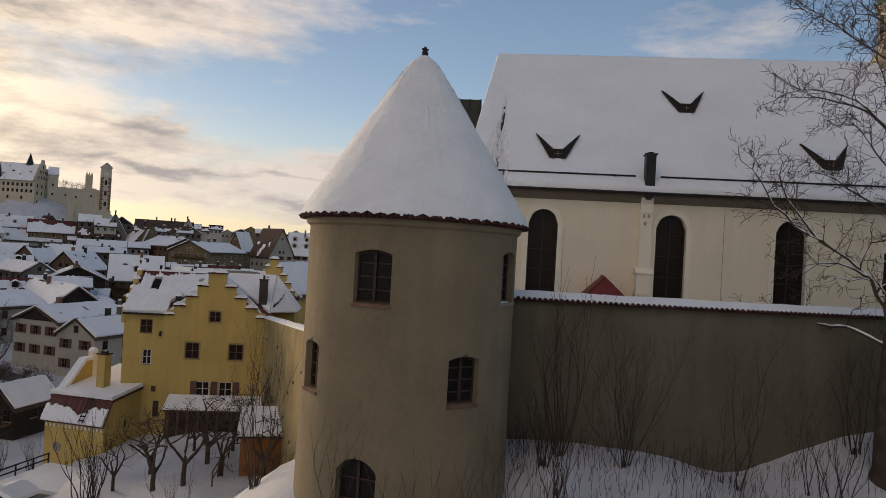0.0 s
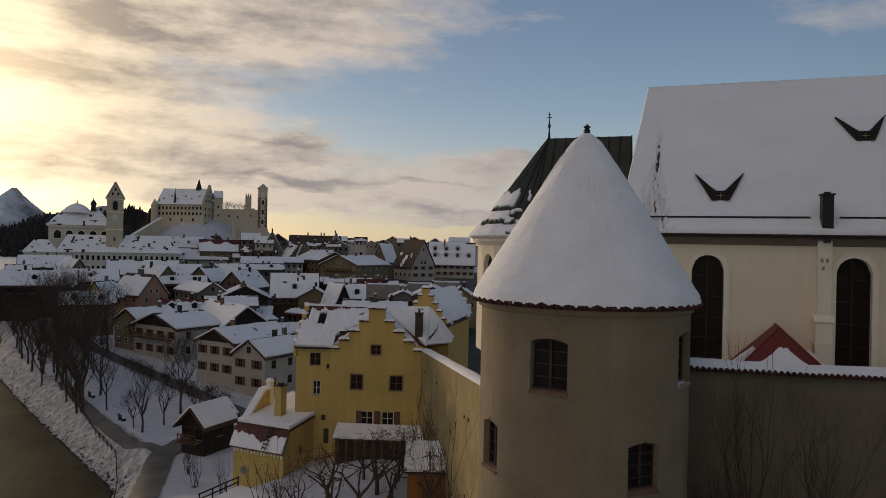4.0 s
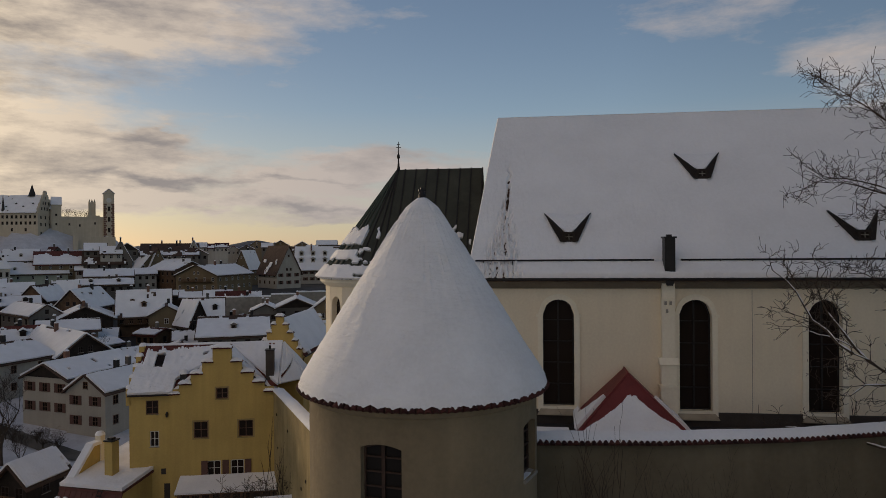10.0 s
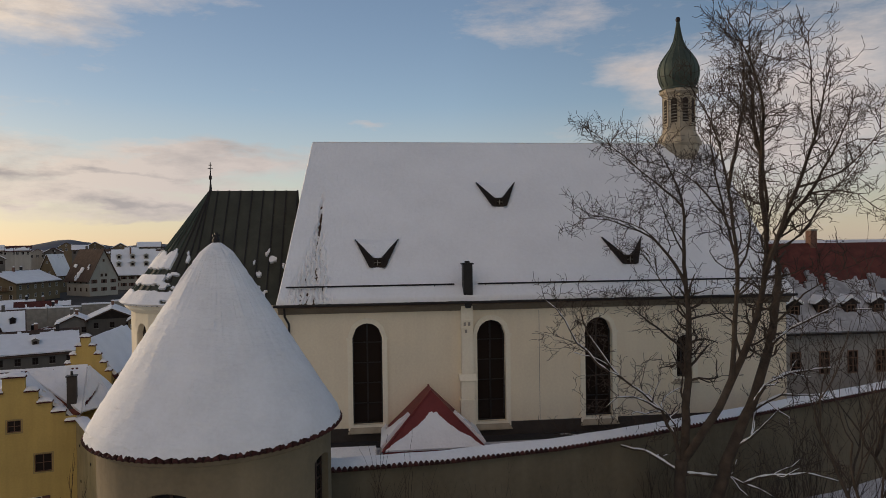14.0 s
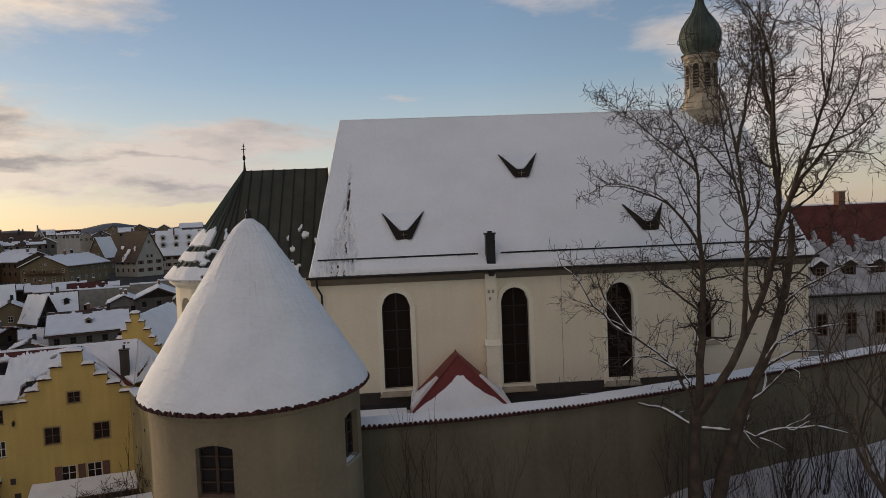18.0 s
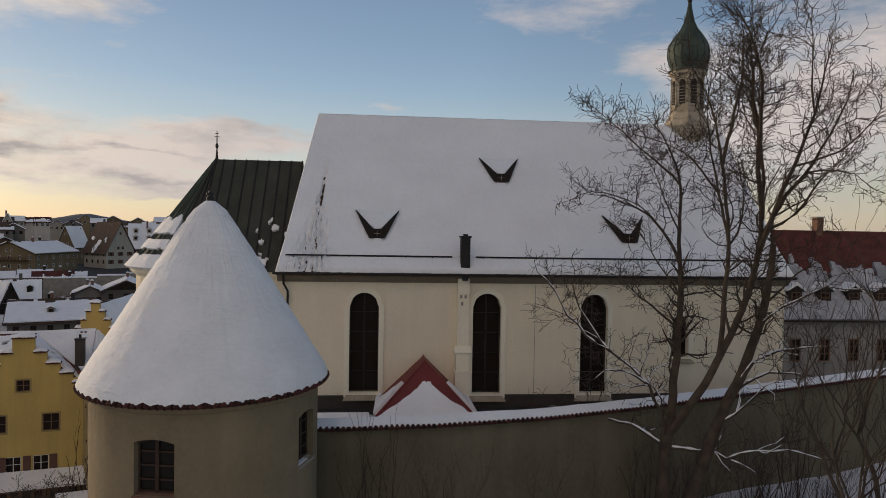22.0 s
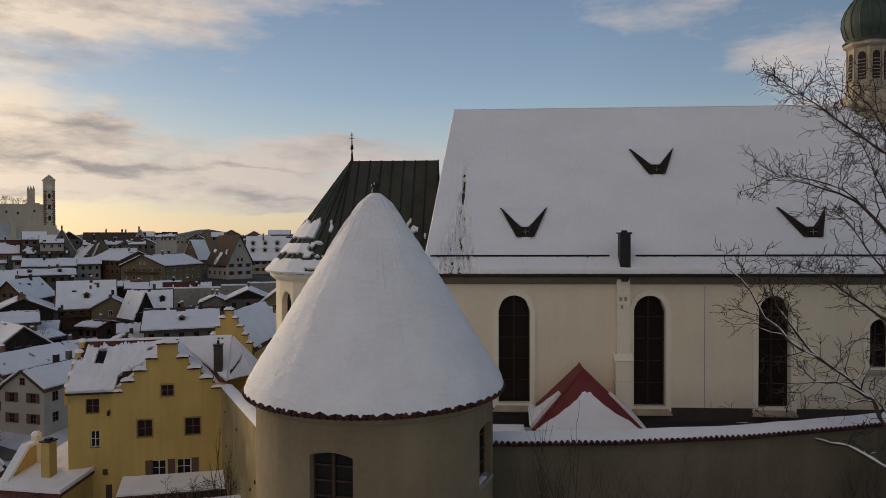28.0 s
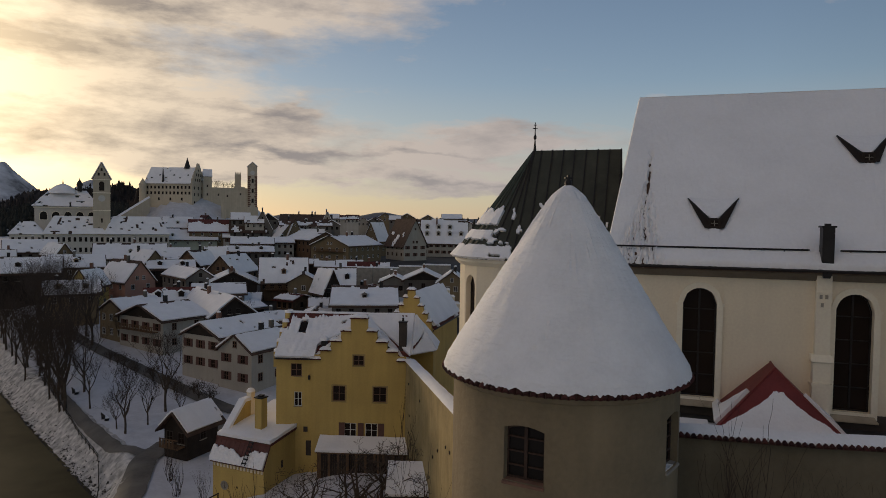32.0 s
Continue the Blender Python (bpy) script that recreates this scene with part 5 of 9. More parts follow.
def build_yellow_house():
    m = frame_of((-0.56, 56.3, -0.12), (0.985, -0.17))
    h = thing("stepped_gable_house", m, "tall yellow house with a snow-capped stepped gable", "house")
    mid = -0.4
    tiers = [(4.05, 3.85), (3.3, 4.62), (2.42, 5.42), (1.52, 6.32), (0.72, 7.42)]
    wins = [(-0.87, 0.05, 3.38, 4.26, 0), (-2.62, -1.52, 0.30, 1.62, 0), (0.85, 2.0, 0.28, 1.60, 0), (-1.62, -0.55, -2.76, -1.55, 0), (0.2, 1.27, -2.76, -1.55, 0)]
    us = steps(-4.45, 3.65, 0.9) + [mid + s * t[0] for t in tiers for s in (-1, 1)]
    zs = steps(-8.5, 7.42, 1.0) + [t[1] for t in tiers]
    g = pierced(Geo(), lambda u, z, d: (u, d, z), us, zs, wins, 0.22, lambda u, z: stepped(u, z, mid, tiers))
    part("front_wall", g, YELLOW, h, "warm yellow plaster")
    body = Geo().box(-4.44, 0.45, -8.5, 3.64, 0.5, 3.9)
    prev = -8.5
    for half, top in tiers:
        body.box(mid - half, 0.42, prev, mid + half, 0.46, top).box(mid - half, 0.004, prev, mid - half + 0.04, 0.44, top).box(mid + half - 0.04, 0.004, prev, mid + half, 0.44, top)
        prev = top
    body.box(3.55, 0.01, -8.5, 3.65, 8.2, 3.9)
    part("gable_back", body, YELLOW, h)
    prev = 4.05
    for i, (half, top) in enumerate(tiers):
        nxt = tiers[i + 1][0] if i + 1 < len(tiers) else 0.0
        if nxt:
            capped_step(h, mid - half, mid - nxt, top, 0.0, 0.44, i)
            capped_step(h, mid + nxt, mid + half, top, 0.0, 0.44, i + 7)
        else:
            capped_step(h, mid - half, mid + half, top, 0.0, 0.44, 3)
    for o in wins:
        w, hh = o[1] - o[0], o[3] - o[2]
        low = o[3] < 0
        set_window(h, Matrix.Translation(((o[0] + o[1]) / 2, 0.13, o[2])), w, hh, FRAME_WHITE if low else FRAME_BROWN, 2)
        if not low:
            part("surround", frame_ring((o[0] - 0.1, o[1] + 0.1, o[2] - 0.1, o[3] + 0.1, 0), 0.08, -0.012, 0.01), YELLOW_OLD, h, "thin painted window surround")
    for x in (-2.05, -0.42, 1.33):
        part("shutter", Geo().box(x, -0.06, -2.78, x + 0.5 if x != -0.42 else x + 0.5, -0.012, -1.53), SHUTTER, h, "brown slatted wooden shutter")
    # lower wing to the side
    lw = [(-6.35, -5.38, 2.25, 3.36, 0), (-6.05, -5.35, -0.35, 0.92, 0)]
    g = pierced(Geo(), lambda u, z, d: (u, 0.35 + d, z), steps(-7.6, -4.4, 0.8), steps(-10.5, 3.85, 1.2), lw, 0.2)
    g.box(-7.6, 0.37, -10.5, -7.55, 8.2, 3.85)
    part("side_wing_wall", g, YELLOW, h)
    set_window(h, Matrix.Translation((-5.865, 0.47, 2.25)), 0.97, 1.11, FRAME_BROWN, 2)
    set_window(h, Matrix.Translation((-5.7, 0.47, -0.35)), 0.7, 1.27, FRAME_WHITE, 2)
    part("wall_lamp", Geo().box(-4.75, 0.1, 2.35, -4.66, 0.35, 2.42).lathe([(0.0, 2.0), (0.09, 2.05), (0.11, 2.3), (0.03, 2.4)], 8, -4.7, 0.15), METAL_DARK, h, "small iron wall lantern")
    # main roof behind the gable, ridge along the front
    ZE, ZR, YR = 3.9, 7.15, 4.3
    rf = Geo().prism([(-0.05, ZE), (YR, ZR), (YR, ZR - 0.15), (-0.05, ZE - 0.15)], -7.65, -4.47, axis="x").prism([(0.47, ZE + 0.388), (YR, ZR), (YR, ZR - 0.15), (0.47, ZE + 0.238)], -4.47, 3.9, axis="x").prism([(YR, ZR), (8.6, ZE), (8.6, ZE - 0.15), (YR, ZR - 0.15)], -7.65, 3.9, axis="x")
    rf.add([(3.9, 0.45, ZE + 0.37), (3.9, YR, ZR), (3.9, 8.6, ZE), (5.86, 3.5, 4.1), (5.86, 7.6, 4.1)], [(0, 3, 1), (1, 3, 4), (1, 4, 2)])
    part("roof", rf, RED_TILE, h, "red roof tiles showing at the ridge")
    cg = Geo()
    for sg in (-1, 1):                                            # roof of the cross gable
        cg.add([(mid, 0.42, 7.0), (mid, 4.4, 7.0), (mid + sg * 4.0, 4.4, 3.75), (mid + sg * 4.0, 0.42, 3.75)], [(0, 1, 2, 3)])
    part("gable_roof", cg, RED_TILE, h)

    def keep_left(s, t):
        n = lumps(s * 9, t * 5, 1.0, 2.0) + 0.5 * lumps(s * 24, t * 12, 1.0, 4.0)
        if t > 0.87 + 0.10 * n:
            return False
        if 0.40 < s < 0.62 and 0.50 < t < 0.80:
            return False
        return not (s < 0.14 and t > 0.60 + 0.3 * n)
    slope_snow(h, (-7.6, -0.05, ZE), (-4.2, -0.05, ZE), (-4.2, YR, ZR), (-7.6, YR, ZR), keep_left, 34, 30, 0.3, "ragged snow with bare tiles above", 1.0)
    slope_snow(h, (-4.2, 1.0, 4.75), (mid - 0.3, 3.2, 6.5), (mid - 0.3, YR, ZR), (-4.2, YR, ZR), lambda s, t: t < 0.84 + 0.1 * lumps(s * 14, 3, 1.0) and (s - 0.55) ** 2 * 9 + (t - 0.5) ** 2 * 7 > 0.06, 40, 24, 0.28, "", 3.0)
    slope_snow(h, (mid - 4.0, 0.42, 3.75), (mid - 4.0, 4.4, 3.75), (mid, 4.4, 7.0), (mid, 0.42, 7.0), lambda s, t: True, 16, 16, 0.25, "", 5.0)
    slope_snow(h, (mid + 4.0, 0.42, 3.75), (mid + 4.0, 4.4, 3.75), (mid, 4.4, 7.0), (mid, 0.42, 7.0), lambda s, t: (s - 0.3) ** 2 * 8 + (t - 0.62) ** 2 * 30 > 0.05, 26, 26, 0.25, "", 6.0)
    slope_snow(h, (mid + 0.2, 3.9, 6.85), (3.92, 0.35, 4.2), (3.92, YR, ZR), (mid + 0.2, YR, ZR), lambda s, t: t < 0.93 + 0.06 * lumps(s * 14, 3, 1.0), 40, 20, 0.28, "", 3.3)
    slope_snow(h, (3.9, 0.45, ZE + 0.37), (5.86, 3.5, 4.1), (3.9, YR, ZR), (3.9, YR, ZR), lambda s, t: abs(t - 0.12 - 0.5 * s) > 0.05 * (1.2 - s) or s < 0.05 or s > 0.85, 30, 26, 0.25, "", 7.0)
    slope_snow(h, (5.86, 3.5, 4.1), (5.86, 7.6, 4.1), (3.9, YR, ZR), (3.9, YR, ZR), lambda s, t: True, 16, 12, 0.25, "", 8.0)
    slope_snow(h, (-7.6, 8.6, ZE), (3.9, 8.6, ZE), (3.9, YR, ZR), (-7.6, YR, ZR), lambda s, t: True, 20, 8, 0.25, "", 9.0)
    part("gutter", Geo().tube([(-7.6, -0.12, ZE - 0.05), (-4.2, -0.12, ZE - 0.05)], [0.07, 0.07], 6), METAL_DARK, h)
    part("side_bay", Geo().box(3.65, 3.7, -6.0, 5.7, 7.4, 4.0), YELLOW, h)
    sk = part("skylight", Geo().box(-0.42, -0.06, 0, 0.42, 0.1, 1.15), METAL_DARK, h, "open roof skylight with a dark frame", at=Matrix.Translation((-5.9, 2.35, 5.75)) @ Matrix.Rotation(radians(-52), 4, "X"))
    part("pane", Geo().box(-0.34, -0.085, 0.1, 0.34, -0.065, 1.05), GLASS, sk)
    # stepped parapet at the far end of the wing
    for k in range(5):
        z = 4.3 + k * 0.72
        p = part("parapet_step", Geo().box(-7.85, 0.35 + k * 0.85, 3.0, -7.45, 1.2 + k * 0.85, z), YELLOW, h, "pale stepped parapet block")
        part("snow", Geo().lathe([(0.0, 0.30), (0.18, 0.26), (0.30, 0.14), (0.33, 0.0)], 10), SNOW, p, smooth=True, at=Matrix.Translation((-7.65, 0.78 + k * 0.85, z)))
    # tall dark chimney and a short one
    ck = part("chimney", Geo().box(2.9, 0.85, 3.5, 3.55, 1.5, 7.0), DARK_STONE, h, "tall dark brick chimney")
    part("cap", Geo().box(2.84, 0.79, 7.0, 3.61, 1.56, 7.08), METAL_DARK, ck)
    part("cowl", Geo().tube([(3.22, 1.17, 7.05), (3.22, 1.17, 7.4)], [0.1, 0.09], 8), METAL_DARK, ck)
    ck = part("chimney", Geo().box(-3.75, 0.5, 4.2, -3.3, 0.95, 5.35), METAL_DARK, h, "small dark chimney with a snow cap")
    part("snow", Geo().lathe([(0.0, 0.42), (0.25, 0.36), (0.36, 0.15), (0.36, 0.0)], 10), SNOW, ck, smooth=True, at=Matrix.Translation((-3.52, 0.72, 5.35)))
    # lean-to roof over the terrace
    aw = part("lean_to", Geo().prism([(0.0, -2.8), (-1.9, -3.5), (-1.9, -3.6), (0.0, -2.92)], -3.6, 4.1, axis="x"), WOOD, h, "wooden lean-to roof over the terrace")
    slope_snow(aw, (-3.65, -1.95, -3.5), (4.15, -1.95, -3.5), (4.15, 0.0, -2.8), (-3.65, 0.0, -2.8), lambda s, t: True, 30, 8, 0.18, "", 2.0)
    for x in (-3.4, -0.9, 1.6, 3.9):
        part("post", Geo().box(x - 0.07, -1.85, -6.6, x + 0.07, -1.71, -3.58), WOOD, aw)
    # mostly dark boards: the shade under the lean-to is put into their colour
    for k in range(38):
        part("board", Geo().box(-3.35 + k * 0.19, -1.76, -6.4, -3.17 + k * 0.19, -1.72 - 0.01 * (k % 2), -3.62), WOOD_DARK if k % 4 else WOOD, aw)
    part("dark_window", Geo().box(1.2, -1.79, -5.2, 2.3, -1.765, -4.3), GLASS, aw)
    part("terrace", Geo().box(-3.8, -2.2, -9.5, 4.3, 0.0, -5.9), STONE, h)
    part("dark_doorway", Geo().box(0.4, -0.03, -6.7, 1.9, 0.0, -4.5), WOOD_DARK, h, "dark wooden terrace door")
    part("small_window", Geo().box(-5.2, 0.30, -2.55, -4.85, 0.36, -2.1), FRAME_DARK, h)
    part("small_window", Geo().box(-4.98, 0.30, -4.6, -4.2, 0.36, -3.3), FRAME_DARK, h)
    part("archway", arch_panel(Geo(), (-5.3, -3.9, -9.5, -6.3, 0.6), -0.02, 0.02), WOOD_DARK, h, "dark archway at the foot", at=Matrix.Translation((0, 0.34, 0)))


build_yellow_house()


def build_second_gable():
    m = frame_of((4.3, 68.4, 0.5), (0.93, -0.36))
    h = thing("second_gable_house", m, "narrow yellow house with a smaller stepped gable", "house")
    tiers = [(2.2, 4.75), (1.75, 5.55), (1.3, 6.35), (0.82, 7.15), (0.38, 7.95)]
    prev = -9.0
    for i, (half, top) in enumerate(tiers):
        part("gable_tier", Geo().box(-half, 0.0, prev, half, 0.4, top), YELLOW, h)
        nxt = tiers[i + 1][0] if i + 1 < len(tiers) else 0.0
        for a, b in ([(-half, -nxt), (nxt, half)] if nxt else [(-half, half)]):
            capped_step(h, a, b, top, 0.0, 0.4, i + a)
        prev = top
    part("wall", Geo().box(-2.15, 0.4, -9, 2.15, 12.0, 4.1), YELLOW, h, "plain yellow side wall")
    part("roof", Geo().prism([(-2.45, 4.0), (0.0, 7.5), (2.45, 4.0), (2.45, 3.85), (0.0, 7.3), (-2.45, 3.85)], 0.4, 12.2), RED_TILE, h)
    for sg in (-1, 1):
        slope_snow(h, (sg * 2.5, 0.4, 4.0), (sg * 2.5, 12.2, 4.0), (0, 12.2, 7.5), (0, 0.4, 7.5), lambda s, t: t > 0.05 + 0.05 * lumps(s * 12, 1, 1.0), 24, 14, 0.28, "even snow over the steep roof", 4.0)
    part("gutter", Geo().tube([(2.52, 0.4, 3.92), (2.52, 12.2, 3.92)], [0.07, 0.07], 6), METAL_DARK, h)
    part("downpipe", Geo().tube([(2.4, 0.3, 3.9), (2.24, 0.25, 3.4), (2.24, 0.25, -8)], [0.05] * 3, 6), METAL_DARK, h)
    dish = Geo().lathe([(0.0, 0.0), (0.22, 0.03), (0.36, 0.10), (0.40, 0.16)], 20)
    part("satellite_dish", dish, FRAME_WHITE, h, "round white satellite dish", smooth=True, at=Matrix.Translation((0.75, -0.3, 4.6)) @ Matrix.Rotation(radians(75), 4, "X"))
    part("dish_arm", Geo().tube([(0.75, 0.0, 4.5), (0.75, -0.3, 4.6)], [0.03, 0.03], 5), METAL_DARK, h)
    for k in range(3):
        c = part("rear_step", Geo().box(1.85 - k * 0.6, 12.0, 3.6, 2.3 - k * 0.6, 12.45, 5.2 + k * 0.8), CREAM, h, "pale parapet post")
        part("snow", Geo().lathe([(0.0, 0.3), (0.2, 0.26), (0.32, 0.1), (0.32, 0.0)], 10), SNOW, c, smooth=True, at=Matrix.Translation((2.07 - k * 0.6, 12.22, 5.2 + k * 0.8)))


build_second_gable()


# ---- weathered link wall between the house and the tower ----
def build_link_wall():
    a, b = Vector((3.0, 55.7, 0)), Vector((5.0, 24.2, 0))
    d = (b - a).normalized()
    m = frame_of((a.x, a.y, 0), (d.x, d.y))
    L = (b - a).length
    w = thing("link_wall", m, "weathered ochre town wall with a snowy coping", "wall", kind="structure")
    g = Geo()
    n, zs = 40, 14
    top = lambda u: 3.75 + 2.2 * (u / L)
    for i in range(n + 1):
        u = L * i / n
        for j in range(zs + 1):
            z = -9 + (top(u) + 9) * j / zs
            g.v.append((u, -0.04 * lumps(u, z, 0.9, 2.0), z))
        g.v.append((u, 0.8, top(u)))
        g.v.append((u, 0.8, -9))
    k = zs + 3
    g.f = [(i * k + j, (i + 1) * k + j, (i + 1) * k + (j + 1) % k, i * k + (j + 1) % k) for i in range(n) for j in range(k)]
    part("wall", g, YELLOW_OLD, w, "patched ochre plaster with small holes")
    s = Geo()
    prof = [(-0.06, 0.0), (-0.06, 0.08), (0.05, 0.16), (0.4, 0.24), (0.78, 0.14), (0.84, 0.0)]
    kk = len(prof)
    for i in range(n + 1):
        u = L * i / n
        s.v += [(u, y, top(u) + z + (0.05 * lumps(u, y, 0.8) if z else 0)) for y, z in prof]
    s.f = [(i * kk + j, (i + 1) * kk + j, (i + 1) * kk + (j + 1) % kk, i * kk + (j + 1) % kk) for i in range(n) for j in range(kk)]
    part("snow", s, SNOW, w, smooth=True)
    random.seed(5)
    for i in range(16):
        u, z = random.uniform(2, 24), random.uniform(-3, 3)
        part("put_log_hole", Geo().box(u, -0.05, z, u + 0.16, 0.0, z + 0.16), WOOD_DARK, w)


build_link_wall()


# ---- gatehouse with the mansard roof ----
def build_gatehouse():
    C, d = (-8.45, 54.1), (0.86, -0.51)
    m = frame_of((C[0], C[1], 0), d)
    h = thing("gatehouse", m, "yellow gatehouse with a metal mansard roof and a chimney", "house")
    W, D, ZL, ZM, ZT, ZB = 5.3, 8.2, -4.6, -2.75, -1.75, -11.5
    wall = Geo().box(-W, 0.0, ZB, 0.0, D, ZL)
    for x in (-0.04, -W):
        part("gable_cheek", Geo().prism([(0.0, ZL), (0.75, ZM - 0.1), (D, ZT - 0.1), (D, ZL)], x, x + 0.04, axis="x"), YELLOW, h)
    part("wall", wall, YELLOW, h, "yellow plaster with a dentil frieze")
    part("cornice", Geo().box(-W - 0.06, -0.12, ZL - 0.12, 0.06, 0.0, ZL), YELLOW, h)
    for k in range(15):
        part("dentil", Geo().box(-W + 0.15 + k * 0.35, -0.10, ZL - 0.45, -W + 0.32 + k * 0.35, 0.0, ZL - 0.2), CREAM, h)
    part("string_course", Geo().box(-W, -0.05, ZL - 0.56, 0.0, 0.0, ZL - 0.48), YELLOW, h)
    ro = part("round_vent", Geo().lathe([(0.0, 0.0), (0.36, 0.0), (0.40, 0.05), (0.28, 0.07), (0.26, 0.02), (0.0, 0.02)], 20), STONE, h, "round stone rosette vent", at=Matrix.Translation((-W + 1.25, -0.005, -6.6)) @ Matrix.Rotation(radians(90), 4, "X"))
    for k in range(6):
        part("spoke", Geo().box(-0.02, 0.0, 0.02, 0.02, 0.27, 0.06), STONE, ro, at=Matrix.Rotation(radians(60 * k), 4, "Z"))
    part("eye_vent", Geo().box(-W + 2.5, -0.03, -6.65, -W + 2.62, 0.0, -6.5), WOOD_DARK, h)
    low = part("mansard", Geo().prism([(-0.25, ZL - 0.02), (0.7, ZM), (0.75, ZM - 0.1), (-0.2, ZL - 0.12)], -W - 0.12, 0.12, axis="x"), METAL_RED, h, "red-brown sheet-metal mansard slope")
    for k in range(12):
        x = -W - 0.05 + k * (W + 0.1) / 11
        part("seam", Geo().tube([(x, -0.25, ZL), (x, 0.7, ZM + 0.02)], [0.025, 0.025], 4), METAL_RED, low)
    slope_snow(low, (-W - 0.1, -0.27, ZL), (0.1, -0.27, ZL), (0.1, 0.7, ZM), (-W - 0.1, 0.7, ZM), lambda s, t: t < 0.60 + 0.12 * lumps(s * 14, 0.5, 1.0) - 0.28 * smooth01((s - .25) / .3) * (1 - smooth01((s - .55) / .2)), 120, 44, 0.2, "snow sliding off the mansard", 2.0)
    lad = part("roof_ladder", Geo().tube([(-1.85, -0.58, ZL + 0.2), (-1.75, 0.40, ZM + 0.1)], [0.03, 0.03], 4).tube([(-1.5, -0.58, ZL + 0.2), (-1.4, 0.40, ZM + 0.1)], [0.03, 0.03], 4), METAL_DARK, low, "small dark roof ladder")
    for k in range(6):
        t = (k + .5) / 6
        part("rung", Geo().box(-1.85 + 0.1 * t, -0.62 + 0.98 * t, ZL + 0.2 + 1.75 * t, -1.4 + 0.1 * t, -0.54 + 0.98 * t, ZL + 0.28 + 1.75 * t), METAL_DARK, lad)
    up = part("upper_roof", Geo().prism([(0.55, ZM - 0.05), (D + 0.1, ZT), (D + 0.1, ZT - 0.15), (0.55, ZM - 0.2)], -W - 0.15, 0.15, axis="x"), METAL_RED, h)
    slope_snow(up, (-W - 0.1, 0.6, ZM), (0.12, 0.6, ZM), (0.12, D, ZT), (-W - 0.1, D, ZT), lambda s, t: True, 24, 24, 0.28, "thick snow on the upper roof", 3.0)
    ch = part("chimney", Geo().box(-2.75, 2.2, ZM, -2.05, 2.95, 0.35), YELLOW, h, "yellow plastered chimney with a dark cap")
    part("cap", Geo().box(-2.82, 2.12, 0.35, -1.98, 3.02, 0.45).box(-2.6, 2.35, 0.45, -2.2, 2.8, 0.6), METAL_DARK, ch)
    pg = part("parapet_gable", Geo().prism([(1.6, ZM), (3.6, -0.6), (4.3, -0.6), (4.3, ZM)], -W - 0.1, -W + 0.35, axis="x"), YELLOW, h, "sloping parapet gable")
    part("snow", Geo().prism([(1.45, ZM + 0.15), (3.55, -0.55), (4.4, -0.55), (4.35, -0.3), (3.45, -0.28), (1.3, ZM + 0.35)], -W - 0.22, -W + 0.46, axis="x"), SNOW, pg)
    post = part("parapet_post", Geo().box(-W - 0.1, 4.3, ZM, -W + 0.4, 4.8, 0.1), CREAM, h)
    part("snow", Geo().lathe([(0.0, 0.34), (0.25, 0.28), (0.38, 0.1), (0.38, 0.0)], 10), SNOW, post, smooth=True, at=Matrix.Translation((-W + 0.15, 4.55, 0.1)))
    # slit windows in the long side
    for y, z in ((2.2, -5.2), (3.6, -8.0), (5.4, -4.6), (6.4, -7.2), (4.6, -6.4)):
        part("slit_window", Geo().box(-0.02, y, z, 0.03, y + 0.22, z + 0.6), FRAME_DARK, h, "narrow dark slit")
    # lower snowy terrace in front with a rail
    tr = thing("terrace", frame_of((-11.8, 49.0, 0), d), "snow-covered walled terrace below the gatehouse", "terrace")
    part("wall", Geo().box(-3.0, 0.0, -13, 3.2, 4.6, -7.6), STONE, tr)
    slope_snow(tr, (-3.0, 0.0, -7.6), (3.2, 0.0, -7.6), (3.2, 4.6, -7.6), (-3.0, 4.6, -7.6), lambda s, t: True, 16, 12, 0.3, "", 1.0)
    for y in (0.1, 1.5, 3.0, 4.4):
        part("rail_post", Geo().box(-2.98, y - 0.04, -7.6, -2.90, y + 0.04, -6.5), WOOD_DARK, tr)
    for z in (-6.6, -7.0):
        part("rail", Geo().box(-3.0, 0.0, z, -2.93, 4.5, z + 0.09), WOOD_DARK, tr)
    part("stair_block", Geo().box(1.2, 3.6, -7.6, 2.6, 4.55, -6.7), STONE, tr, "pale stone stair block against the wall")
    for k in range(3):
        part("step", Geo().box(1.2 - 0.3 * (k + 1), 3.7, -7.6, 1.2 - 0.3 * k, 4.5, -6.95 - 0.22 * k), STONE, tr)
    hut = thing("garden_hut", frame_of((-12.5, 46.6, 0), d), "tiny dark board hut under a dome of snow", "hut")
    part("wall", Geo().box(-0.9, -0.7, -9.4, 0.9, 0.7, -6.9), WOOD_DARK, hut)
    part("roof", Geo().prism([(-1.15, -6.95), (0.0, -6.45), (1.15, -6.95), (1.15, -7.03), (0.0, -6.53), (-1.15, -7.03)], -0.95, 0.95), WOOD_DARK, hut)
    for sg in (-1, 1):
        slope_snow(hut, (sg * 1.2, -1.0, -6.95), (sg * 1.2, 1.0, -6.95), (0, 1.0, -6.45), (0, -1.0, -6.45), lambda s, t: True, 8, 6, 0.32, "", 3.0)


build_gatehouse()


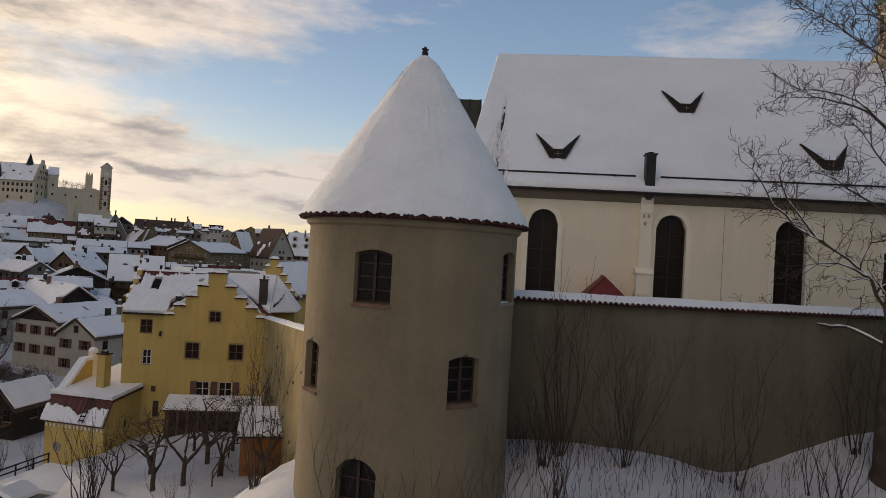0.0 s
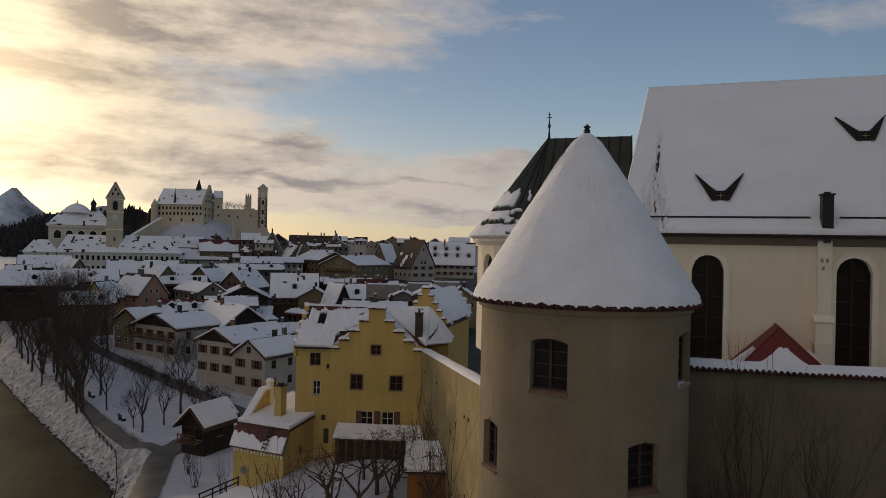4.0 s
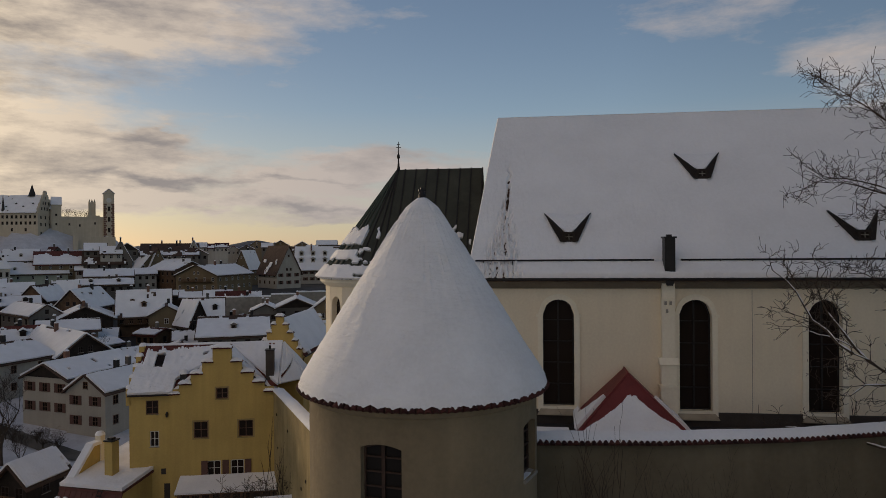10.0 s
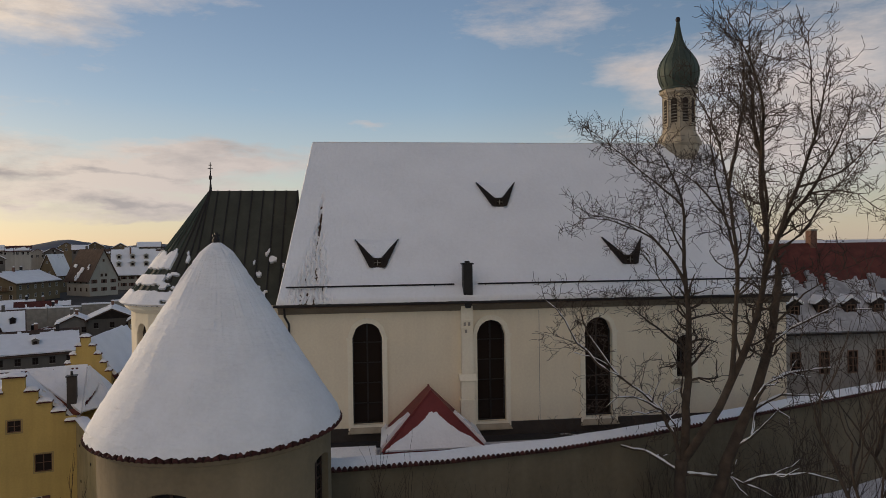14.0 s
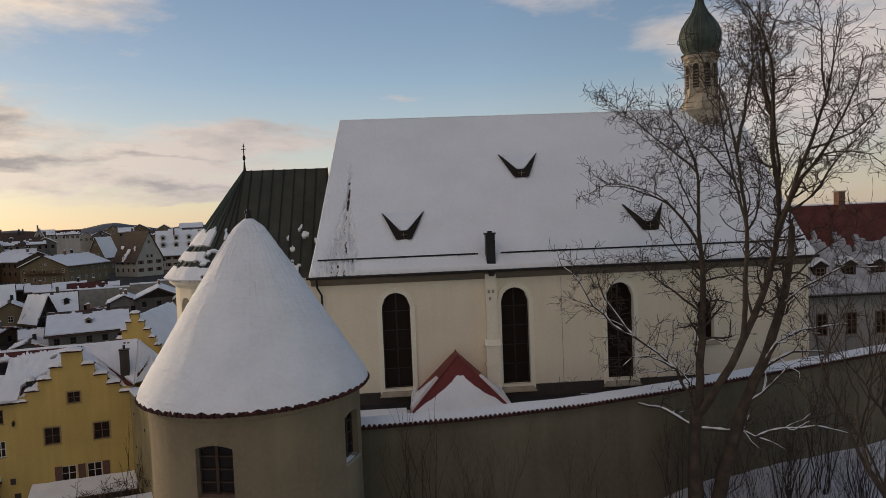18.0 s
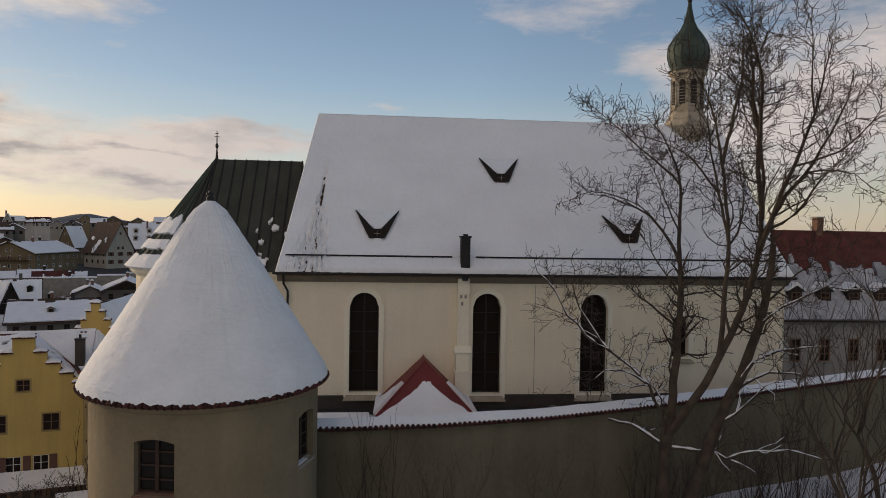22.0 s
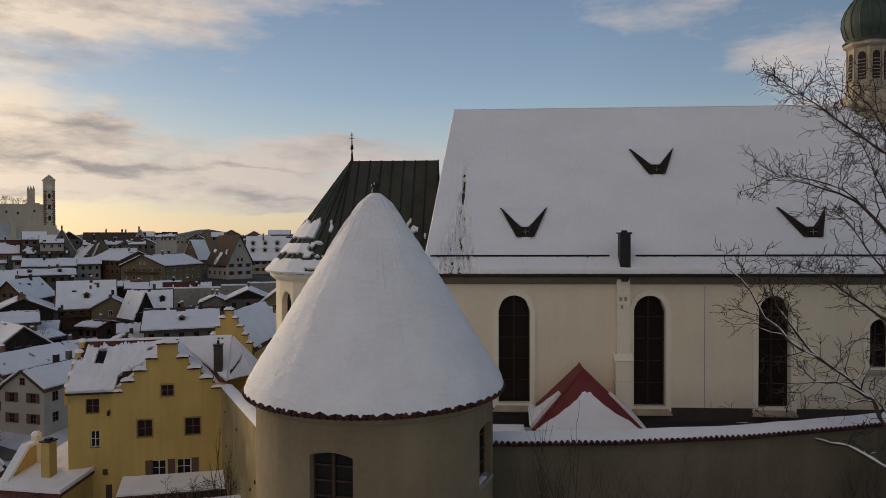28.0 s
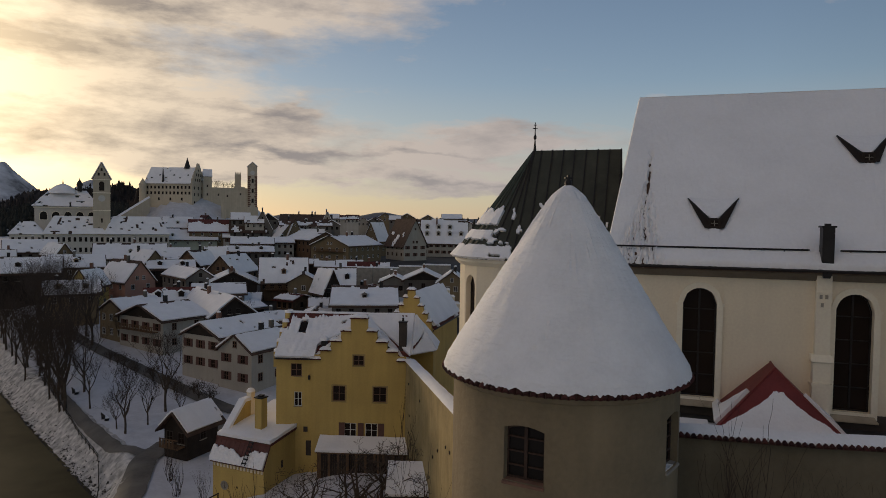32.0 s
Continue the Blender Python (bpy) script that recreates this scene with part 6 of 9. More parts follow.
# ---- garden shed and the walled bit beside the tower ----
def build_shed():
    m = frame_of((2.5, 43.4, 0.3), (0.99, -0.1))
    s = thing("garden_shed", m, "orange-brown board shed with a snowy pent roof", "shed")
    for k in range(13):
        part("board", Geo().box(-1.3 + k * 0.2, 0.0, -6.2, -1.11 + k * 0.2, 0.05, -2.95), ORANGE_WOOD, s)
    part("body", Geo().box(-1.3, 0.05, -6.2, 1.3, 2.6, -2.85), WOOD, s)
    part("roof", Geo().prism([(-0.25, -2.95), (2.8, -1.85), (2.8, -1.95), (-0.25, -3.05)], -1.55, 1.55, axis="x"), WOOD_DARK, s)
    slope_snow(s, (-1.55, -0.25, -2.95), (1.55, -0.25, -2.95), (1.55, 2.8, -1.85), (-1.55, 2.8, -1.85), lambda a, b: True, 14, 12, 0.25, "", 6.0)


build_shed()


def build_garden_wall():
    g = thing("garden_wall", pose(2.4, 20.7, -0.3, 0, 0, 62), "low rubble wall buried under lumpy snow by the tower", "wall")
    part("wall", Geo().box(-2.6, -0.35, -3.0, 1.6, 0.35, 1.2), STONE, g)
    s, nu, nv = Geo(), 26, 10
    for j in range(nv + 1):
        a = math.pi * j / nv
        for i in range(nu + 1):
            x = -2.8 + 4.6 * i / nu
            r = (0.62 + 0.22 * lumps(x, a * 2, 1.1, 3.0)) * (1 - abs(2 * i / nu - 1) ** 5 * 0.6)
            s.v.append((x, -r * math.cos(a) * 1.1, 1.1 + r * math.sin(a) * 0.75))
    s.f = [(j * (nu + 1) + i, j * (nu + 1) + i + 1, (j + 1) * (nu + 1) + i + 1, (j + 1) * (nu + 1) + i) for j in range(nv) for i in range(nu)]
    part("snow", s, SNOW, g, "rounded heaps of snow", smooth=True)


build_garden_wall()


# ---- range beside the church ----
def build_range():
    m = CHURCH_M @ Matrix.Translation((30.0, 6.0, 0))
    h = thing("monastery_range", m, "grey monastery range with a red tiled roof half under snow", "building")
    L, ZE, ZR, D = 34.0, 10.6, 16.5, 9.0
    part("wall", Geo().box(0, 0, 2.0, L, D, ZE), RANGE_WALL, h, "grey plaster wall")
    part("roof", Geo().add([(-0.4, -0.5, ZE), (L, -0.5, ZE), (L, D / 2, ZR), (1.6, D / 2, ZR), (-0.4, D + 0.5, ZE), (L, D + 0.5, ZE)], [(0, 1, 2, 3), (0, 3, 4), (4, 3, 2, 5), (0, 4, 5, 1)]), RANGE_TILE, h, "bare dark red tiles above the snow")
    slope_snow(h, (-0.4, -0.5, ZE), (L, -0.5, ZE), (L, D / 2, ZR), (1.6, D / 2, ZR), lambda s, t: lumps(s * 90, t * 4, 1.0, 8.0) < 0.62 and t < 0.55 + 0.16 * lumps(s * 40, 1.0, 1.0, 2.0) + 0.1 * lumps(s * 110, 2.0, 1.0), 130, 26, 0.25, "thin snow sliding down with a ragged upper edge", 2.0, THIN_SNOW)
    part("gutter", Geo().tube([(-0.4, -0.55, ZE), (L, -0.55, ZE)], [0.08, 0.08], 6), METAL_DARK, h)
    for k in range(12):
        x = 1.3 + k * 2.1
        set_window(h, Matrix.Translation((x, -0.02, 7.9)), 0.75, 1.5, FRAME_BROWN, 3)
        if k % 2 == 0 or k < 4:
            y = -0.5 + 0.26 * 5.0
            d = part("dormer", Geo().box(-0.45, 0.0, 0.0, 0.45, 1.4, 0.85).prism([(-0.62, 0.8), (0.0, 1.2), (0.62, 0.8)], -0.12, 1.6), WOOD_DARK, h, "small dark roof dormer", at=Matrix.Translation((x + 0.1, y - 0.55, 11.65)))
            part("pane", Geo().box(-0.3, -0.02, 0.15, 0.3, 0.0, 0.72), GLASS, d)
            part("window_frame", frame_ring((-0.32, 0.32, 0.12, 0.75, 0), 0.06, -0.04, 0.0).box(-0.02, -0.04, 0.15, 0.02, -0.01, 0.72).box(-0.3, -0.04, 0.42, 0.3, -0.01, 0.46), FRAME_BROWN, d)
            part("snow", Geo().prism([(-0.66, 0.84), (-0.6, 1.02), (0.0, 1.42), (0.6, 1.02), (0.66, 0.84), (0.0, 1.22)], -0.15, 1.7), SNOW, d)
    for x in (7.6, 16.0, 24.0):
        c = part("chimney", Geo().box(x, D / 2 - 0.3, 15.6, x + 0.5, D / 2 + 0.3, 17.4), BRICK, h)
        part("cap", Geo().box(x - 0.06, D / 2 - 0.36, 17.4, x + 0.56, D / 2 + 0.36, 17.5), STONE, c)


build_range()


# ---- town houses ----
HOUSE_COUNT = [0]


def town_house(x, y, w, d, ze, zr, rot, ori, wall, label, windows=(3, 2), chimneys=0, dormers=0, bare=0.0, balcony=0, far=0):
    HOUSE_COUNT[0] += 1
    x -= 0.0186 * y * smooth01((x / y + 0.12) / 0.12)
    k = HOUSE_COUNT[0] * 1.37
    gz = min(ground_z(x, y), ze - 2.6)
    h = thing("town_house", pose(x, y, 0, 0, 0, rot), label, "house", "town houses")
    X, Y = w / 2, d / 2
    body = Geo().box(-X, -Y, gz - 1, X, Y, ze)
    rise = zr - ze
    over = 0.7 if wall in (WOOD, WOOD_DARK) or w > 9 else 0.45
    if ori == "e":
        for sx in (-1, 1):
            body.prism([(-Y, ze), (Y, ze), (0, zr - 0.12)], sx * X - (0.12 if sx > 0 else 0), sx * X + (0.12 if sx < 0 else 0), axis="x")
    else:
        body.prism([(-X, ze), (X, ze), (0, zr - 0.12)], -Y, Y)
    part("wall", body, wall, h)
    chimneys = max(chimneys, 0 if far or w < 5 else 1)
    if not bare and not far:
        bare = (0.0, 0.10, 0.0, 0.16, 0.05)[HOUSE_COUNT[0] % 5]
    if not dormers and not far and w > 8 and ori == "e":
        dormers = (0, 1, 0, 2)[HOUSE_COUNT[0] % 4]
    rm = BROWN_TILE if bare < 0.25 or bare > 0.5 else RED_TILE
    half, run = (Y, X) if ori == "e" else (X, Y)
    drop = rise * over / half
    # the two slopes, as (across, height) and along
    def place(a, z, l):
        return (l, a, z) if ori == "e" else (a, l, z)
    rg = Geo()
    for sg in (-1, 1):
        pts = [place(sg * (half + over), ze - drop, -run - over), place(sg * (half + over), ze - drop, run + over), place(0, zr, run + over), place(0, zr, -run - over)]
        rg.add(pts + [(p[0], p[1], p[2] - 0.22) for p in pts], [(0, 1, 2, 3), (7, 6, 5, 4), (0, 4, 5, 1), (1, 5, 6, 2), (3, 2, 6, 7), (0, 3, 7, 4)])
    part("roof", rg, rm, h)
    nu, nv = (14, 8) if far else (24, 12)
    for sg in (-1, 1):
        def keep(s, t, sg=sg):
            n = lumps(s * 5 + k, t * 3 + sg, 1.0, k) + 0.6 * lumps(s * 13 + k, t * 9, 1.0, k)
            if bare >= 0.99:
                return n > 0.42 and t < 0.5
            return t < 1.02 - bare * (1.1 + 0.8 * n) and (bare > 0 or n < 0.62)
        e = 0.20
        slope_snow(h, place(sg * (half + over - e), ze - drop + e, -run - over + e), place(sg * (half + over - e), ze - drop + e, run + over - e), place(0, zr + 0.02, run + over - e), place(0, zr + 0.02, -run - over + e), keep, nu, nv, 0.26, "", k + sg)
    # windows in rows on the front, and on both flanks where they can be seen
    nx, nz = windows
    fm = FRAME_BROWN if wall is WHITE_WALL and not far else (FRAME_WHITE if wall not in (WOOD, WOOD_DARK, GREY_WALL) else FRAME_DARK)
    ww, wh = (0.95, 1.25) if not far else (1.1, 1.3)
    if nx:
        for j in range(nz):
            z = ze - 2.0 - j * 2.75
            if z < gz + 0.3:
                break
            for i in range(nx):
                px = -X + w * (i + 0.5) / nx
                shut = (-1, 1) if (not far and wall is WHITE_WALL and w / nx > 2.3) else None
                set_window(h, Matrix.Translation((px, -Y, z)), ww, wh, fm, 2, shut)
            ns = max(1, int(d / 3.2)) if not far else 0
            for i in range(ns):
                py = -Y + d * (i + 0.5) / ns
                for sg in (-1, 1):
                    set_window(h, Matrix.Translation((sg * X, py, z)) @ Matrix.Rotation(radians(90 * sg), 4, "Z"), ww, wh, fm, 2)
        if ori == "r" and rise > 2.2:
            for i in range(2 if rise > 3.2 else 1):
                set_window(h, Matrix.Translation(((i - 0.5 if rise > 3.2 else 0) * 1.6, -Y, ze + 0.25)), 0.8, 1.0, fm, 2)
            if rise > 5:
                set_window(h, Matrix.Translation((0, -Y, ze + rise * 0.55)), 0.7, 0.9, fm, 2)
    if ori == "r" and wall in (GREY_WALL, WHITE_WALL) and w > 8 and rise < 3.5:
        part("gable_boarding", Geo().prism([(-X + 0.1, ze + 0.02), (X - 0.1, ze + 0.02), (0, zr - 0.3)], -Y - 0.08, -Y - 0.01), WOOD_DARK, h, "dark boarded gable")
    for b in range(balcony):
        z = ze - 2.2 - b * 2.7
        bl = part("balcony", Geo().box(-X * 0.8, -Y - 1.1, z - 0.12, X * 0.8, -Y, z), WOOD, h, "wooden balcony with a slatted rail")
        part("rail", Geo().box(-X * 0.8, -Y - 1.1, z + 0.85, X * 0.8, -Y - 1.02, z + 0.95), WOOD, bl)
        for i in range(int(w * 0.8 / 0.45)):
            part("slat", Geo().box(-X * 0.8 + i * 0.45, -Y - 1.08, z, -X * 0.8 + i * 0.45 + 0.22, -Y - 1.04, z + 0.85), WOOD, bl)
    for c in range(chimneys):
        a, l = (-0.25 + 0.5 * ((c * 0.618 + 0.3 * k) % 1)) * half, (-0.6 + 1.2 * ((c * 0.45 + 0.21 * k) % 1)) * run
        p = place(a, zr - rise * abs(a) / half, l)
        ck = part("chimney", Geo().box(p[0] - 0.3, p[1] - 0.3, p[2] - 0.5, p[0] + 0.3, p[1] + 0.3, zr + 1.1), (BRICK, METAL_DARK, GREY_WALL)[(c + HOUSE_COUNT[0]) % 3], h)
        part("snow", Geo().lathe([(0.0, 0.3), (0.2, 0.26), (0.36, 0.1), (0.36, 0.0)], 8), SNOW, ck, smooth=True, at=Matrix.Translation((p[0], p[1], zr + 1.1)))
    for i in range(dormers):
        rows = 2 if dormers > 4 else 1
        per = math.ceil(dormers / rows)
        t = 0.32 + 0.3 * (i // per)
        l = -run + 2 * run * ((i % per) + 0.5) / per
        a = half * (1 - t)
        p = place(-a if ori == "e" else a, ze + rise * t, l)
        mm = (Matrix.Translation(p) if ori == "e" else Matrix.Translation(p) @ Matrix.Rotation(radians(90), 4, "Z")) @ Matrix.Scale(1.5 if dormers > 4 else 1.0, 4)
        dm = part("dormer", Geo().box(-0.55, -0.35, -0.2, 0.55, 1.2, 0.95).prism([(-0.75, 0.9), (0, 1.35), (0.75, 0.9)], -0.45, 1.3), wall if not far else WOOD_DARK, h, "small gabled dormer", at=mm)
        part("pane", Geo().box(-0.32, -0.38, 0.15, 0.32, -0.36, 0.82), GLASS, dm)
        part("snow", Geo().prism([(-0.8, 0.92), (-0.7, 1.14), (0, 1.62), (0.7, 1.14), (0.8, 0.92), (0, 1.38)], -0.5, 1.35), SNOW, dm)
    return h


town_house(-82.4, 170.3, 17.0, 13.6, 2.2, 5.5, 22, "e", WOOD_DARK, "long dark timber building under smooth snow", windows=(7, 1))
town_house(-100.4, 214.4, 13.3, 10.7, 4.7, 8.0, 25, "e", GREY_WALL, "grey hall with an unbroken snowy roof", windows=(5, 1))
town_house(-102.6, 203.4, 5.9, 4.7, 3.8, 5.7, 27, "e", GREY_WALL, "low grey annexe with a snowy roof", windows=(2, 1))
town_house(-86.4, 199.4, 4.8, 8.8, 4.7, 7.8, 48, "r", OCHRE_WALL, "small orange-gabled house between snowy roofs")
town_house(-75.7, 185.6, 12.6, 10.1, 2.4, 5.2, 22, "e", OCHRE_WALL, "ochre house with a dormer in its snowy roof", windows=(4, 1), dormers=1, chimneys=1)
town_house(-63.3, 161.8, 5.1, 7.6, -0.1, 3.6, -9, "r", YELLOW, "bright yellow gabled house with snow on its roof")
town_house(-61.2, 147.5, 9.8, 7.8, -0.3, 1.9, 22, "e", OCHRE_WALL, "low ochre shed with snow on a gentle roof", windows=(3, 1))
town_house(-58.1, 170.9, 7.6, 12.4, 0.2, 5.0, 47, "r", PINK_WALL, "pink gabled house with a steep snowy roof", windows=(2, 2), chimneys=2)
town_house(-71.2, 213.5, 19.4, 15.5, 3.2, 7.5, 18, "e", WHITE_WALL, "white house with a bare red ridge over snow", windows=(6, 2), chimneys=2, bare=0.12)
town_house(-62.1, 197.7, 6.7, 10.9, 2.3, 6.2, 45, "r", OCHRE_WALL, "ochre house with a row of dormers in the snow", dormers=4)
town_house(-54.1, 194.6, 11.7, 9.4, 1.5, 3.5, 15, "e", WOOD_DARK, "dark timber house with a brick chimney", windows=(4, 2), chimneys=1)
town_house(-58.3, 210.2, 9.7, 7.8, 3.2, 6.2, 15, "e", GREY_WALL, "grey house with a plain snowy roof", windows=(4, 2))
town_house(-49.4, 205.4, 7.5, 11.2, 2.1, 6.0, -17, "r", WOOD, "brown timber-gabled barn with snowy roof", windows=(2, 1))
town_house(-45.7, 211.9, 6.4, 5.1, 3.4, 6.6, 12, "e", GREY_WALL, "grey house end with plain snow roof", windows=(2, 2))
town_house(-36.8, 191.7, 8.3, 13.4, 1.1, 5.3, -17, "r", WOOD, "brown wooden gabled barn with two chimneys", chimneys=2, windows=(2, 1))
town_house(-45.2, 177.2, 7.2, 17.0, 0.6, 3.0, 34, "r", GREY_WALL, "low house with a small snowy gable", windows=(3, 1))
town_house(-43.6, 181.5, 10.7, 12.9, -1.5, 0.8, 13, "r", WOOD_DARK, "dark timber shed under a shallow snowy roof", windows=(0, 0))
town_house(-33.1, 172.1, 11.2, 13.4, -0.2, 2.6, 11, "r", WOOD_DARK, "dark wooden barn with a wide snowy roof", chimneys=1, windows=(2, 1))
town_house(-75.5, 297.2, 23.4, 18.7, 6.2, 10.4, 14, "e", GREEN_WALL, "pale green house with a chimney and snow", windows=(5, 2), chimneys=2)
town_house(-66.1, 298.9, 17.3, 13.8, 9.9, 14.8, 12, "e", OCHRE_WALL, "gabled house with a red half-bare roof", windows=(5, 2), bare=0.3, chimneys=1)
town_house(-50.4, 298.8, 14.6, 11.6, 9.9, 14.7, 9, "e", GREY_WALL, "house with a bare dark tiled roof", windows=(4, 1), bare=1.0)
town_house(-43.5, 266.8, 15.3, 12.3, 5.8, 8.0, 9, "e", WHITE_WALL, "long white house with small upper windows", windows=(7, 1))
town_house(-38.8, 231.0, 15.3, 12.2, 4.5, 6.2, 9, "e", GREY_WALL, "long low grey wing with a snowy roof", windows=(7, 1))
town_house(-55.4, 295.8, 9.4, 7.5, 7.4, 9.9, 10, "e", WHITE_WALL, "small white house among taller roofs", windows=(3, 1))
town_house(-80.5, 301.5, 11.5, 9.0, 11.4, 15.6, 12, "e", WHITE_WALL, "white house with a broad snowy roof below the castle", windows=(5, 1), chimneys=1)
town_house(-70.5, 306.0, 9.0, 11.0, 11.6, 16.6, 30, "r", GREY_WALL, "grey gabled house with a steep roof below the castle", windows=(3, 1), chimneys=1, bare=0.3)
town_house(-88.0, 300.0, 8.5, 8.0, 9.8, 13.8, 14, "e", OCHRE_WALL, "small ochre house at the foot of the castle rock", windows=(3, 1))
town_house(-44.7, 300.9, 8.5, 10.2, 10.9, 19.0, 8, "r", GREY_WALL, "steep grey gable below the castle rock", windows=(2, 3))
town_house(-37.4, 302.8, 11.8, 17.7, 7.4, 14.0, 37, "r", OCHRE_WALL, "broad gabled house with patchy snow", windows=(3, 2), bare=0.15)
town_house(-20.9, 175.4, 11.3, 9.0, 0.0, 5.4, 6, "e", WOOD, "large timber house with a dormer and snowy roof", windows=(6, 2), dormers=1, chimneys=2, balcony=1)
town_house(-14.8, 169.0, 7.5, 9.1, 0.2, 2.4, 5, "r", OCHRE_WALL, "cream gable front projecting from a timber house", windows=(1, 1))
town_house(-7.4, 161.3, 4.1, 6.7, -0.8, 3.7, 30, "r", WOOD_DARK, "black-stained timber gable with a snowy side roof", windows=(2, 2))
town_house(2.6, 146.4, 13.2, 18.0, -1.9, 1.3, -1, "e", GREY_WALL, "wide low grey house with a tall chimney", windows=(5, 1), chimneys=2)
town_house(-36.1, 281.3, 13.6, 10.8, 5.8, 7.9, 7, "e", WHITE_WALL, "long white house with a row of small windows", windows=(6, 2))
town_house(-19.7, 282.1, 14.0, 19.3, 7.2, 10.4, 36, "r", WOOD, "half-timbered house with wooden balconies", windows=(4, 3), balcony=2)
town_house(-2.1, 252.5, 16.6, 21.2, 6.2, 9.8, -34, "r", OCHRE_WALL, "big cream barn-like house with a broad snowy roof", windows=(5, 2), chimneys=2, balcony=1)
town_house(10.7, 290.3, 6.7, 10.0, 7.1, 14.5, -32, "r", OCHRE_WALL, "steep cream gable beside a snowy roof", windows=(2, 3), chimneys=1)
town_house(21.2, 264.9, 10.3, 14.2, 6.5, 16.3, 27, "r", WHITE_WALL, "tall white gabled house with a bare brown roof", windows=(3, 3), bare=1.0, chimneys=1)
town_house(40.7, 294.4, 19.8, 15.9, 6.3, 15.8, -8, "e", WHITE_WALL, "long white house with two rows of dormers", windows=(7, 2), dormers=7)
town_house(-33.2, 301.1, 7.0, 12.9, 8.1, 15.6, 31, "r", OCHRE_WALL, "cream steep gable with snow streaked roof", windows=(2, 3), bare=0.2)
town_house(-24.8, 306.8, 21.9, 17.5, 12.9, 17.7, 4, "e", GREY_WALL, "old house with a dark half-bare tiled roof", windows=(6, 1), bare=0.8, chimneys=3)
town_house(-12.7, 308.0, 7.0, 8.3, 11.6, 18.9, 2, "r", WHITE_WALL, "white gable end with a steep roof", windows=(2, 3))
town_house(-21.4, 301.1, 10.4, 8.3, 10.3, 12.5, 4, "e", GREY_WALL, "low house with a flat snowy roof", windows=(4, 1))
town_house(10.4, 168.9, 7.0, 8.5, 0.2, 1.9, -4, "r", GREY_WALL, "small low house with twin chimneys and snow", chimneys=2, windows=(2, 1))
town_house(17.9, 168.7, 9.5, 11.4, 1.0, 3.2, -6, "r", GREY_WALL, "low house with a shallow snow-laden gable", chimneys=1, windows=(3, 1))
town_house(24.0, 160.4, 7.2, 8.7, 0.9, 3.6, -9, "r", OCHRE_WALL, "ochre house with small windows and snowy roof", windows=(4, 1), chimneys=1)
town_house(-3.4, 168.4, 7.1, 5.7, -0.3, 3.7, 1, "e", WOOD_DARK, "dark timber house with patchy snow and dormers", windows=(3, 1), dormers=2, bare=0.1)
town_house(3.3, 199.7, 8.4, 6.7, 0.1, 3.2, -1, "e", WOOD_DARK, "row of dark sheds under the town wall", windows=(0, 0), bare=0.5)
town_house(7.3, 186.5, 6.1, 7.4, 0.9, 2.8, -3, "r", WOOD_DARK, "dark barn with a small snowy gable", windows=(1, 1))
town_house(-16.2, 218.3, 4.6, 3.7, 1.5, 2.6, 4, "e", WOOD_DARK, "small shed by the town wall", windows=(0, 0))
town_house(-10.0, 212.4, 5.5, 4.4, 1.1, 2.5, 2, "e", WOOD_DARK, "wooden shed with a snowy lean roof", windows=(0, 0))
town_house(-0.9, 213.9, 7.7, 6.2, 1.0, 2.6, -0, "e", WOOD_DARK, "long wooden shed with a snowy roof", windows=(0, 0))
town_house(9.6, 213.2, 3.6, 2.8, 1.1, 2.1, -3, "e", WOOD_DARK, "tiny shed roofed with snow", windows=(0, 0))
town_house(-30.8, 139.5, 9.2, 21.8, -2.9, 0.6, 32, "r", WOOD_DARK, "timber house with a flat-pitched snowy roof", chimneys=2, windows=(3, 1))
town_house(-41.4, 147.1, 9.0, 7.2, -2.0, 0.7, 15, "e", WOOD_DARK, "dark low house with a snow-dusted roof", windows=(2, 1), bare=0.3)
town_house(-32.7, 154.0, 10.6, 8.5, -0.9, 0.9, 12, "e", GREY_WALL, "low flat-roofed annexe deep in snow", windows=(3, 1))
town_house(-11.4, 374.0, 6.2, 5.0, 16.2, 18.5, 2, "e", WHITE_WALL, "distant gabled house with a snowy roof", windows=(3, 1), bare=0, far=1)
town_house(-3.7, 408.5, 11.2, 9.0, 15.8, 18.3, 0, "e", WHITE_WALL, "far town house under snow", windows=(3, 1), bare=0.5, far=1)
town_house(0.4, 351.0, 6.1, 4.9, 16.1, 18.2, -0, "e", WHITE_WALL, "far town house under snow", windows=(3, 1), bare=0.5, far=1)
town_house(6.3, 368.6, 6.5, 7.8, 14.5, 16.7, -1, "r", WHITE_WALL, "far town house under snow", windows=(3, 1), bare=0.5, far=1)
town_house(12.5, 358.7, 7.9, 9.4, 14.9, 17.1, -2, "r", GREY_WALL, "distant gabled house with a snowy roof", windows=(3, 1), bare=0.5, far=1)
town_house(19.8, 400.5, 7.6, 9.2, 17.4, 19.8, -3, "r", OCHRE_WALL, "distant gabled house with a snowy roof", windows=(3, 1), bare=1.0, far=1)
town_house(24.7, 378.2, 7.2, 5.8, 15.9, 18.1, -4, "e", GREY_WALL, "far house with dark half-bare roof", windows=(3, 1), bare=0, far=1)
town_house(35.0, 423.7, 9.1, 10.9, 17.4, 19.9, -5, "r", OCHRE_WALL, "far house with dark half-bare roof", windows=(3, 1), bare=0, far=1)
town_house(36.1, 373.9, 6.7, 5.3, 14.0, 16.2, -6, "e", OCHRE_WALL, "far town house under snow", windows=(3, 1), bare=1.0, far=1)
town_house(45.7, 401.9, 8.0, 9.7, 16.6, 19.0, -7, "r", OCHRE_WALL, "far town house under snow", windows=(3, 1), bare=0, far=1)
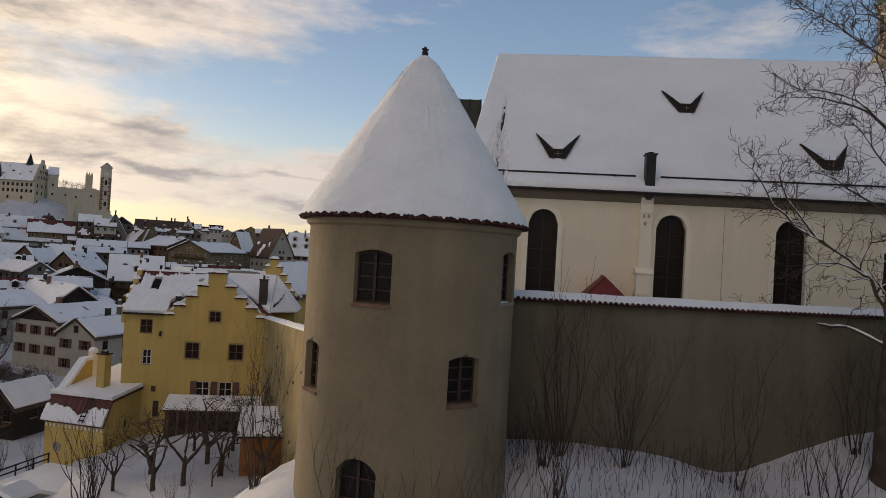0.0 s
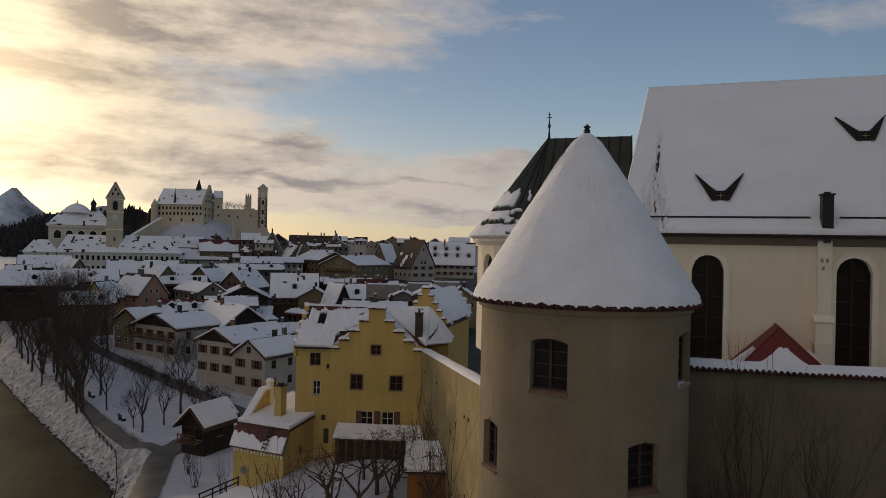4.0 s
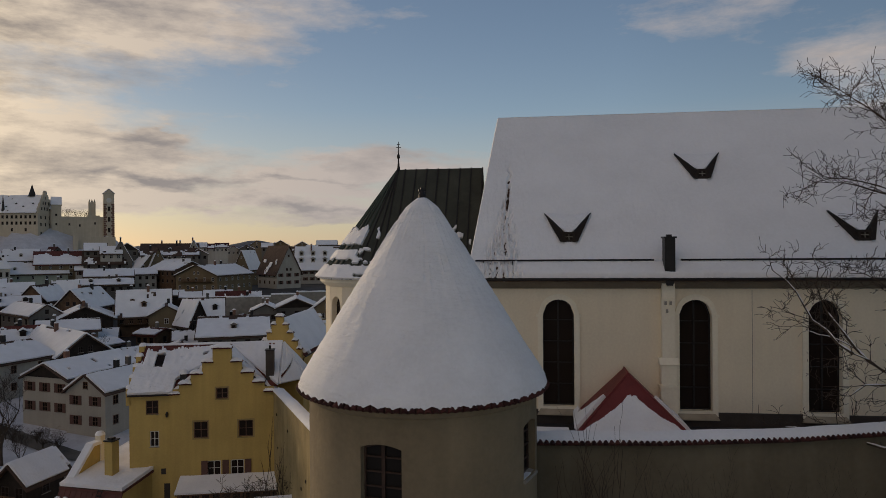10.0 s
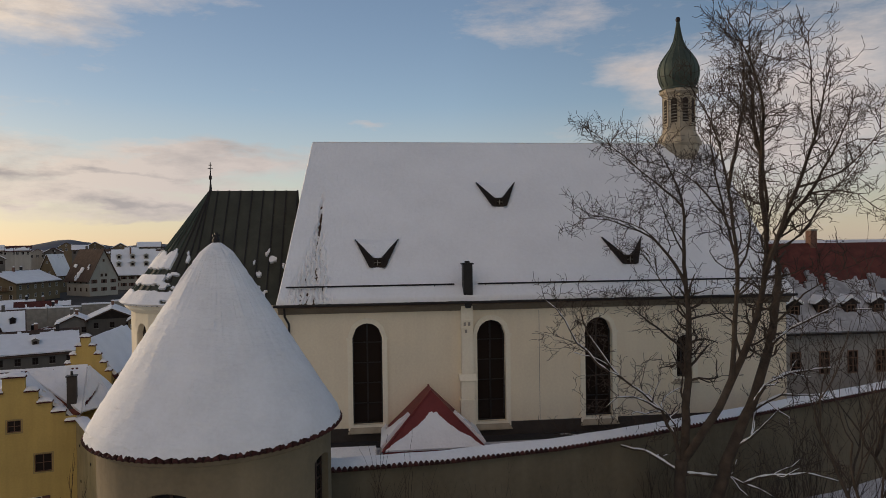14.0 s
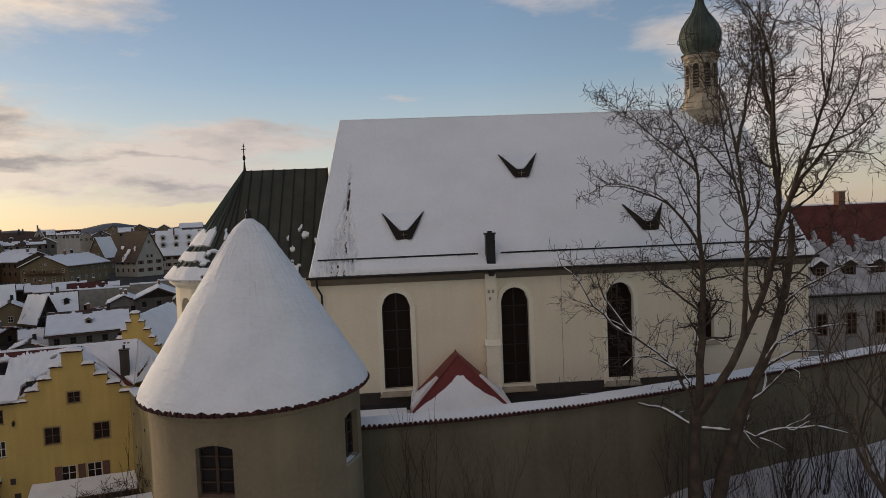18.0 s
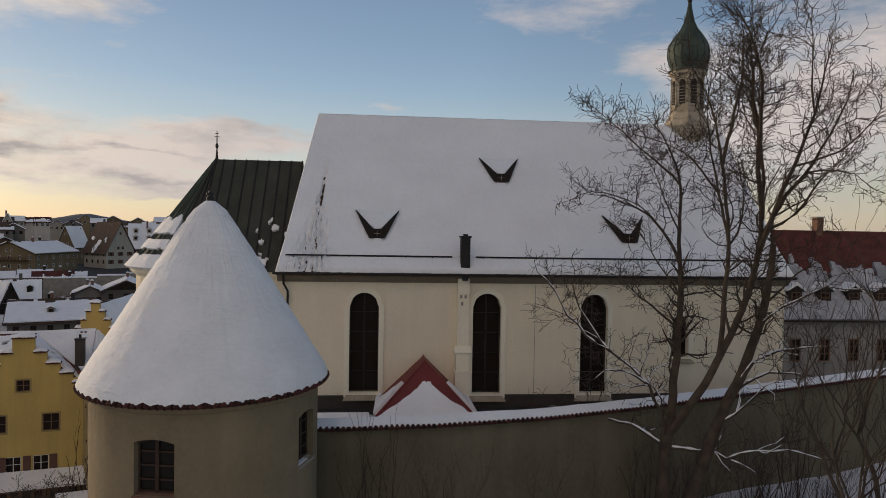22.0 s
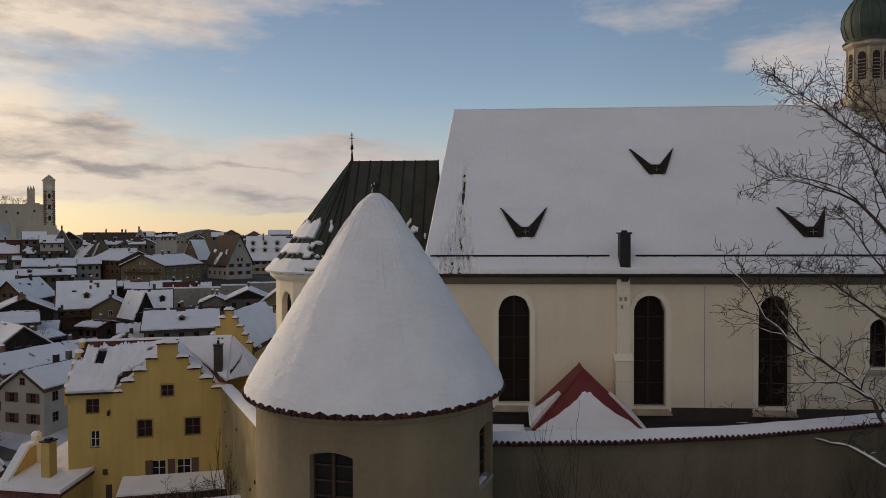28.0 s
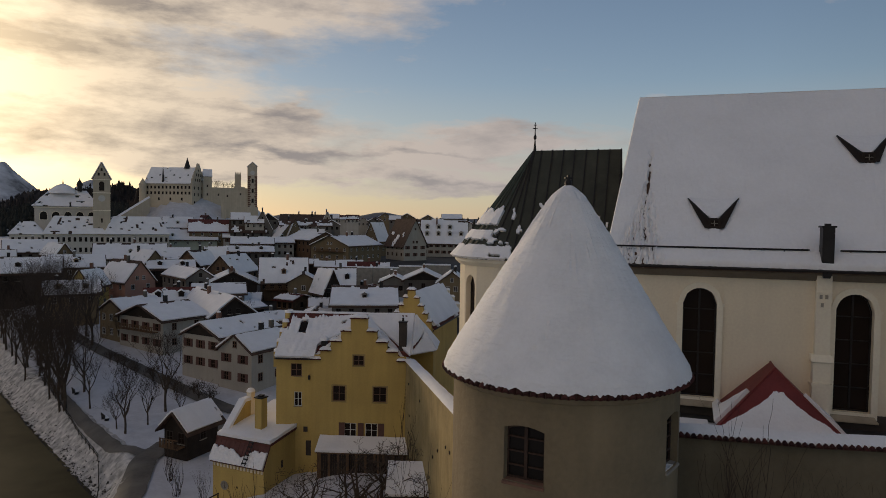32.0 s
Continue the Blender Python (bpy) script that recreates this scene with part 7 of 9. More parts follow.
town_house(44.0, 344.3, 5.7, 4.6, 14.4, 16.5, -7, "e", GREY_WALL, "far town house under snow", windows=(3, 1), bare=0, far=1)
town_house(54.4, 363.2, 10.2, 8.2, 17.0, 19.2, -9, "e", WHITE_WALL, "far house with dark half-bare roof", windows=(3, 1), bare=0, far=1)
town_house(66.5, 399.9, 11.3, 13.6, 14.5, 16.9, -10, "r", WHITE_WALL, "far house with dark half-bare roof", windows=(3, 1), bare=0.5, far=1)
town_house(-39.2, 311.5, 5.2, 4.1, 12.6, 14.8, 7, "e", GREY_WALL, "distant gabled house with a snowy roof", windows=(3, 1), bare=0, far=1)
town_house(-33.5, 311.3, 5.4, 4.4, 12.7, 14.9, 6, "e", GREY_WALL, "distant gabled house with a snowy roof", windows=(3, 1), bare=0, far=1)
town_house(-28.6, 316.1, 5.3, 6.3, 13.3, 15.6, 5, "r", GREY_WALL, "distant gabled house with a snowy roof", windows=(3, 1), bare=0, far=1)
town_house(-21.8, 305.4, 5.8, 4.6, 11.2, 13.4, 4, "e", WHITE_WALL, "distant gabled house with a snowy roof", windows=(3, 1), bare=0.4, far=1)
town_house(-16.0, 304.9, 6.5, 5.2, 13.1, 15.3, 3, "e", OCHRE_WALL, "far town house under snow", windows=(3, 1), bare=0.4, far=1)
town_house(-10.2, 306.5, 7.4, 8.8, 13.0, 15.2, 2, "r", GREY_WALL, "distant gabled house with a snowy roof", windows=(3, 1), bare=0, far=1)
town_house(-53.6, 298.5, 7.9, 6.3, 15.0, 17.8, 10, "e", GREY_WALL, "far town house under snow", windows=(3, 1), bare=0, far=1)
town_house(-47.6, 297.2, 7.8, 6.3, 13.7, 16.5, 9, "e", WHITE_WALL, "distant gabled house with a snowy roof", windows=(3, 1), bare=0, far=1)
town_house(-42.7, 304.3, 8.3, 10.0, 14.9, 17.8, 8, "r", GREY_WALL, "distant gabled house with a snowy roof", windows=(3, 1), bare=0, far=1)
town_house(-13.1, 116.7, 5.2, 7.4, -6.5, -5.4, 15, "r", WOOD_DARK, "dark timber barn under snow between houses", windows=(2, 1))
town_house(-17.9, 140.3, 5.0, 6.7, -5.2, -3.6, 27, "e", WOOD_DARK, "dark timber barn under snow between houses", windows=(2, 1))
town_house(-28.1, 159.7, 7.0, 6.3, -3.5, -1.8, 4, "e", WOOD, "brown boarded house with a snowy roof", windows=(2, 1))
town_house(-8.7, 152.6, 4.7, 6.8, -3.8, -2.2, 4, "e", OCHRE_WALL, "ochre plastered town house with a snowy roof", windows=(2, 1), bare=0.15)
town_house(-21.2, 123.5, 5.4, 6.5, -5.9, -5.0, 29, "r", WOOD_DARK, "dark timber barn under snow between houses", windows=(3, 1))
town_house(-26.5, 150.3, 5.6, 6.2, -3.9, -2.8, -38, "r", WOOD_DARK, "dark timber barn under snow between houses", windows=(3, 1))
town_house(-8.8, 144.6, 6.0, 7.2, -4.5, -3.3, -4, "r", GREY_WALL, "grey plastered town house with snow on the roof", windows=(3, 1), bare=0.15)
town_house(5.7, 128.5, 6.8, 5.0, -6.0, -4.7, -44, "r", GREY_WALL, "grey plastered town house with snow on the roof", windows=(2, 1), bare=0.15)
town_house(4.2, 161.9, 5.0, 5.9, -3.5, -2.1, -33, "e", WOOD, "brown boarded house with a snowy roof", windows=(3, 1))
town_house(-4.7, 129.1, 7.0, 6.9, -5.9, -4.2, -31, "e", WOOD, "brown boarded house with a snowy roof", windows=(2, 1))
town_house(-16.9, 162.2, 5.1, 6.2, -3.4, -2.3, -37, "e", WOOD, "brown boarded house with a snowy roof", windows=(3, 1), bare=0.3)
town_house(-8.2, 137.3, 5.4, 5.9, -5.5, -4.5, -0, "r", WOOD, "brown boarded house with a snowy roof", windows=(3, 1), bare=0.3)
town_house(16.6, 134.9, 6.0, 6.2, -4.9, -3.8, -22, "e", WOOD_DARK, "dark timber barn under snow between houses", windows=(2, 1))
town_house(11.7, 125.1, 6.6, 5.6, -5.7, -4.4, -44, "r", WOOD_DARK, "dark timber barn under snow between houses", windows=(2, 1), bare=0.15)
town_house(-17.8, 128.1, 6.7, 6.8, -6.2, -4.7, -5, "e", WOOD, "brown boarded house with a snowy roof", windows=(2, 1), bare=0.15)
town_house(3.4, 172.5, 6.9, 7.0, -2.6, -1.2, -39, "r", OCHRE_WALL, "ochre plastered town house with a snowy roof", windows=(2, 1), bare=0.3)
town_house(10.4, 154.7, 6.1, 6.4, -4.0, -2.4, 27, "r", WOOD, "brown boarded house with a snowy roof", windows=(3, 1))
town_house(-10.8, 124.1, 5.4, 6.2, -6.3, -4.8, 34, "e", WOOD_DARK, "dark timber barn under snow between houses", windows=(3, 1), bare=0.3)
town_house(19.7, 151.7, 6.4, 5.8, -4.1, -2.7, 12, "e", WOOD_DARK, "dark timber barn under snow between houses", windows=(2, 1), bare=0.3)
town_house(-37.9, 158.7, 6.2, 5.3, -3.8, -2.5, -30, "e", OCHRE_WALL, "ochre plastered town house with a snowy roof", windows=(3, 1), bare=0.15)
town_house(11.2, 134.7, 5.1, 5.6, -5.2, -4.0, -2, "r", WOOD, "brown boarded house with a snowy roof", windows=(3, 1))
town_house(1.4, 120.9, 5.2, 7.0, -6.6, -5.3, 2, "r", OCHRE_WALL, "ochre plastered town house with a snowy roof", windows=(3, 1), bare=0.15)
town_house(-12.8, 133.1, 4.6, 5.2, -5.8, -5.0, -34, "r", GREY_WALL, "grey plastered town house with snow on the roof", windows=(3, 1))
town_house(11.8, 141.3, 4.7, 6.6, -4.4, -3.2, 42, "r", OCHRE_WALL, "ochre plastered town house with a snowy roof", windows=(3, 1))


# ---- white houses by the park ----
def build_park_houses():
    town_house(-37.6, 129.2, 12.5, 9.5, -2.6, -0.2, -38, "r", WHITE_WALL, "broad white farmhouse with a dark boarded gable and shutters", windows=(4, 3), balcony=1, chimneys=1)
    town_house(-45.2, 135.9, 7.4, 9.0, -2.2, -0.2, -38, "r", OCHRE_WALL, "ochre house behind the white farmhouse", windows=(3, 3), chimneys=1)
    town_house(-22.0, 113.0, 8.6, 13.0, -2.9, -0.9, -37, "r", WHITE_WALL, "pale grey house with rows of dark shutters", windows=(3, 3))
    town_house(-16.6, 107.2, 6.8, 11.0, -4.2, -1.9, -35, "r", WHITE_WALL, "white gabled house with brown shutters and skylight", windows=(2, 3), chimneys=2)
    town_house(-19.9, 77.8, 3.3, 4.8, -7.4, -5.8, -30, "r", WOOD_DARK, "dark timber chalet with a carved balcony", windows=(2, 1), balcony=1)


build_park_houses()


# ---- old inner town wall ----
def build_inner_wall():
    a, b = Vector((-12.0, 183.0, 0)), Vector((23.0, 178.0, 0))
    d = (b - a).normalized()
    w = thing("inner_town_wall", frame_of((a.x, a.y, 0), (d.x, d.y)), "old grey stone inner town wall with snow on top", "wall", kind="structure")
    L = (b - a).length
    for k in range(5):
        x0, x1 = L * k / 5, L * (k + 1) / 5 - 0.05
        z = 2.6 + (0.5 if k == 3 else 0.0) + (1.0 if k == 4 else 0)
        part("wall", Geo().box(x0, 0, -9, x1, 0.9, z), STONE, w)
        slope_snow(w, (x0, -0.1, z), (x1, -0.1, z), (x1, 1.0, z + 0.1), (x0, 1.0, z + 0.1), lambda s, t: True, 16, 4, 0.25, "", k)


build_inner_wall()


# ---- castle on its rock ----
def spire_on(parent, x, y, z, r, h, mat=METAL_DARK):
    return part("spire", Geo().lathe([(r, z), (r * 0.85, z + 0.3), (0.0, z + h)], 8, x, y), mat, parent)


def build_castle():
    m = frame_of((-100.3, 321.0, 0), (0.972, 0.235))
    c = thing("castle", m, "pale medieval castle with steep snowy roofs on a rock", "castle")
    p = thing("castle_palace", frame_of((-100.8, 323.0, 0), (0.9755, -0.22)), "long castle palace with rows of windows and a snowy roof", "castle")
    L, D = 22.6, 12.5
    part("palace_wall", Geo().box(0, 0, 15, L, D, 31.0), CASTLE_WALL, p, "long pale palace front")
    part("palace_roof", Geo().prism([(-0.6, 30.8), (D / 2, 38.6), (D + 0.6, 30.8)], -0.4, L - 0.5, axis="x"), BROWN_TILE, p)
    slope_snow(p, (-0.4, -0.65, 30.8), (L - 0.5, -0.65, 30.8), (L - 0.5, D / 2, 38.65), (-0.4, D / 2, 38.65), lambda s, t: lumps(s * 12, t * 5, 1.0) < 0.55, 34, 12, 0.3, "snow on the palace roof", 1.0)
    g = part("palace_gable", Geo().prism([(-0.2, 30.9), (D + 0.2, 30.9), (D / 2, 39.6)], L - 0.5, L + 0.1, axis="x"), CASTLE_WALL, p, "stepped end gable")
    for k in range(5):
        for sg in (-1, 1):
            y = D / 2 + sg * (5.6 - k * 1.25)
            part("gable_step", Geo().box(L - 0.55, y - 0.6, 30.9 + k * 1.75, L + 0.15, y + 0.6, 32.9 + k * 1.75).prism([(y - 0.6, 32.9 + k * 1.75), (y + 0.6, 32.9 + k * 1.75), (y, 33.7 + k * 1.75)], L - 0.5, L + 0.1, axis="x"), CASTLE_WALL, g)
    for z, n in ((32.2, 4), (34.6, 3), (36.9, 1)):
        for k in range(n):
            set_window(p, Matrix.Translation((L + 0.1, D / 2 + (k - (n - 1) / 2) * 2.2, z)) @ Matrix.Rotation(radians(90), 4, "Z"), 0.8, 1.3, FRAME_DARK, 2)
    for z in (28.4, 25.4, 21.6):
        for k in range(3):
            set_window(p, Matrix.Translation((L, 2.4 + k * 3.6, z)) @ Matrix.Rotation(radians(90), 4, "Z"), 0.9, 1.4, FRAME_DARK, 2)
    for row, z in enumerate((28.6, 26.0, 23.2)):
        for k in range(12):
            if row == 2 and k % 3:
                continue
            set_window(p, Matrix.Translation((1.1 + k * 1.84, 0, z)), 0.85, 1.3, FRAME_DARK, 2)
    for k in range(6):
        part("roof_dormer", Geo().box(-0.35, -0.3, 0, 0.35, 0.8, 0.6).prism([(-0.5, 0.55), (0, 1.0), (0.5, 0.55)], -0.4, 0.9), METAL_DARK, p, at=Matrix.Translation((2.5 + k * 3.4, 1.6 + 1.1 * (k % 2), 33.0 + 1.35 * (k % 2))))
    spire_on(p, 8.6, 0.2, 31.0, 0.8, 8.2)
    spire_on(p, 17.2, D / 2, 38.2, 1.8, 5.4)
    part("corner_turret", Geo().lathe([(1.6, 17), (1.6, 30.0), (1.8, 30.2), (0, 33.4)], 12, -1.0, 1.0), CASTLE_WALL, c)
    part("chapel_block", Geo().box(25.2, -0.8, 15, 29.0, 8, 35.0), CASTLE_WALL, c, "tall gabled block")
    part("chapel_roof", Geo().prism([(-1.2, 34.8), (3.6, 38.4), (8.4, 34.8)], 25.0, 29.2, axis="x"), BROWN_TILE, c)
    slope_snow(c, (25, -1.2, 34.8), (29.2, -1.2, 34.8), (29.2, 3.6, 38.4), (25, 3.6, 38.4), lambda s, t: True, 8, 8, 0.3, "", 2.0)
    part("link_block", Geo().box(19.2, 0.6, 15, 25.2, 8, 33.2), CASTLE_WALL, c)
    part("link_roof", Geo().prism([(0.2, 33.0), (4.3, 37.3), (8.4, 33.0)], 19.6, 25.2, axis="x"), BROWN_TILE, c)
    slope_snow(c, (19.6, 0.2, 33.0), (25.2, 0.2, 33.0), (25.2, 4.3, 37.3), (19.6, 4.3, 37.3), lambda s, t: True, 10, 8, 0.3, "", 3.0)
    for x, z, w in ((20.6, 37.6, 1.2), (23.4, 36.8, 1.0)):
        part("gablet", Geo().prism([(x - w, 33.0), (x + w, 33.0), (x, z + 1.2)], 0.2, 0.8), CASTLE_WALL, c)
    part("curtain_wall", Geo().box(29.0, -0.2, 15, 45.4, 1.2, 29.9).box(39.0, -0.25, 29.8, 44.0, 1.2, 30.5), CASTLE_WALL, c, "high plain curtain wall")
    for x, z in ((32, 26), (36, 25.5), (42, 26.5), (22, 28), (22, 24.5), (27, 30), (27, 26)):
        set_window(c, Matrix.Translation((x, -0.21 if x > 29 else (-0.81 if x > 25.2 else 0.59), z)), 0.7, 1.0, FRAME_DARK, 2)
    part("round_crest", Geo().lathe([(0.0, 0.0), (0.8, 0.0), (0.8, 0.08), (0.5, 0.1), (0.0, 0.06)], 16), STONE, c, at=Matrix.Translation((24.0, 0.55, 25.0)) @ Matrix.Rotation(radians(90), 4, "X"))
    part("stair_turret", Geo().box(39.6, 2, 28, 42.4, 5, 36.4), CASTLE_WALL, c)
    for k in range(3):
        part("turret_gable", Geo().prism([(39.6 + k * 1.0, 36.4), (40.4 + k * 1.0, 36.4), (40.0 + k * 1.0, 38.0)], 2, 5), CASTLE_WALL, c)
    t = part("clock_tower", Geo().box(45.4, -1.2, 14, 49.7, 3.1, 40.4), CASTLE_WALL, c, "square clock tower with brick-red quoins")
    for x in (45.4, 49.1):
        for k in range(20):
            wide = 1.3 if k % 2 else 0.9
            x0 = x - 0.04 if x < 46 else x + 0.64 - wide
            part("quoin", Geo().box(x0, -1.26, 17 + k * 0.95, x0 + wide, -1.18, 17.8 + k * 0.95), BRICK, t)
    part("clock_face", Geo().lathe([(0.0, 0.0), (1.1, 0.0), (1.1, 0.1), (0.0, 0.12)], 20), FRAME_WHITE, t, at=Matrix.Translation((47.55, -1.22, 37.4)) @ Matrix.Rotation(radians(90), 4, "X"))
    for z in (32.6, 27.8, 23.0):
        set_window(t, Matrix.Translation((47.55, -1.2, z)), 1.0, 2.0, FRAME_DARK, 2)
    part("tower_gable", Geo().prism([(45.4, 40.3), (49.7, 40.3), (47.55, 42.25)], -1.5, -1.42), CASTLE_WALL, t)
    part("tower_roof", Geo().prism([(45.2, 40.3), (49.9, 40.3), (47.55, 42.4)], -1.4, 3.3), BROWN_TILE, t)
    slope_snow(t, (45.2, -1.4, 40.3), (45.2, 3.3, 40.3), (47.55, 3.3, 42.5), (47.55, -1.4, 42.5), lambda s, q: True, 6, 6, 0.25, "", 1.0)
    slope_snow(t, (49.9, -1.4, 40.3), (49.9, 3.3, 40.3), (47.55, 3.3, 42.5), (47.55, -1.4, 42.5), lambda s, q: True, 6, 6, 0.25, "", 1.0)
    part("lower_wall", Geo().box(33, -8.5, 8, 49.5, -7.6, 20.8), CASTLE_WALL, c, "lower outer ward wall")
    part("lower_tower", Geo().box(33, -9.5, 8, 35, -6.5, 22.4), CASTLE_WALL, c)
    part("ramp_wall", Geo().add([(1.5, -2, 12), (1.5, -2, 24.2), (-10.5, -12, 12), (-10.5, -12, 15.2), (2.1, -2.6, 12), (2.1, -2.6, 24.2), (-9.9, -12.6, 12), (-9.9, -12.6, 15.2)], [(0, 1, 3, 2), (4, 6, 7, 5), (1, 5, 7, 3)]), CASTLE_WALL, c, "covered ramp wall down the rock")
    part("ramp_snow", Geo().add([(1.2, -1.7, 24.3), (-10.8, -11.7, 15.3), (-9.6, -12.9, 15.3), (2.4, -2.9, 24.3), (1.8, -2.3, 25.0), (-10.2, -12.3, 16.0)], [(0, 1, 5, 4), (4, 5, 2, 3)]), SNOW, c)


build_castle()


# ---- abbey and its church ----
def build_abbey():
    m = frame_of((-119.9, 266.7, 0), (0.94, 0.34))
    a = thing("abbey", m, "long white baroque abbey with a broad snowy roof", "abbey")
    def wing(x0, x1, y0, y1, z0, ze, zr, rows, n, seed):
        part("wing_wall", Geo().box(x0, y0, z0, x1, y1, ze), ABBEY_WALL, a, "white rendered wing")
        part("cornice", Geo().box(x0 - 0.15, y0 - 0.2, ze - 0.35, x1 + 0.15, y0, ze), CREAM_TRIM, a)
        ym = (y0 + y1) / 2
        k = min(3.2, (x1 - x0) * 0.3)
        part("wing_roof", Geo().add([(x0 - 0.4, y0 - 0.5, ze), (x1 + 0.4, y0 - 0.5, ze), (x1 + 0.4, y1 + 0.5, ze), (x0 - 0.4, y1 + 0.5, ze), (x0 + k, ym, zr), (x1 - k, ym, zr)], [(0, 1, 5, 4), (1, 2, 5), (2, 3, 4, 5), (3, 0, 4)]), BROWN_TILE, a)
        hole = lambda s, t: lumps(s * (x1 - x0) * 0.4, t * 5 + seed, 1.0, seed) < 0.42
        slope_snow(a, (x0 - 0.4, y0 - 0.5, ze), (x1 + 0.4, y0 - 0.5, ze), (x1 - k, ym, zr), (x0 + k, ym, zr), hole, int(x1 - x0), 12, 0.3, "snow with dark patches", seed)
        slope_snow(a, (x0 - 0.4, y0 - 0.5, ze), (x0 - 0.4, y1 + 0.5, ze), (x0 + k, ym, zr), (x0 + k, ym, zr), hole, 10, 10, 0.3, "", seed)
        slope_snow(a, (x1 + 0.4, y0 - 0.5, ze), (x1 + 0.4, y1 + 0.5, ze), (x1 - k, ym, zr), (x1 - k, ym, zr), hole, 10, 10, 0.3, "", seed)
        for r, z in enumerate(rows):
            for i in range(n):
                px = x0 + (x1 - x0) * (i + 0.5) / n
                set_window(a, Matrix.Translation((px, y0, z)), 0.9, 1.7, FRAME_DARK, 3)
        for i in range(max(1, n // 2)):
            px = x0 + (x1 - x0) * (i + 0.5) / (n // 2)
            tt = 0.3 + 0.3 * (i % 2)
            part("roof_dormer", Geo().box(px - 0.35, y0 + (ym - y0) * tt - 0.4, ze + (zr - ze) * tt, px + 0.35, y0 + (ym - y0) * tt + 0.8, ze + (zr - ze) * tt + 0.6).prism([(px - 0.5, ze + (zr - ze) * tt + 0.55), (px, ze + (zr - ze) * tt + 1.0), (px + 0.5, ze + (zr - ze) * tt + 0.55)], y0 + (ym - y0) * tt - 0.5, y0 + (ym - y0) * tt + 0.9), METAL_DARK, a)
    wing(0, 20.5, 0, 11, -6, 8.4, 15.2, (5.6, 1.6), 11, 1.0)
    wing(20.5, 43.5, -2.0, 9, -6, 8.4, 15.4, (5.6, 1.6), 12, 2.0)
    wing(-11.0, -0.5, 0.5, 10, -6, 8.2, 12.9, (5.5, 1.5), 5, 3.0)
    for i in range(6):
        part("ground_arch", arch_panel(Geo(), (1.5 + i * 3.2, 2.9 + i * 3.2, -2.5, 0.4, 0.7), -0.05, 0.05), GLASS_DIM, a, "dark ground-floor arched window")
    # church body
    b = thing("abbey_church", frame_of((-128.5, 278.3, 0), (0.94, 0.34)), "domed baroque church with snow-covered roofs", "church")
    part("nave_wall", Geo().box(0, 0, 0, 22.0, 14, 19.2), ABBEY_WALL, b, "cream nave wall")
    part("cornice", Geo().box(-0.4, -0.5, 18.4, 22.4, 0, 19.2), CREAM_TRIM, b)
    for k in range(5):
        w = part("lunette", arch_panel(Geo(), (1.8 + k * 4.2, 4.4 + k * 4.2, 13.8, 17.0, 1.3), -0.06, 0.05), GLASS_DIM, b, "large round-arched window")
        part("surround", frame_ring((1.6 + k * 4.2, 4.6 + k * 4.2, 13.6, 17.2, 1.45), 0.22, -0.12, 0.0), CREAM_TRIM, w)
    part("roof", Geo().add([(-0.8, -0.8, 19), (22.8, -0.8, 19), (22.8, 14.8, 19), (-0.8, 14.8, 19), (5, 7, 25.5), (18, 7, 25.5)], [(0, 1, 5, 4), (1, 2, 5), (2, 3, 4, 5), (3, 0, 4)]), COPPER, b)
    hole = lambda s, t: lumps(s * 8, t * 5, 1.0, 4.0) < 0.36
    slope_snow(b, (-0.8, -0.8, 19), (22.8, -0.8, 19), (18, 7, 25.5), (5, 7, 25.5), hole, 26, 14, 0.35, "patchy snow on the church roof", 5.0)
    slope_snow(b, (-0.8, -0.8, 19), (-0.8, 14.8, 19), (5, 7, 25.5), (5, 7, 25.5), hole, 12, 12, 0.35, "", 6.0)
    part("dome", Geo().lathe([(5.2, 24.4), (5.0, 25.2), (4.0, 26.6), (2.4, 27.7), (0.8, 28.3), (0.0, 28.4)], 24, 9.5, 7), SNOW, b, "shallow dome under snow", smooth=True)
    spire_on(b, 9.5, 7, 28.2, 0.3, 2.2)
    part("lantern", Geo().lathe([(0.9, 25.5), (0.9, 27.6), (1.2, 27.8), (1.15, 28.6), (0.7, 29.4), (0.2, 30.2), (0.0, 31.2)], 12, 15.5, 6), METAL_DARK, b, "dark roof lantern", smooth=True)
    # free-standing tower with a saddle roof
    t = thing("abbey_tower", frame_of((-104.8, 273.4, 0), (0.94, 0.34)), "tall pale abbey tower with a saddle roof and clock", "tower")
    part("shaft", Geo().box(0, 0, -4, 6.0, 6.0, 30.0), CASTLE_WALL, t, "pale plaster shaft")
    for z in (17.5, 24.4, 29.6):
        part("string_course", Geo().box(-0.15, -0.15, z, 6.15, 6.15, z + 0.35), CREAM_TRIM, t)
    part("saddle_roof", Geo().prism([(-0.3, 29.9), (6.3, 29.9), (3.0, 36.4)], -0.2, 6.2), BROWN_TILE, t)
    part("gable", Geo().prism([(0.0, 29.95), (6.0, 29.95), (3.0, 36.0)], -0.26, -0.21), CASTLE_WALL, t)
    slope_snow(t, (-0.35, -0.2, 29.9), (-0.35, 6.2, 29.9), (3.0, 6.2, 36.45), (3.0, -0.2, 36.45), lambda s, q: True, 8, 10, 0.3, "", 1.0)
    slope_snow(t, (6.35, -0.2, 29.9), (6.35, 6.2, 29.9), (3.0, 6.2, 36.45), (3.0, -0.2, 36.45), lambda s, q: True, 8, 10, 0.3, "", 1.0)
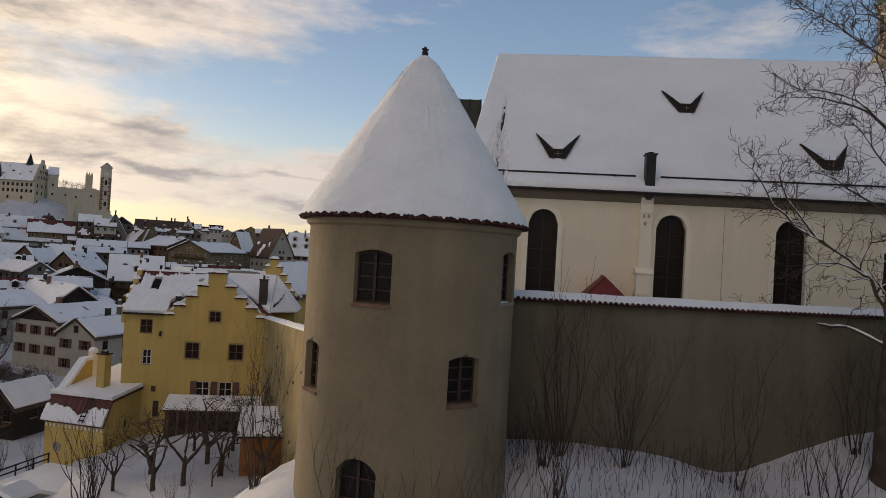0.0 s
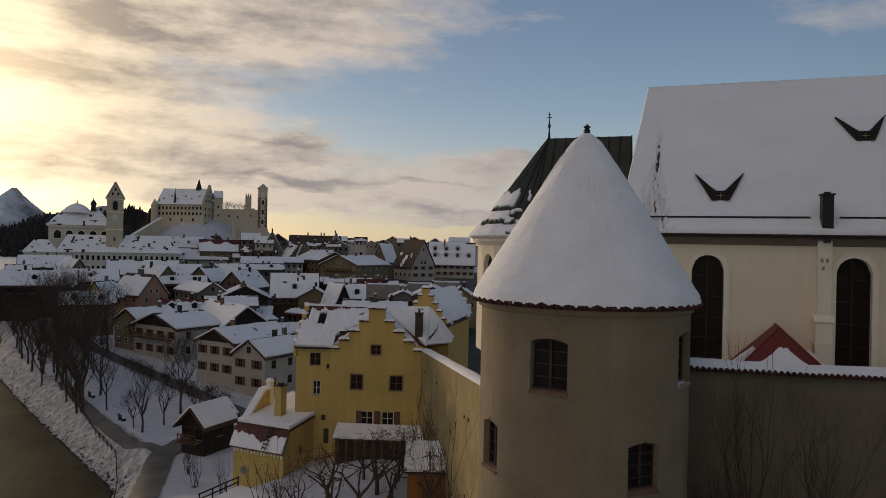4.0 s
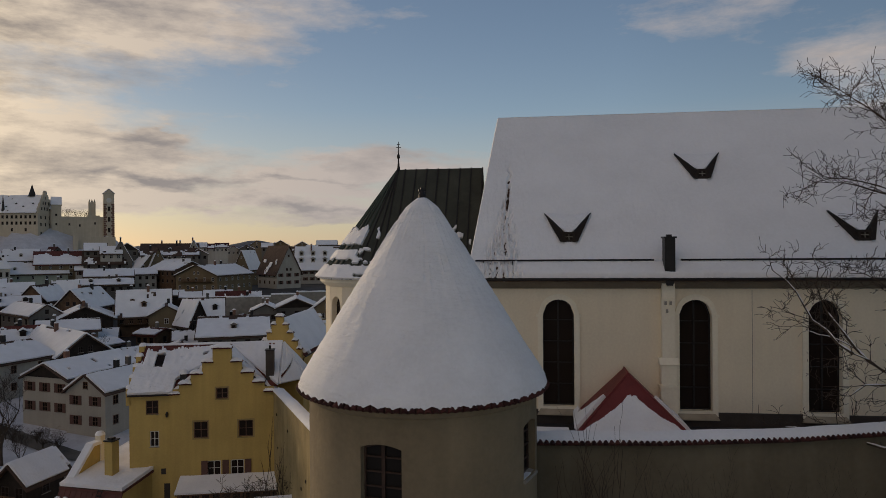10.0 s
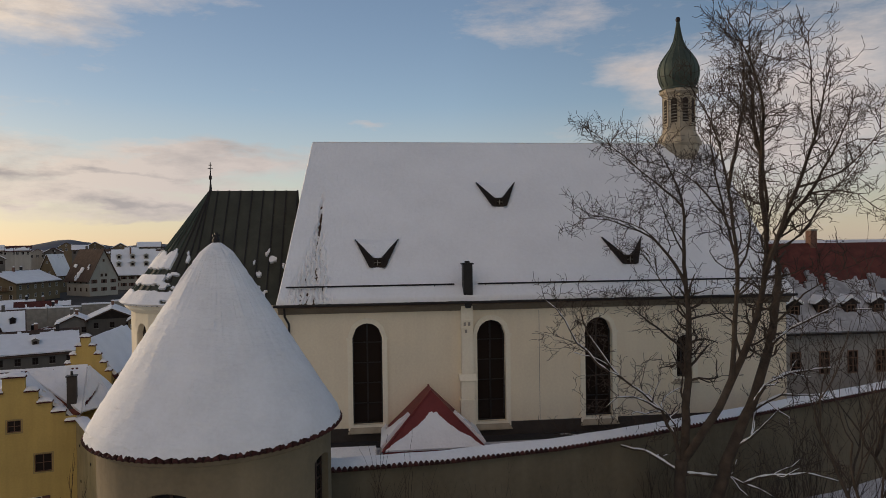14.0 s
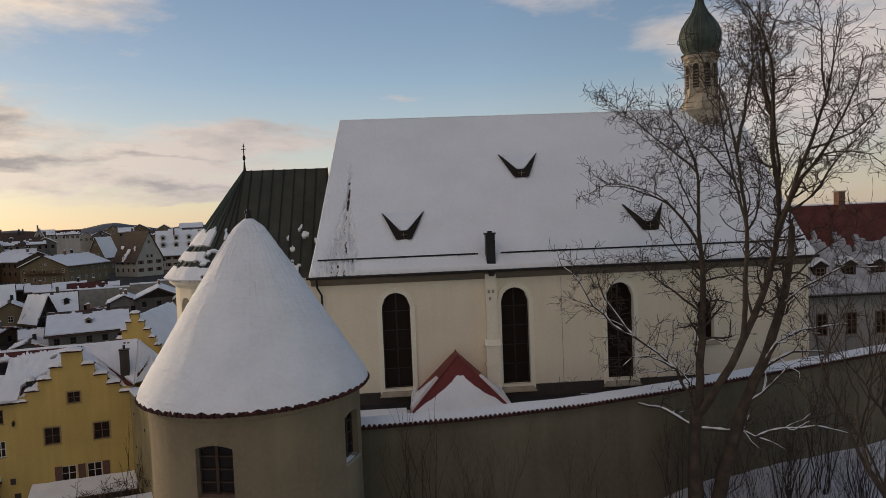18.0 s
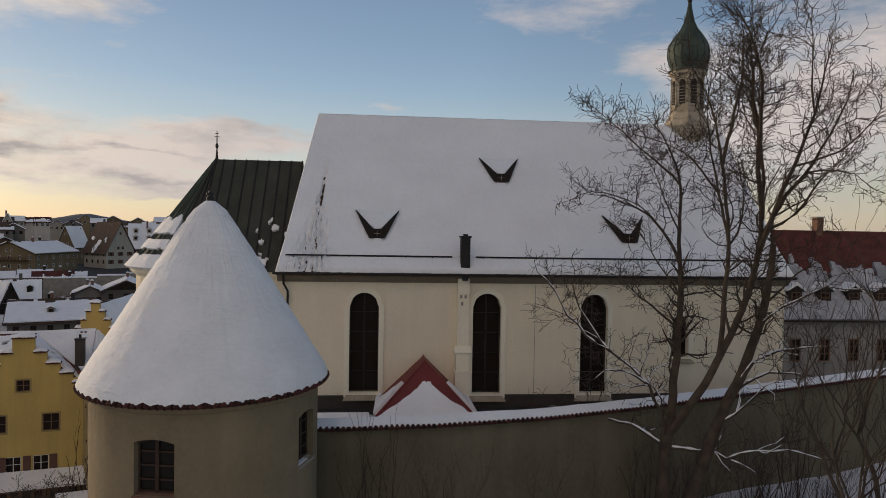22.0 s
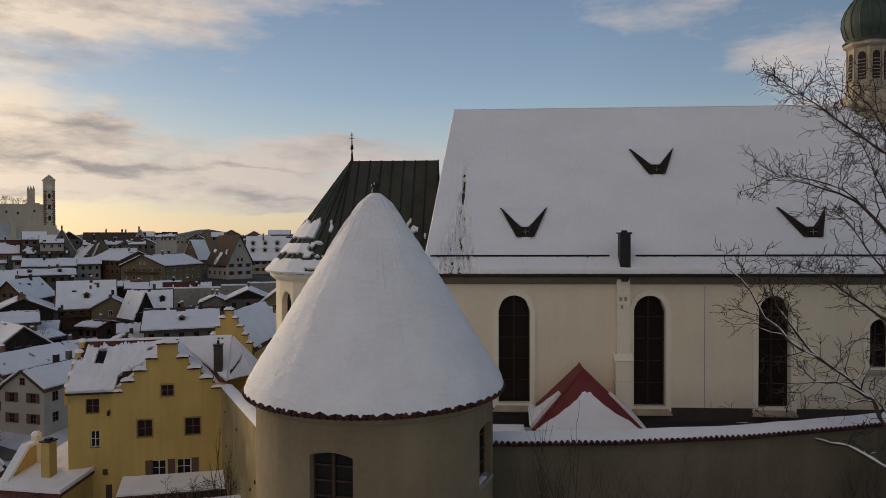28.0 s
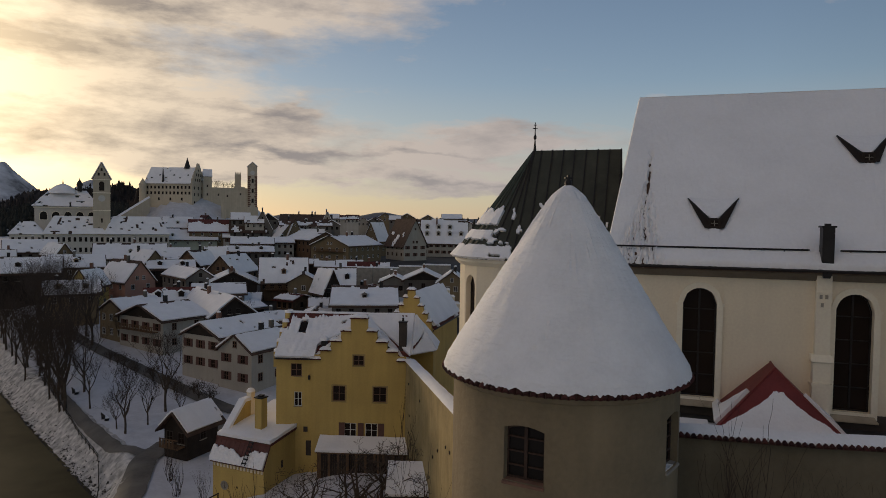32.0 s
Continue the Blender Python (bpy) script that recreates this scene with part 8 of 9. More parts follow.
    part("clock_face", Geo().lathe([(0.0, 0.0), (1.25, 0.0), (1.25, 0.1), (0.0, 0.12)], 20), FRAME_WHITE, t, at=Matrix.Translation((3.0, -0.02, 22.4)) @ Matrix.Rotation(radians(90), 4, "X"))
    for x in (3.0,):
        part("belfry_opening", arch_panel(Geo(), (x - 0.9, x + 0.9, 25.4, 29.0, 0.8), -0.06, 0.05), WOOD_DARK, t, "dark arched belfry opening")
    for x, z in ((2.0, 31.2), (4.0, 31.2), (3.0, 33.0)):
        part("gable_opening", arch_panel(Geo(), (x - 0.35, x + 0.35, z, z + 1.2, 0.3), -0.32, -0.2), WOOD_DARK, t)
    for z in (8.0, 13.0):
        part("slit_window", Geo().box(2.7, -0.05, z, 3.3, 0.0, z + 1.6), WOOD_DARK, t)


build_abbey()


# ---- far hills and mountains ----
def ridge_sheet(name, x0, x1, y, depth, top, mat, label, n=90, m=14, smooth=True):
    g = Geo()
    for j in range(m + 1):
        t = j / m
        for i in range(n + 1):
            x = x0 + (x1 - x0) * i / n
            z = -20 + (top(x) + 20) * math.sin(math.pi * min(t, 0.5)) ** 1.0 if t <= 0.5 else -20 + (top(x) + 20) * (1 - t) * 2
            rough = lumps(x, t * depth, 3.0 / depth, 3.0) * 0.10 * (top(x) + 20) * math.sin(math.pi * t)
            rough += lumps(x, t * depth, 11.0 / depth, 6.0) * 0.05 * (top(x) + 20) * math.sin(math.pi * t)
            g.v.append((x, y + depth * (t - 0.5), z + rough))
    k = n + 1
    g.f = [(j * k + i, j * k + i + 1, (j + 1) * k + i + 1, (j + 1) * k + i) for j in range(m) for i in range(n)]
    return tagged(part(name, g, mat, smooth=smooth), label, "hill", kind="structure")


MOUNTAIN = material("snowy_rock", (0.86, 0.86, 0.90), 0.9, 0.16, 0.007, 0.04, 1.0, 0.03)
# distance haze is put into the blue-grey of these wooded hills
HAZED_HILL = material("hazed_far_hill", (0.13, 0.14, 0.165), 0.95, 0.6, 0.004, 0.03, 0.3, 0.03)


def peak(x):
    a = 238 * max(0.0, 1 - abs(x + 1787) / (305 if x > -1787 else 500)) + 9 * math.exp(-((x + 1787) / 22) ** 4)
    b = 170 * max(0.0, 1 - abs(x + 2080) / 380)
    c = 70 * max(0.0, 1 - abs(x + 1300) / 500)
    e = 192 * max(0.0, 1 - ((x + 1350) / 150) ** 2)
    return 12 + max(a, b, c, e)


ridge_sheet("mountain_backdrop", -3200, -900, 3600, 900, peak, MOUNTAIN, "distant snow-streaked alpine peak", 140, 24, False)
ridge_sheet("far_hills_backdrop", -900, 1800, 4200, 700, lambda x: 34 + 20 * max(0.0, 1 - abs(x - 130) / 260) + 22 * lumps(x, 0, 0.004), HAZED_HILL, "low hills along the horizon, blue haze in their colour", 120, 8)


ridge_sheet("wooded_ridge_backdrop", -2600, -560, 2700, 500, lambda x: 18 + 55 * max(0.0, 1 - abs(x + 1330) / 420) + 20 * max(0.0, 1 - abs(x + 900) / 260) + 5 * lumps(x, 0, 0.02), HAZED_HILL, "dark wooded ridge below the snowy peak, haze in its colour", 120, 8)


def conifer(g, x, y, z, h, r, tiers=3):
    for k in range(tiers):
        z0 = z + h * (0.12 + 0.28 * k)
        z1 = z + h * (0.55 + 0.225 * k)
        rr = r * (1 - 0.28 * k)
        a0 = random.random() * 6
        ring = [(x + rr * (0.8 + 0.4 * random.random()) * math.cos(a0 + 2 * math.pi * j / 6), y + rr * (0.8 + 0.4 * random.random()) * math.sin(a0 + 2 * math.pi * j / 6), z0) for j in range(6)]
        g.add(ring + [(x, y, z1)], [(j, (j + 1) % 6, 6) for j in range(6)])


def build_woods():
    random.seed(11)
    g = Geo()
    for _ in range(3600):
        x, y = random.uniform(-340, -70), random.uniform(400, 640)
        if math.hypot((x + 205) / 105, (y - 520) / 105) > 1.2:
            continue
        conifer(g, x, y, ground_z(x, y) - 2, random.uniform(5, 9), random.uniform(2.4, 4.0), 3)
    tagged(part("woods", g, CONIFER), "dark conifer wood on the hill behind the abbey", "trees", kind="stuff")
    g = Geo()
    for _ in range(500):
        x = random.uniform(20, 210)
        y = random.uniform(430, 560)
        conifer(g, x, y, ground_z(x, y) - 1 + 5 * smooth01((x - 60) / 60), random.uniform(8, 16), random.uniform(2, 4), 3)
    tagged(part("far_woods", g, CONIFER), "dark woods beyond the town roofs", "trees", kind="stuff")
    g = Geo()
    for k in range(150):
        x, y = random.uniform(-132, -102), random.uniform(322, 356)
        conifer(g, x, y, ground_z(x, y) - 1, random.uniform(4, 8), random.uniform(1.2, 2.4), 3)
    tagged(part("castle_trees", g, WOOD_HILL), "small dark trees on the castle rock", "trees", kind="stuff")


build_woods()


WOOD_CREST = [(-900, 6), (-430, 12), (-364, 20), (-343, 26), (-322, 35), (-285, 37), (-250, 41), (-240, 44), (-222, 39), (-180, 30), (-120, 14), (0, 2)]


def wood_crest(x):
    for (x0, z0), (x1, z1) in zip(WOOD_CREST, WOOD_CREST[1:]):
        if x0 <= x <= x1:
            return z0 + (z1 - z0) * smooth01((x - x0) / (x1 - x0))
    return 2.0


ridge_sheet("wooded_hill_backdrop", -700, -100, 700, 170, wood_crest, WOOD_HILL, "dark bare wooded hill behind the abbey", 120, 10)


def build_hill_wood():
    """Bare crowns that break the outline of the hill behind the abbey."""
    rnd, g = random.Random(52), Geo()
    for _ in range(1500):
        x, t = rnd.uniform(-520, -130), rnd.uniform(0.18, 0.52)
        z = -20 + (wood_crest(x) + 20) * math.sin(math.pi * min(t, 0.5)) - 2.0
        conifer(g, x, 700 + 170 * (t - 0.5), z, rnd.uniform(5, 9) * (1.3 if rnd.random() < 0.1 else 1), rnd.uniform(1.6, 3.2), 3)
    tagged(part("hill_trees", g, WOOD_HILL), "dark winter trees covering the hill", "trees", kind="stuff")


build_hill_wood()


def build_shading_wood():
    """Unseen wood behind the viewer, added to cut sky light on tower and wall."""
    random.seed(23)
    g = Geo()
    for _ in range(520):
        x, y = random.uniform(-25, 70), random.uniform(-60, -16)
        conifer(g, x, y, ground_z(x, y) - 0.5, random.uniform(8, 14), random.uniform(1.8, 3.2), 3)
    tagged(part("shading_woods", g, CONIFER), "unseen conifer wood added to shade tower and wall foot", "trees", kind="stuff")


build_shading_wood()


# ---- bare trees ----
def grow(g, twigs, p, d, length, r, level, rnd, snow=None, spread=0.6, up=0.25, kids=3, minr=0.008, keepz=-9):
    """A limb that wanders, then splits. Thick limbs go to g, thin ones to twigs."""
    n = 5 if r > 0.05 else 4
    pts, rad = [p.copy()], [r]
    for i in range(n):
        d = (d + Vector((rnd.uniform(-1, 1), rnd.uniform(-1, 1), rnd.uniform(-0.7, 0.9))) * 0.20 + Vector((0, 0, up * 0.18))).normalized()
        p = p + d * (length / n)
        pts.append(p.copy())
        rad.append(max(minr * 0.6, r * (1 - 0.42 * (i + 1) / n)))
    (g if r > 0.03 else twigs).tube(pts, rad, 7 if r > 0.12 else (5 if r > 0.03 else 3))
    if snow is not None and r > 0.02:
        for a, b, ra, rb in zip(pts, pts[1:], rad, rad[1:]):
            if abs((b - a).normalized().z) < 0.62 and rnd.random() < 0.75:
                o = Vector((0, 0, 0.75))
                snow.tube([a + o * ra, (a + b) / 2 + o * (ra + rb) / 2 + Vector((0, 0, 0.01)), b + o * rb], [ra * 0.55, (ra + rb) * 0.42, rb * 0.5], 5)
    if level <= 0:
        return
    m = kids if level > 1 else kids + 1
    for i in range(m):
        t = rnd.uniform(0.35, 1.0) if i else 1.0
        q = pts[min(n, max(1, int(round(t * n))))]
        rr = rad[min(n, max(1, int(round(t * n))))]
        side = Vector((rnd.uniform(-1, 1), rnd.uniform(-1, 1), rnd.uniform(-0.35, 0.8))).normalized()
        dd = (d * (1 - spread) + side * spread + Vector((0, 0, up))).normalized()
        grow(g, twigs, q, dd, length * rnd.uniform(0.58, 0.80), rr * rnd.uniform(0.55, 0.78) if i else rr * 0.9, level - 1, rnd, snow, spread, up, kids, minr)


def tree_meshes(seed, height, r, levels, kids=3, spread=0.55, up=0.22, trunk_share=0.3, bark=None, fine=0.008):
    rnd = random.Random(seed)
    g, tw = Geo(), Geo()
    base = Vector((0, 0, -0.4))
    hh = height * trunk_share
    top = Vector((rnd.uniform(-.06, .06) * hh, rnd.uniform(-.06, .06) * hh, hh))
    g.tube([base, base + (top - base) * 0.15, (base + top) / 2 + Vector((0.02 * hh, 0, 0)), top], [r * 1.5, r * 1.08, r * 0.95, r * 0.85], 9)
    for i in range(kids + 2):
        a = 2 * math.pi * (i + rnd.random() * 0.6) / (kids + 2)
        d = Vector((math.cos(a) * 0.55, math.sin(a) * 0.55, rnd.uniform(0.7, 1.2))).normalized()
        grow(g, tw, top - Vector((0, 0, rnd.random() * hh * 0.35)), d, height * 0.30, r * 0.62, levels, rnd, None, spread, up, kids, fine)
    return g.mesh("trunk", bark or BARK, True), tw.mesh("twigs", TWIG)


def plant(meshes, x, y, z, rot, scale, label, category="tree", group=""):
    t = thing("bare_tree" if category == "tree" else "shrub", Matrix.Translation((x, y, z)) @ Matrix.Rotation(radians(rot), 4, "Z") @ Matrix.Scale(scale, 4), label, category, group)
    part("trunk", meshes[0], None, t)
    part("crown", meshes[1], None, t)
    return t


def rotated_off(d, ang, rnd):
    side = d.orthogonal().normalized()
    side = Matrix.Rotation(rnd.uniform(0, 2 * math.pi), 3, d) @ side
    return (d * math.cos(ang) + side * math.sin(ang)).normalized()


def spray(g, tw, p, d, length, r, level, rnd, snow=None):
    """A side branch that wanders and turns up, with shoots on both sides."""
    n = max(3, int(length / (0.34 if level > 1 else 0.19)))
    pts, rad, dirs = [p.copy()], [r], [d]
    for i in range(n):
        d = (d + Vector((rnd.gauss(0, 1), rnd.gauss(0, 1), rnd.gauss(0, 1))) * 0.42 + Vector((0, 0, 0.10))).normalized()
        p = p + d * (length / n)
        pts.append(p.copy()), dirs.append(d)
        rad.append(max(0.0085, r * (1 - 0.62 * (i + 1) / n)))
    (g if r > 0.035 else tw).tube(pts, rad, 6 if r > 0.06 else (4 if r > 0.03 else 3))
    if snow is not None and r > 0.02:
        snow_along(snow, pts, rad, rnd)
    if level <= 0:
        return
    for i in range(1, n + 1):
        t = i / n
        for k in range(2 if level == 1 and rnd.random() < 0.5 else 1):
            if rnd.random() > 0.95:
                continue
            ln = (0.62 - 0.25 * t) * length * rnd.uniform(0.6, 1.15) if level > 1 else rnd.uniform(0.24, 0.60)
            if ln < 0.25:
                continue
            spray(g, tw, pts[i], rotated_off(dirs[i], radians(rnd.uniform(25, 58)), rnd), ln, max(0.0105, rad[i] * rnd.uniform(0.42, 0.66)), level - 1, rnd, snow if level > 2 else None)


def snow_along(snow, pts, rad, rnd):
    """Ridges of snow on the stretches of a limb that lie flat enough."""
    run, rr = [], []
    for i, (a, b) in enumerate(zip(pts, pts[1:])):
        flat = abs((b - a).normalized().z) < 0.92 and rnd.random() < 0.93
        if flat:
            if not run:
                run, rr = [a + Vector((0, 0, rad[i] * 0.9))], [rad[i] * 0.25]
            run.append((a + b) / 2 + Vector((0, 0, rad[i] * 0.85 + 0.012)))
            rr.append(rad[i] * rnd.uniform(0.5, 0.85) + 0.008)
            run.append(b + Vector((0, 0, rad[i + 1] * 0.85)))
            rr.append(rad[i + 1] * rnd.uniform(0.35, 0.75) + 0.006)
        if run and (not flat or i == len(pts) - 2):
            rr[-1] *= 0.3
            snow.tube(run, rr, 5)
            run, rr = [], []


# limbs: offset across, height, heading from upright, length, bend over the length, radius
STEM_LIMBS = [(1.2, 7.33, 4, 7.7, -9, 0.21), (1.19, 14.91, 0, 7.9, -34, 0.11), (1.16, 14.91, -18, 5.6, -44, 0.09), (1.36, 7.94, 30, 9.8, -30, 0.19), (3.36, 17.3, 8, 7.5, -49, 0.1),
              (2.49, 11.19, 11, 12.3, -36, 0.12), (2.78, 7.74, 20, 9.2, -19, 0.25), (4.26, 16.58, 7, 9.6, -29, 0.13), (4.21, 18.43, 3, 5.9, 20, 0.1), (4.25, 15.1, 16, 8.9, -4, 0.13),
              (4.88, 16.42, 28, 6, -9, 0.1), (5.06, 16.15, 65, 4.7, -44, 0.08), (4.12, 20.1, -14, 5.5, 37, 0.07), (3.32, 18.8, 11, 6.4, -20, 0.08), (2.5, 15.75, -18, 6.6, 19, 0.07)]
SIDE_LIMBS = [(0.63, 18.03, -36, 5.5, -4, 0.06), (0.33, 16.44, -31, 4.3, -109, 0.05), (5.07, 18.8, 63, 4.5, -45, 0.06), (5.25, 20.8, -5, 4.3, -1, 0.05), (2.51, 17.85, -17, 4.5, -49, 0.05),
              (1.15, 12.18, -31, 3.8, -21, 0.07), (1.21, 13.16, -28, 3.5, -18, 0.05), (4.22, 13.44, 41, 3.5, 3, 0.06), (3.21, 15.79, 28, 3.6, -40, 0.05), (5.75, 18.25, 51, 2.2, 83, 0.05),
              (1.82, 15.53, 0, 4, -36, 0.05), (6.43, 20.03, 23, 1.7, 75, 0.04)]
LOWER_LIMBS = [(1.07, 7.7, -4, 5.1, -52, 0.11), (-1.26, 11.61, -58, 3.8, 17, 0.06), (0.35, 9.73, -36, 2.4, -81, 0.06), (1.11, 7.41, -76, 5.3, -33, 0.08), (-0.59, 10.98, -54, 4.7, 43, 0.06),
               (1.53, 7.69, 78, 3.2, 27, 0.09), (3.51, 10.39, 21, 3.5, 74, 0.09), (3.37, 9.81, 42, 2.7, 40, 0.09), (3.25, 8.29, 42, 3.2, 6, 0.07), (3.43, 7.4, 32, 3.2, 64, 0.07),
               (1.89, 10.15, -10, 2.4, 28, 0.06), (4.56, 12.1, 29, 3.9, 47, 0.06)]


def build_big_tree():
    rnd = random.Random(77)
    bx, by = 21.85, 17.1
    t = thing("large_bare_tree", pose(bx, by, 0) @ Matrix.Diagonal((1.07, 1.07, 1.0, 1)), "large leafless deciduous tree with snow on its lower limbs", "tree")
    across, away, up = Vector((0.586, -0.812, 0)), Vector((0.812, 0.586, 0)), Vector((0, 0, 1))
    g, tw, sn = Geo(), Geo(), Geo()
    z0 = ground_z(bx, by) - 0.4
    grown = [across * (1.2 + 0.01 * k) + up * (5.0 + 0.35 * k) for k in range(8)] + [across * (2.0 + 0.1 * k) + up * (5.4 + 0.35 * k) for k in range(8)]
    trunk = Geo()
    trunk.tube([across * 1.25 + up * z0, across * 1.22 + up * (z0 + 0.7), across * 1.16 + up * 5.6, across * 1.2 + up * 8.0], [0.56, 0.35, 0.27, 0.18], 12)
    trunk.tube([across * 1.75 + up * z0, across * 1.8 + up * (z0 + 0.9), across * 2.2 + up * 5.8, across * 2.8 + up * 8.0], [0.46, 0.31, 0.25, 0.21], 10)
    for lower, limbs in ((False, STEM_LIMBS), (False, SIDE_LIMBS), (True, LOWER_LIMBS)):
        for off, z, head, length, bend, r in limbs:
            length, r = length * (1.0 if lower else 0.95), r * 0.86
            n = int(length / 0.5)
            tilt, turn = rnd.uniform(-15, 15), 0.0
            if r > 0.16:
                tilt *= 0.3
            p = across * off + up * z + away * rnd.uniform(-0.1, 0.1) * (0 if r > 0.16 else 1)
            if grown:                                     # a limb springs from the nearest one that stands
                q = min(grown, key=lambda o: (o - p - away * (o - p).dot(away)).length)
                p = q.copy()
            pts, rad, dirs = [p.copy()], [r], []
            for i in range(n):
                turn = turn * (0.4 if lower else 0.75) + rnd.gauss(0, 11.0 if lower else (3.2 if r > 0.1 else 6.5))
                tilt += rnd.gauss(0, 3.5)
                a, b = radians(head + bend * ((i + 1) / n) ** 1.3 + turn), radians(tilt)
                d = across * (math.sin(a) * math.cos(b)) + away * math.sin(b) + up * (math.cos(a) * math.cos(b))
                p = p + d * (length / n)
                pts.append(p.copy()), dirs.append(d)
                rad.append(max(0.016, r * (1 - (0.45 if r > 0.16 else 0.84) * (i + 1) / n)))
            g.tube(pts, rad, 9 if r > 0.15 else 7)
            grown += pts
            if lower:
                snow_along(sn, pts, rad, rnd)
            first = 2 if r < 0.09 else int(n * (0.22 if r < 0.16 else 0.55))
            for i in range(first, n + 1):
                f = i / n
                if not lower and rnd.random() > 0.40 + 0.9 * f:
                    continue
                for k in range((2 if rnd.random() < 0.6 else 1) + (1 if f > 0.4 and not lower else 0)):
                    ln = rnd.uniform(1.0, 2.5) * (1 - 0.40 * f) * (1.0 if not lower else 0.75)
                    spray(g, tw, pts[i], rotated_off(dirs[i - 1], radians(rnd.uniform(28, 64)), rnd), ln, max(0.018, min(0.06, rad[i] * 0.5)), 2, rnd, sn if lower and rnd.random() < 0.7 else None)
    part("trunk", trunk, BARK, t, "furrowed brown trunk", smooth=True)
    part("branchwork", g, BARK, t, "dark limbs and branches", smooth=True)
    part("crown", tw, TWIG, t, "fine dense twigs")
    tagged(part("snow", sn, SNOW, t, smooth=True), "snow lying along the limbs", kind="stuff")


build_big_tree()


def build_trees():
    rnd = random.Random(8)
    park = [tree_meshes(s, 9, 0.13, 4, 3, 0.55, 0.22, 0.3, None, 0.016) for s in (1, 2, 3)]
    old = [tree_meshes(s, 14, 0.19, 4, 3, 0.55, 0.2, 0.28, None, 0.014) for s in (5, 6, 7)]
    fruit = [tree_meshes(s, 6.0, 0.14, 4, 2, 0.8, 0.03, 0.2, None, 0.016) for s in (9, 10, 12)]
    bank = [(-41.6, 97.1), (-45.5, 104.0), (-49.9, 111.3), (-53.3, 115.6), (-59.0, 123.8), (-62.8, 127.7), (-55.5, 121.0), (-47.0, 108.5), (-66.5, 134.0), (-71.0, 141.0), (-73.8, 145.8), (-57.0, 128.0), (-61.0, 134.5), (-65.0, 142.0), (-50.5, 119.0), (-69.0, 150.0), (-78.0, 153.0), (-60.5, 147.0), (-54.0, 136.0), (-83.0, 162.0), (-67.0, 158.0), (-74.0, 165.0)]
    bank += [(-43.5, 101.0), (-52.0, 124.0), (-63.5, 139.0), (-66.0, 149.5), (-72.0, 157.0), (-79.0, 147.0), (-86.0, 158.0), (-50.0, 128.5), (-88.0, 172.0), (-80.0, 176.0)]
    for i, (x, y) in enumerate(bank):
        plant(old[i % 3], x, y, ground_z(x, y), rnd.uniform(0, 360), rnd.uniform(0.75, 1.1), "tall bare tree on the snowy river bank", "tree", "trees along the river")
    for i, (x, y, s) in enumerate([(-29.4, 84.6, 1.0), (-31.1, 86.6, 0.6), (-28.0, 88.6, 0.75), (-27.5, 94.6, 1.3), (-42.6, 97.8, 1.1), (-24.6, 91.0, 0.6)]):
        plant(park[i % 3], x, y, ground_z(x, y), rnd.uniform(0, 360), s, "young bare tree in the snowy park", "tree", "park trees")
    for i in range(12):
        f = i / 11
        x, y = -40.0 - 31.0 * f + rnd.uniform(-2.5, 2.5), 98.0 + 46.0 * f + rnd.uniform(-2.5, 2.5)
        plant(old[i % 3], x, y, ground_z(x, y), rnd.uniform(0, 360), rnd.uniform(0.55, 0.9), "tall bare tree on the snowy river bank", "tree", "trees along the river")
    hedge = [tree_meshes(s, 3.2, 0.09, 3, 3, 0.8, 0.1, 0.12, None, 0.02) for s in (21, 22)]
    for i in range(13):
        f = i / 12
        x, y = -43.0 + 20.5 * f + rnd.uniform(-0.8, 0.8), 118.5 - 22.0 * f + rnd.uniform(-0.8, 0.8)
        plant(hedge[i % 2], x, y, ground_z(x, y), rnd.uniform(0, 360), rnd.uniform(0.7, 1.3), "dense dark leafless bush beside the street", "shrub", "bushes along the street")
    # bushes scattered at random, added to stand for the dark of shaded gaps
    for i in range(34):
        x, y = rnd.uniform(-62, 24), rnd.uniform(112, 205)
        if river_side(x, y) < -22:
            plant(hedge[i % 2], x, y, ground_z(x, y), rnd.uniform(0, 360), rnd.uniform(0.8, 1.5), "bare bush added to darken gaps between snowy houses", "shrub", "garden bushes of the town")
    for i, (x, y, s) in enumerate([(-2.1, 42.6, 1.15), (0.1, 43.8, 1.05), (-4.4, 46.8, 1.0), (0.9, 49.2, 0.95), (-1.8, 49.8, 0.8), (-3.9, 43.2, 1.15), (1.9, 45.6, 1.2), (2.7, 42.6, 1.1), (-0.8, 46.4, 1.2), (2.6, 36.5, 0.85), (2.4, 33.0, 0.7), (3.6, 48.4, 1.1), (-6.4, 45.0, 0.8)]):
        plant(fruit[i % 3], x, y, ground_z(x, y), rnd.uniform(0, 360), s, "gnarled bare fruit tree in the snowy garden", "tree", "garden trees")
    for i, (x, y, s) in enumerate([(-25.0, 135.0, 0.9), (-12.0, 131.0, 0.7), (-36.0, 146.0, 0.8), (12.0, 172.0, 0.6), (16.0, 176.0, 0.5), (-46.0, 131.0, 0.7), (-56.0, 310.0, 0.7), (-68.0, 338.0, 0.9), (-64.0, 336.0, 0.8), (-72.0, 337.0, 0.9), (-106.0, 322.0, 0.9), (-46.0, 322.0, 0.7)]):
        plant(park[i % 3], x, y, ground_z(x, y) if y < 330 else 26.0, rnd.uniform(0, 360), s, "bare tree between snowy roofs", "tree", "town trees")


build_trees()
plant(tree_meshes(31, 14.5, 0.17, 4, 3, 0.5, 0.25, 0.34, None, 0.010), 26.0, 9.8, ground_z(26.0, 9.8), 40, 1.0, "slender bare tree on the snowy slope below the wall", "tree")


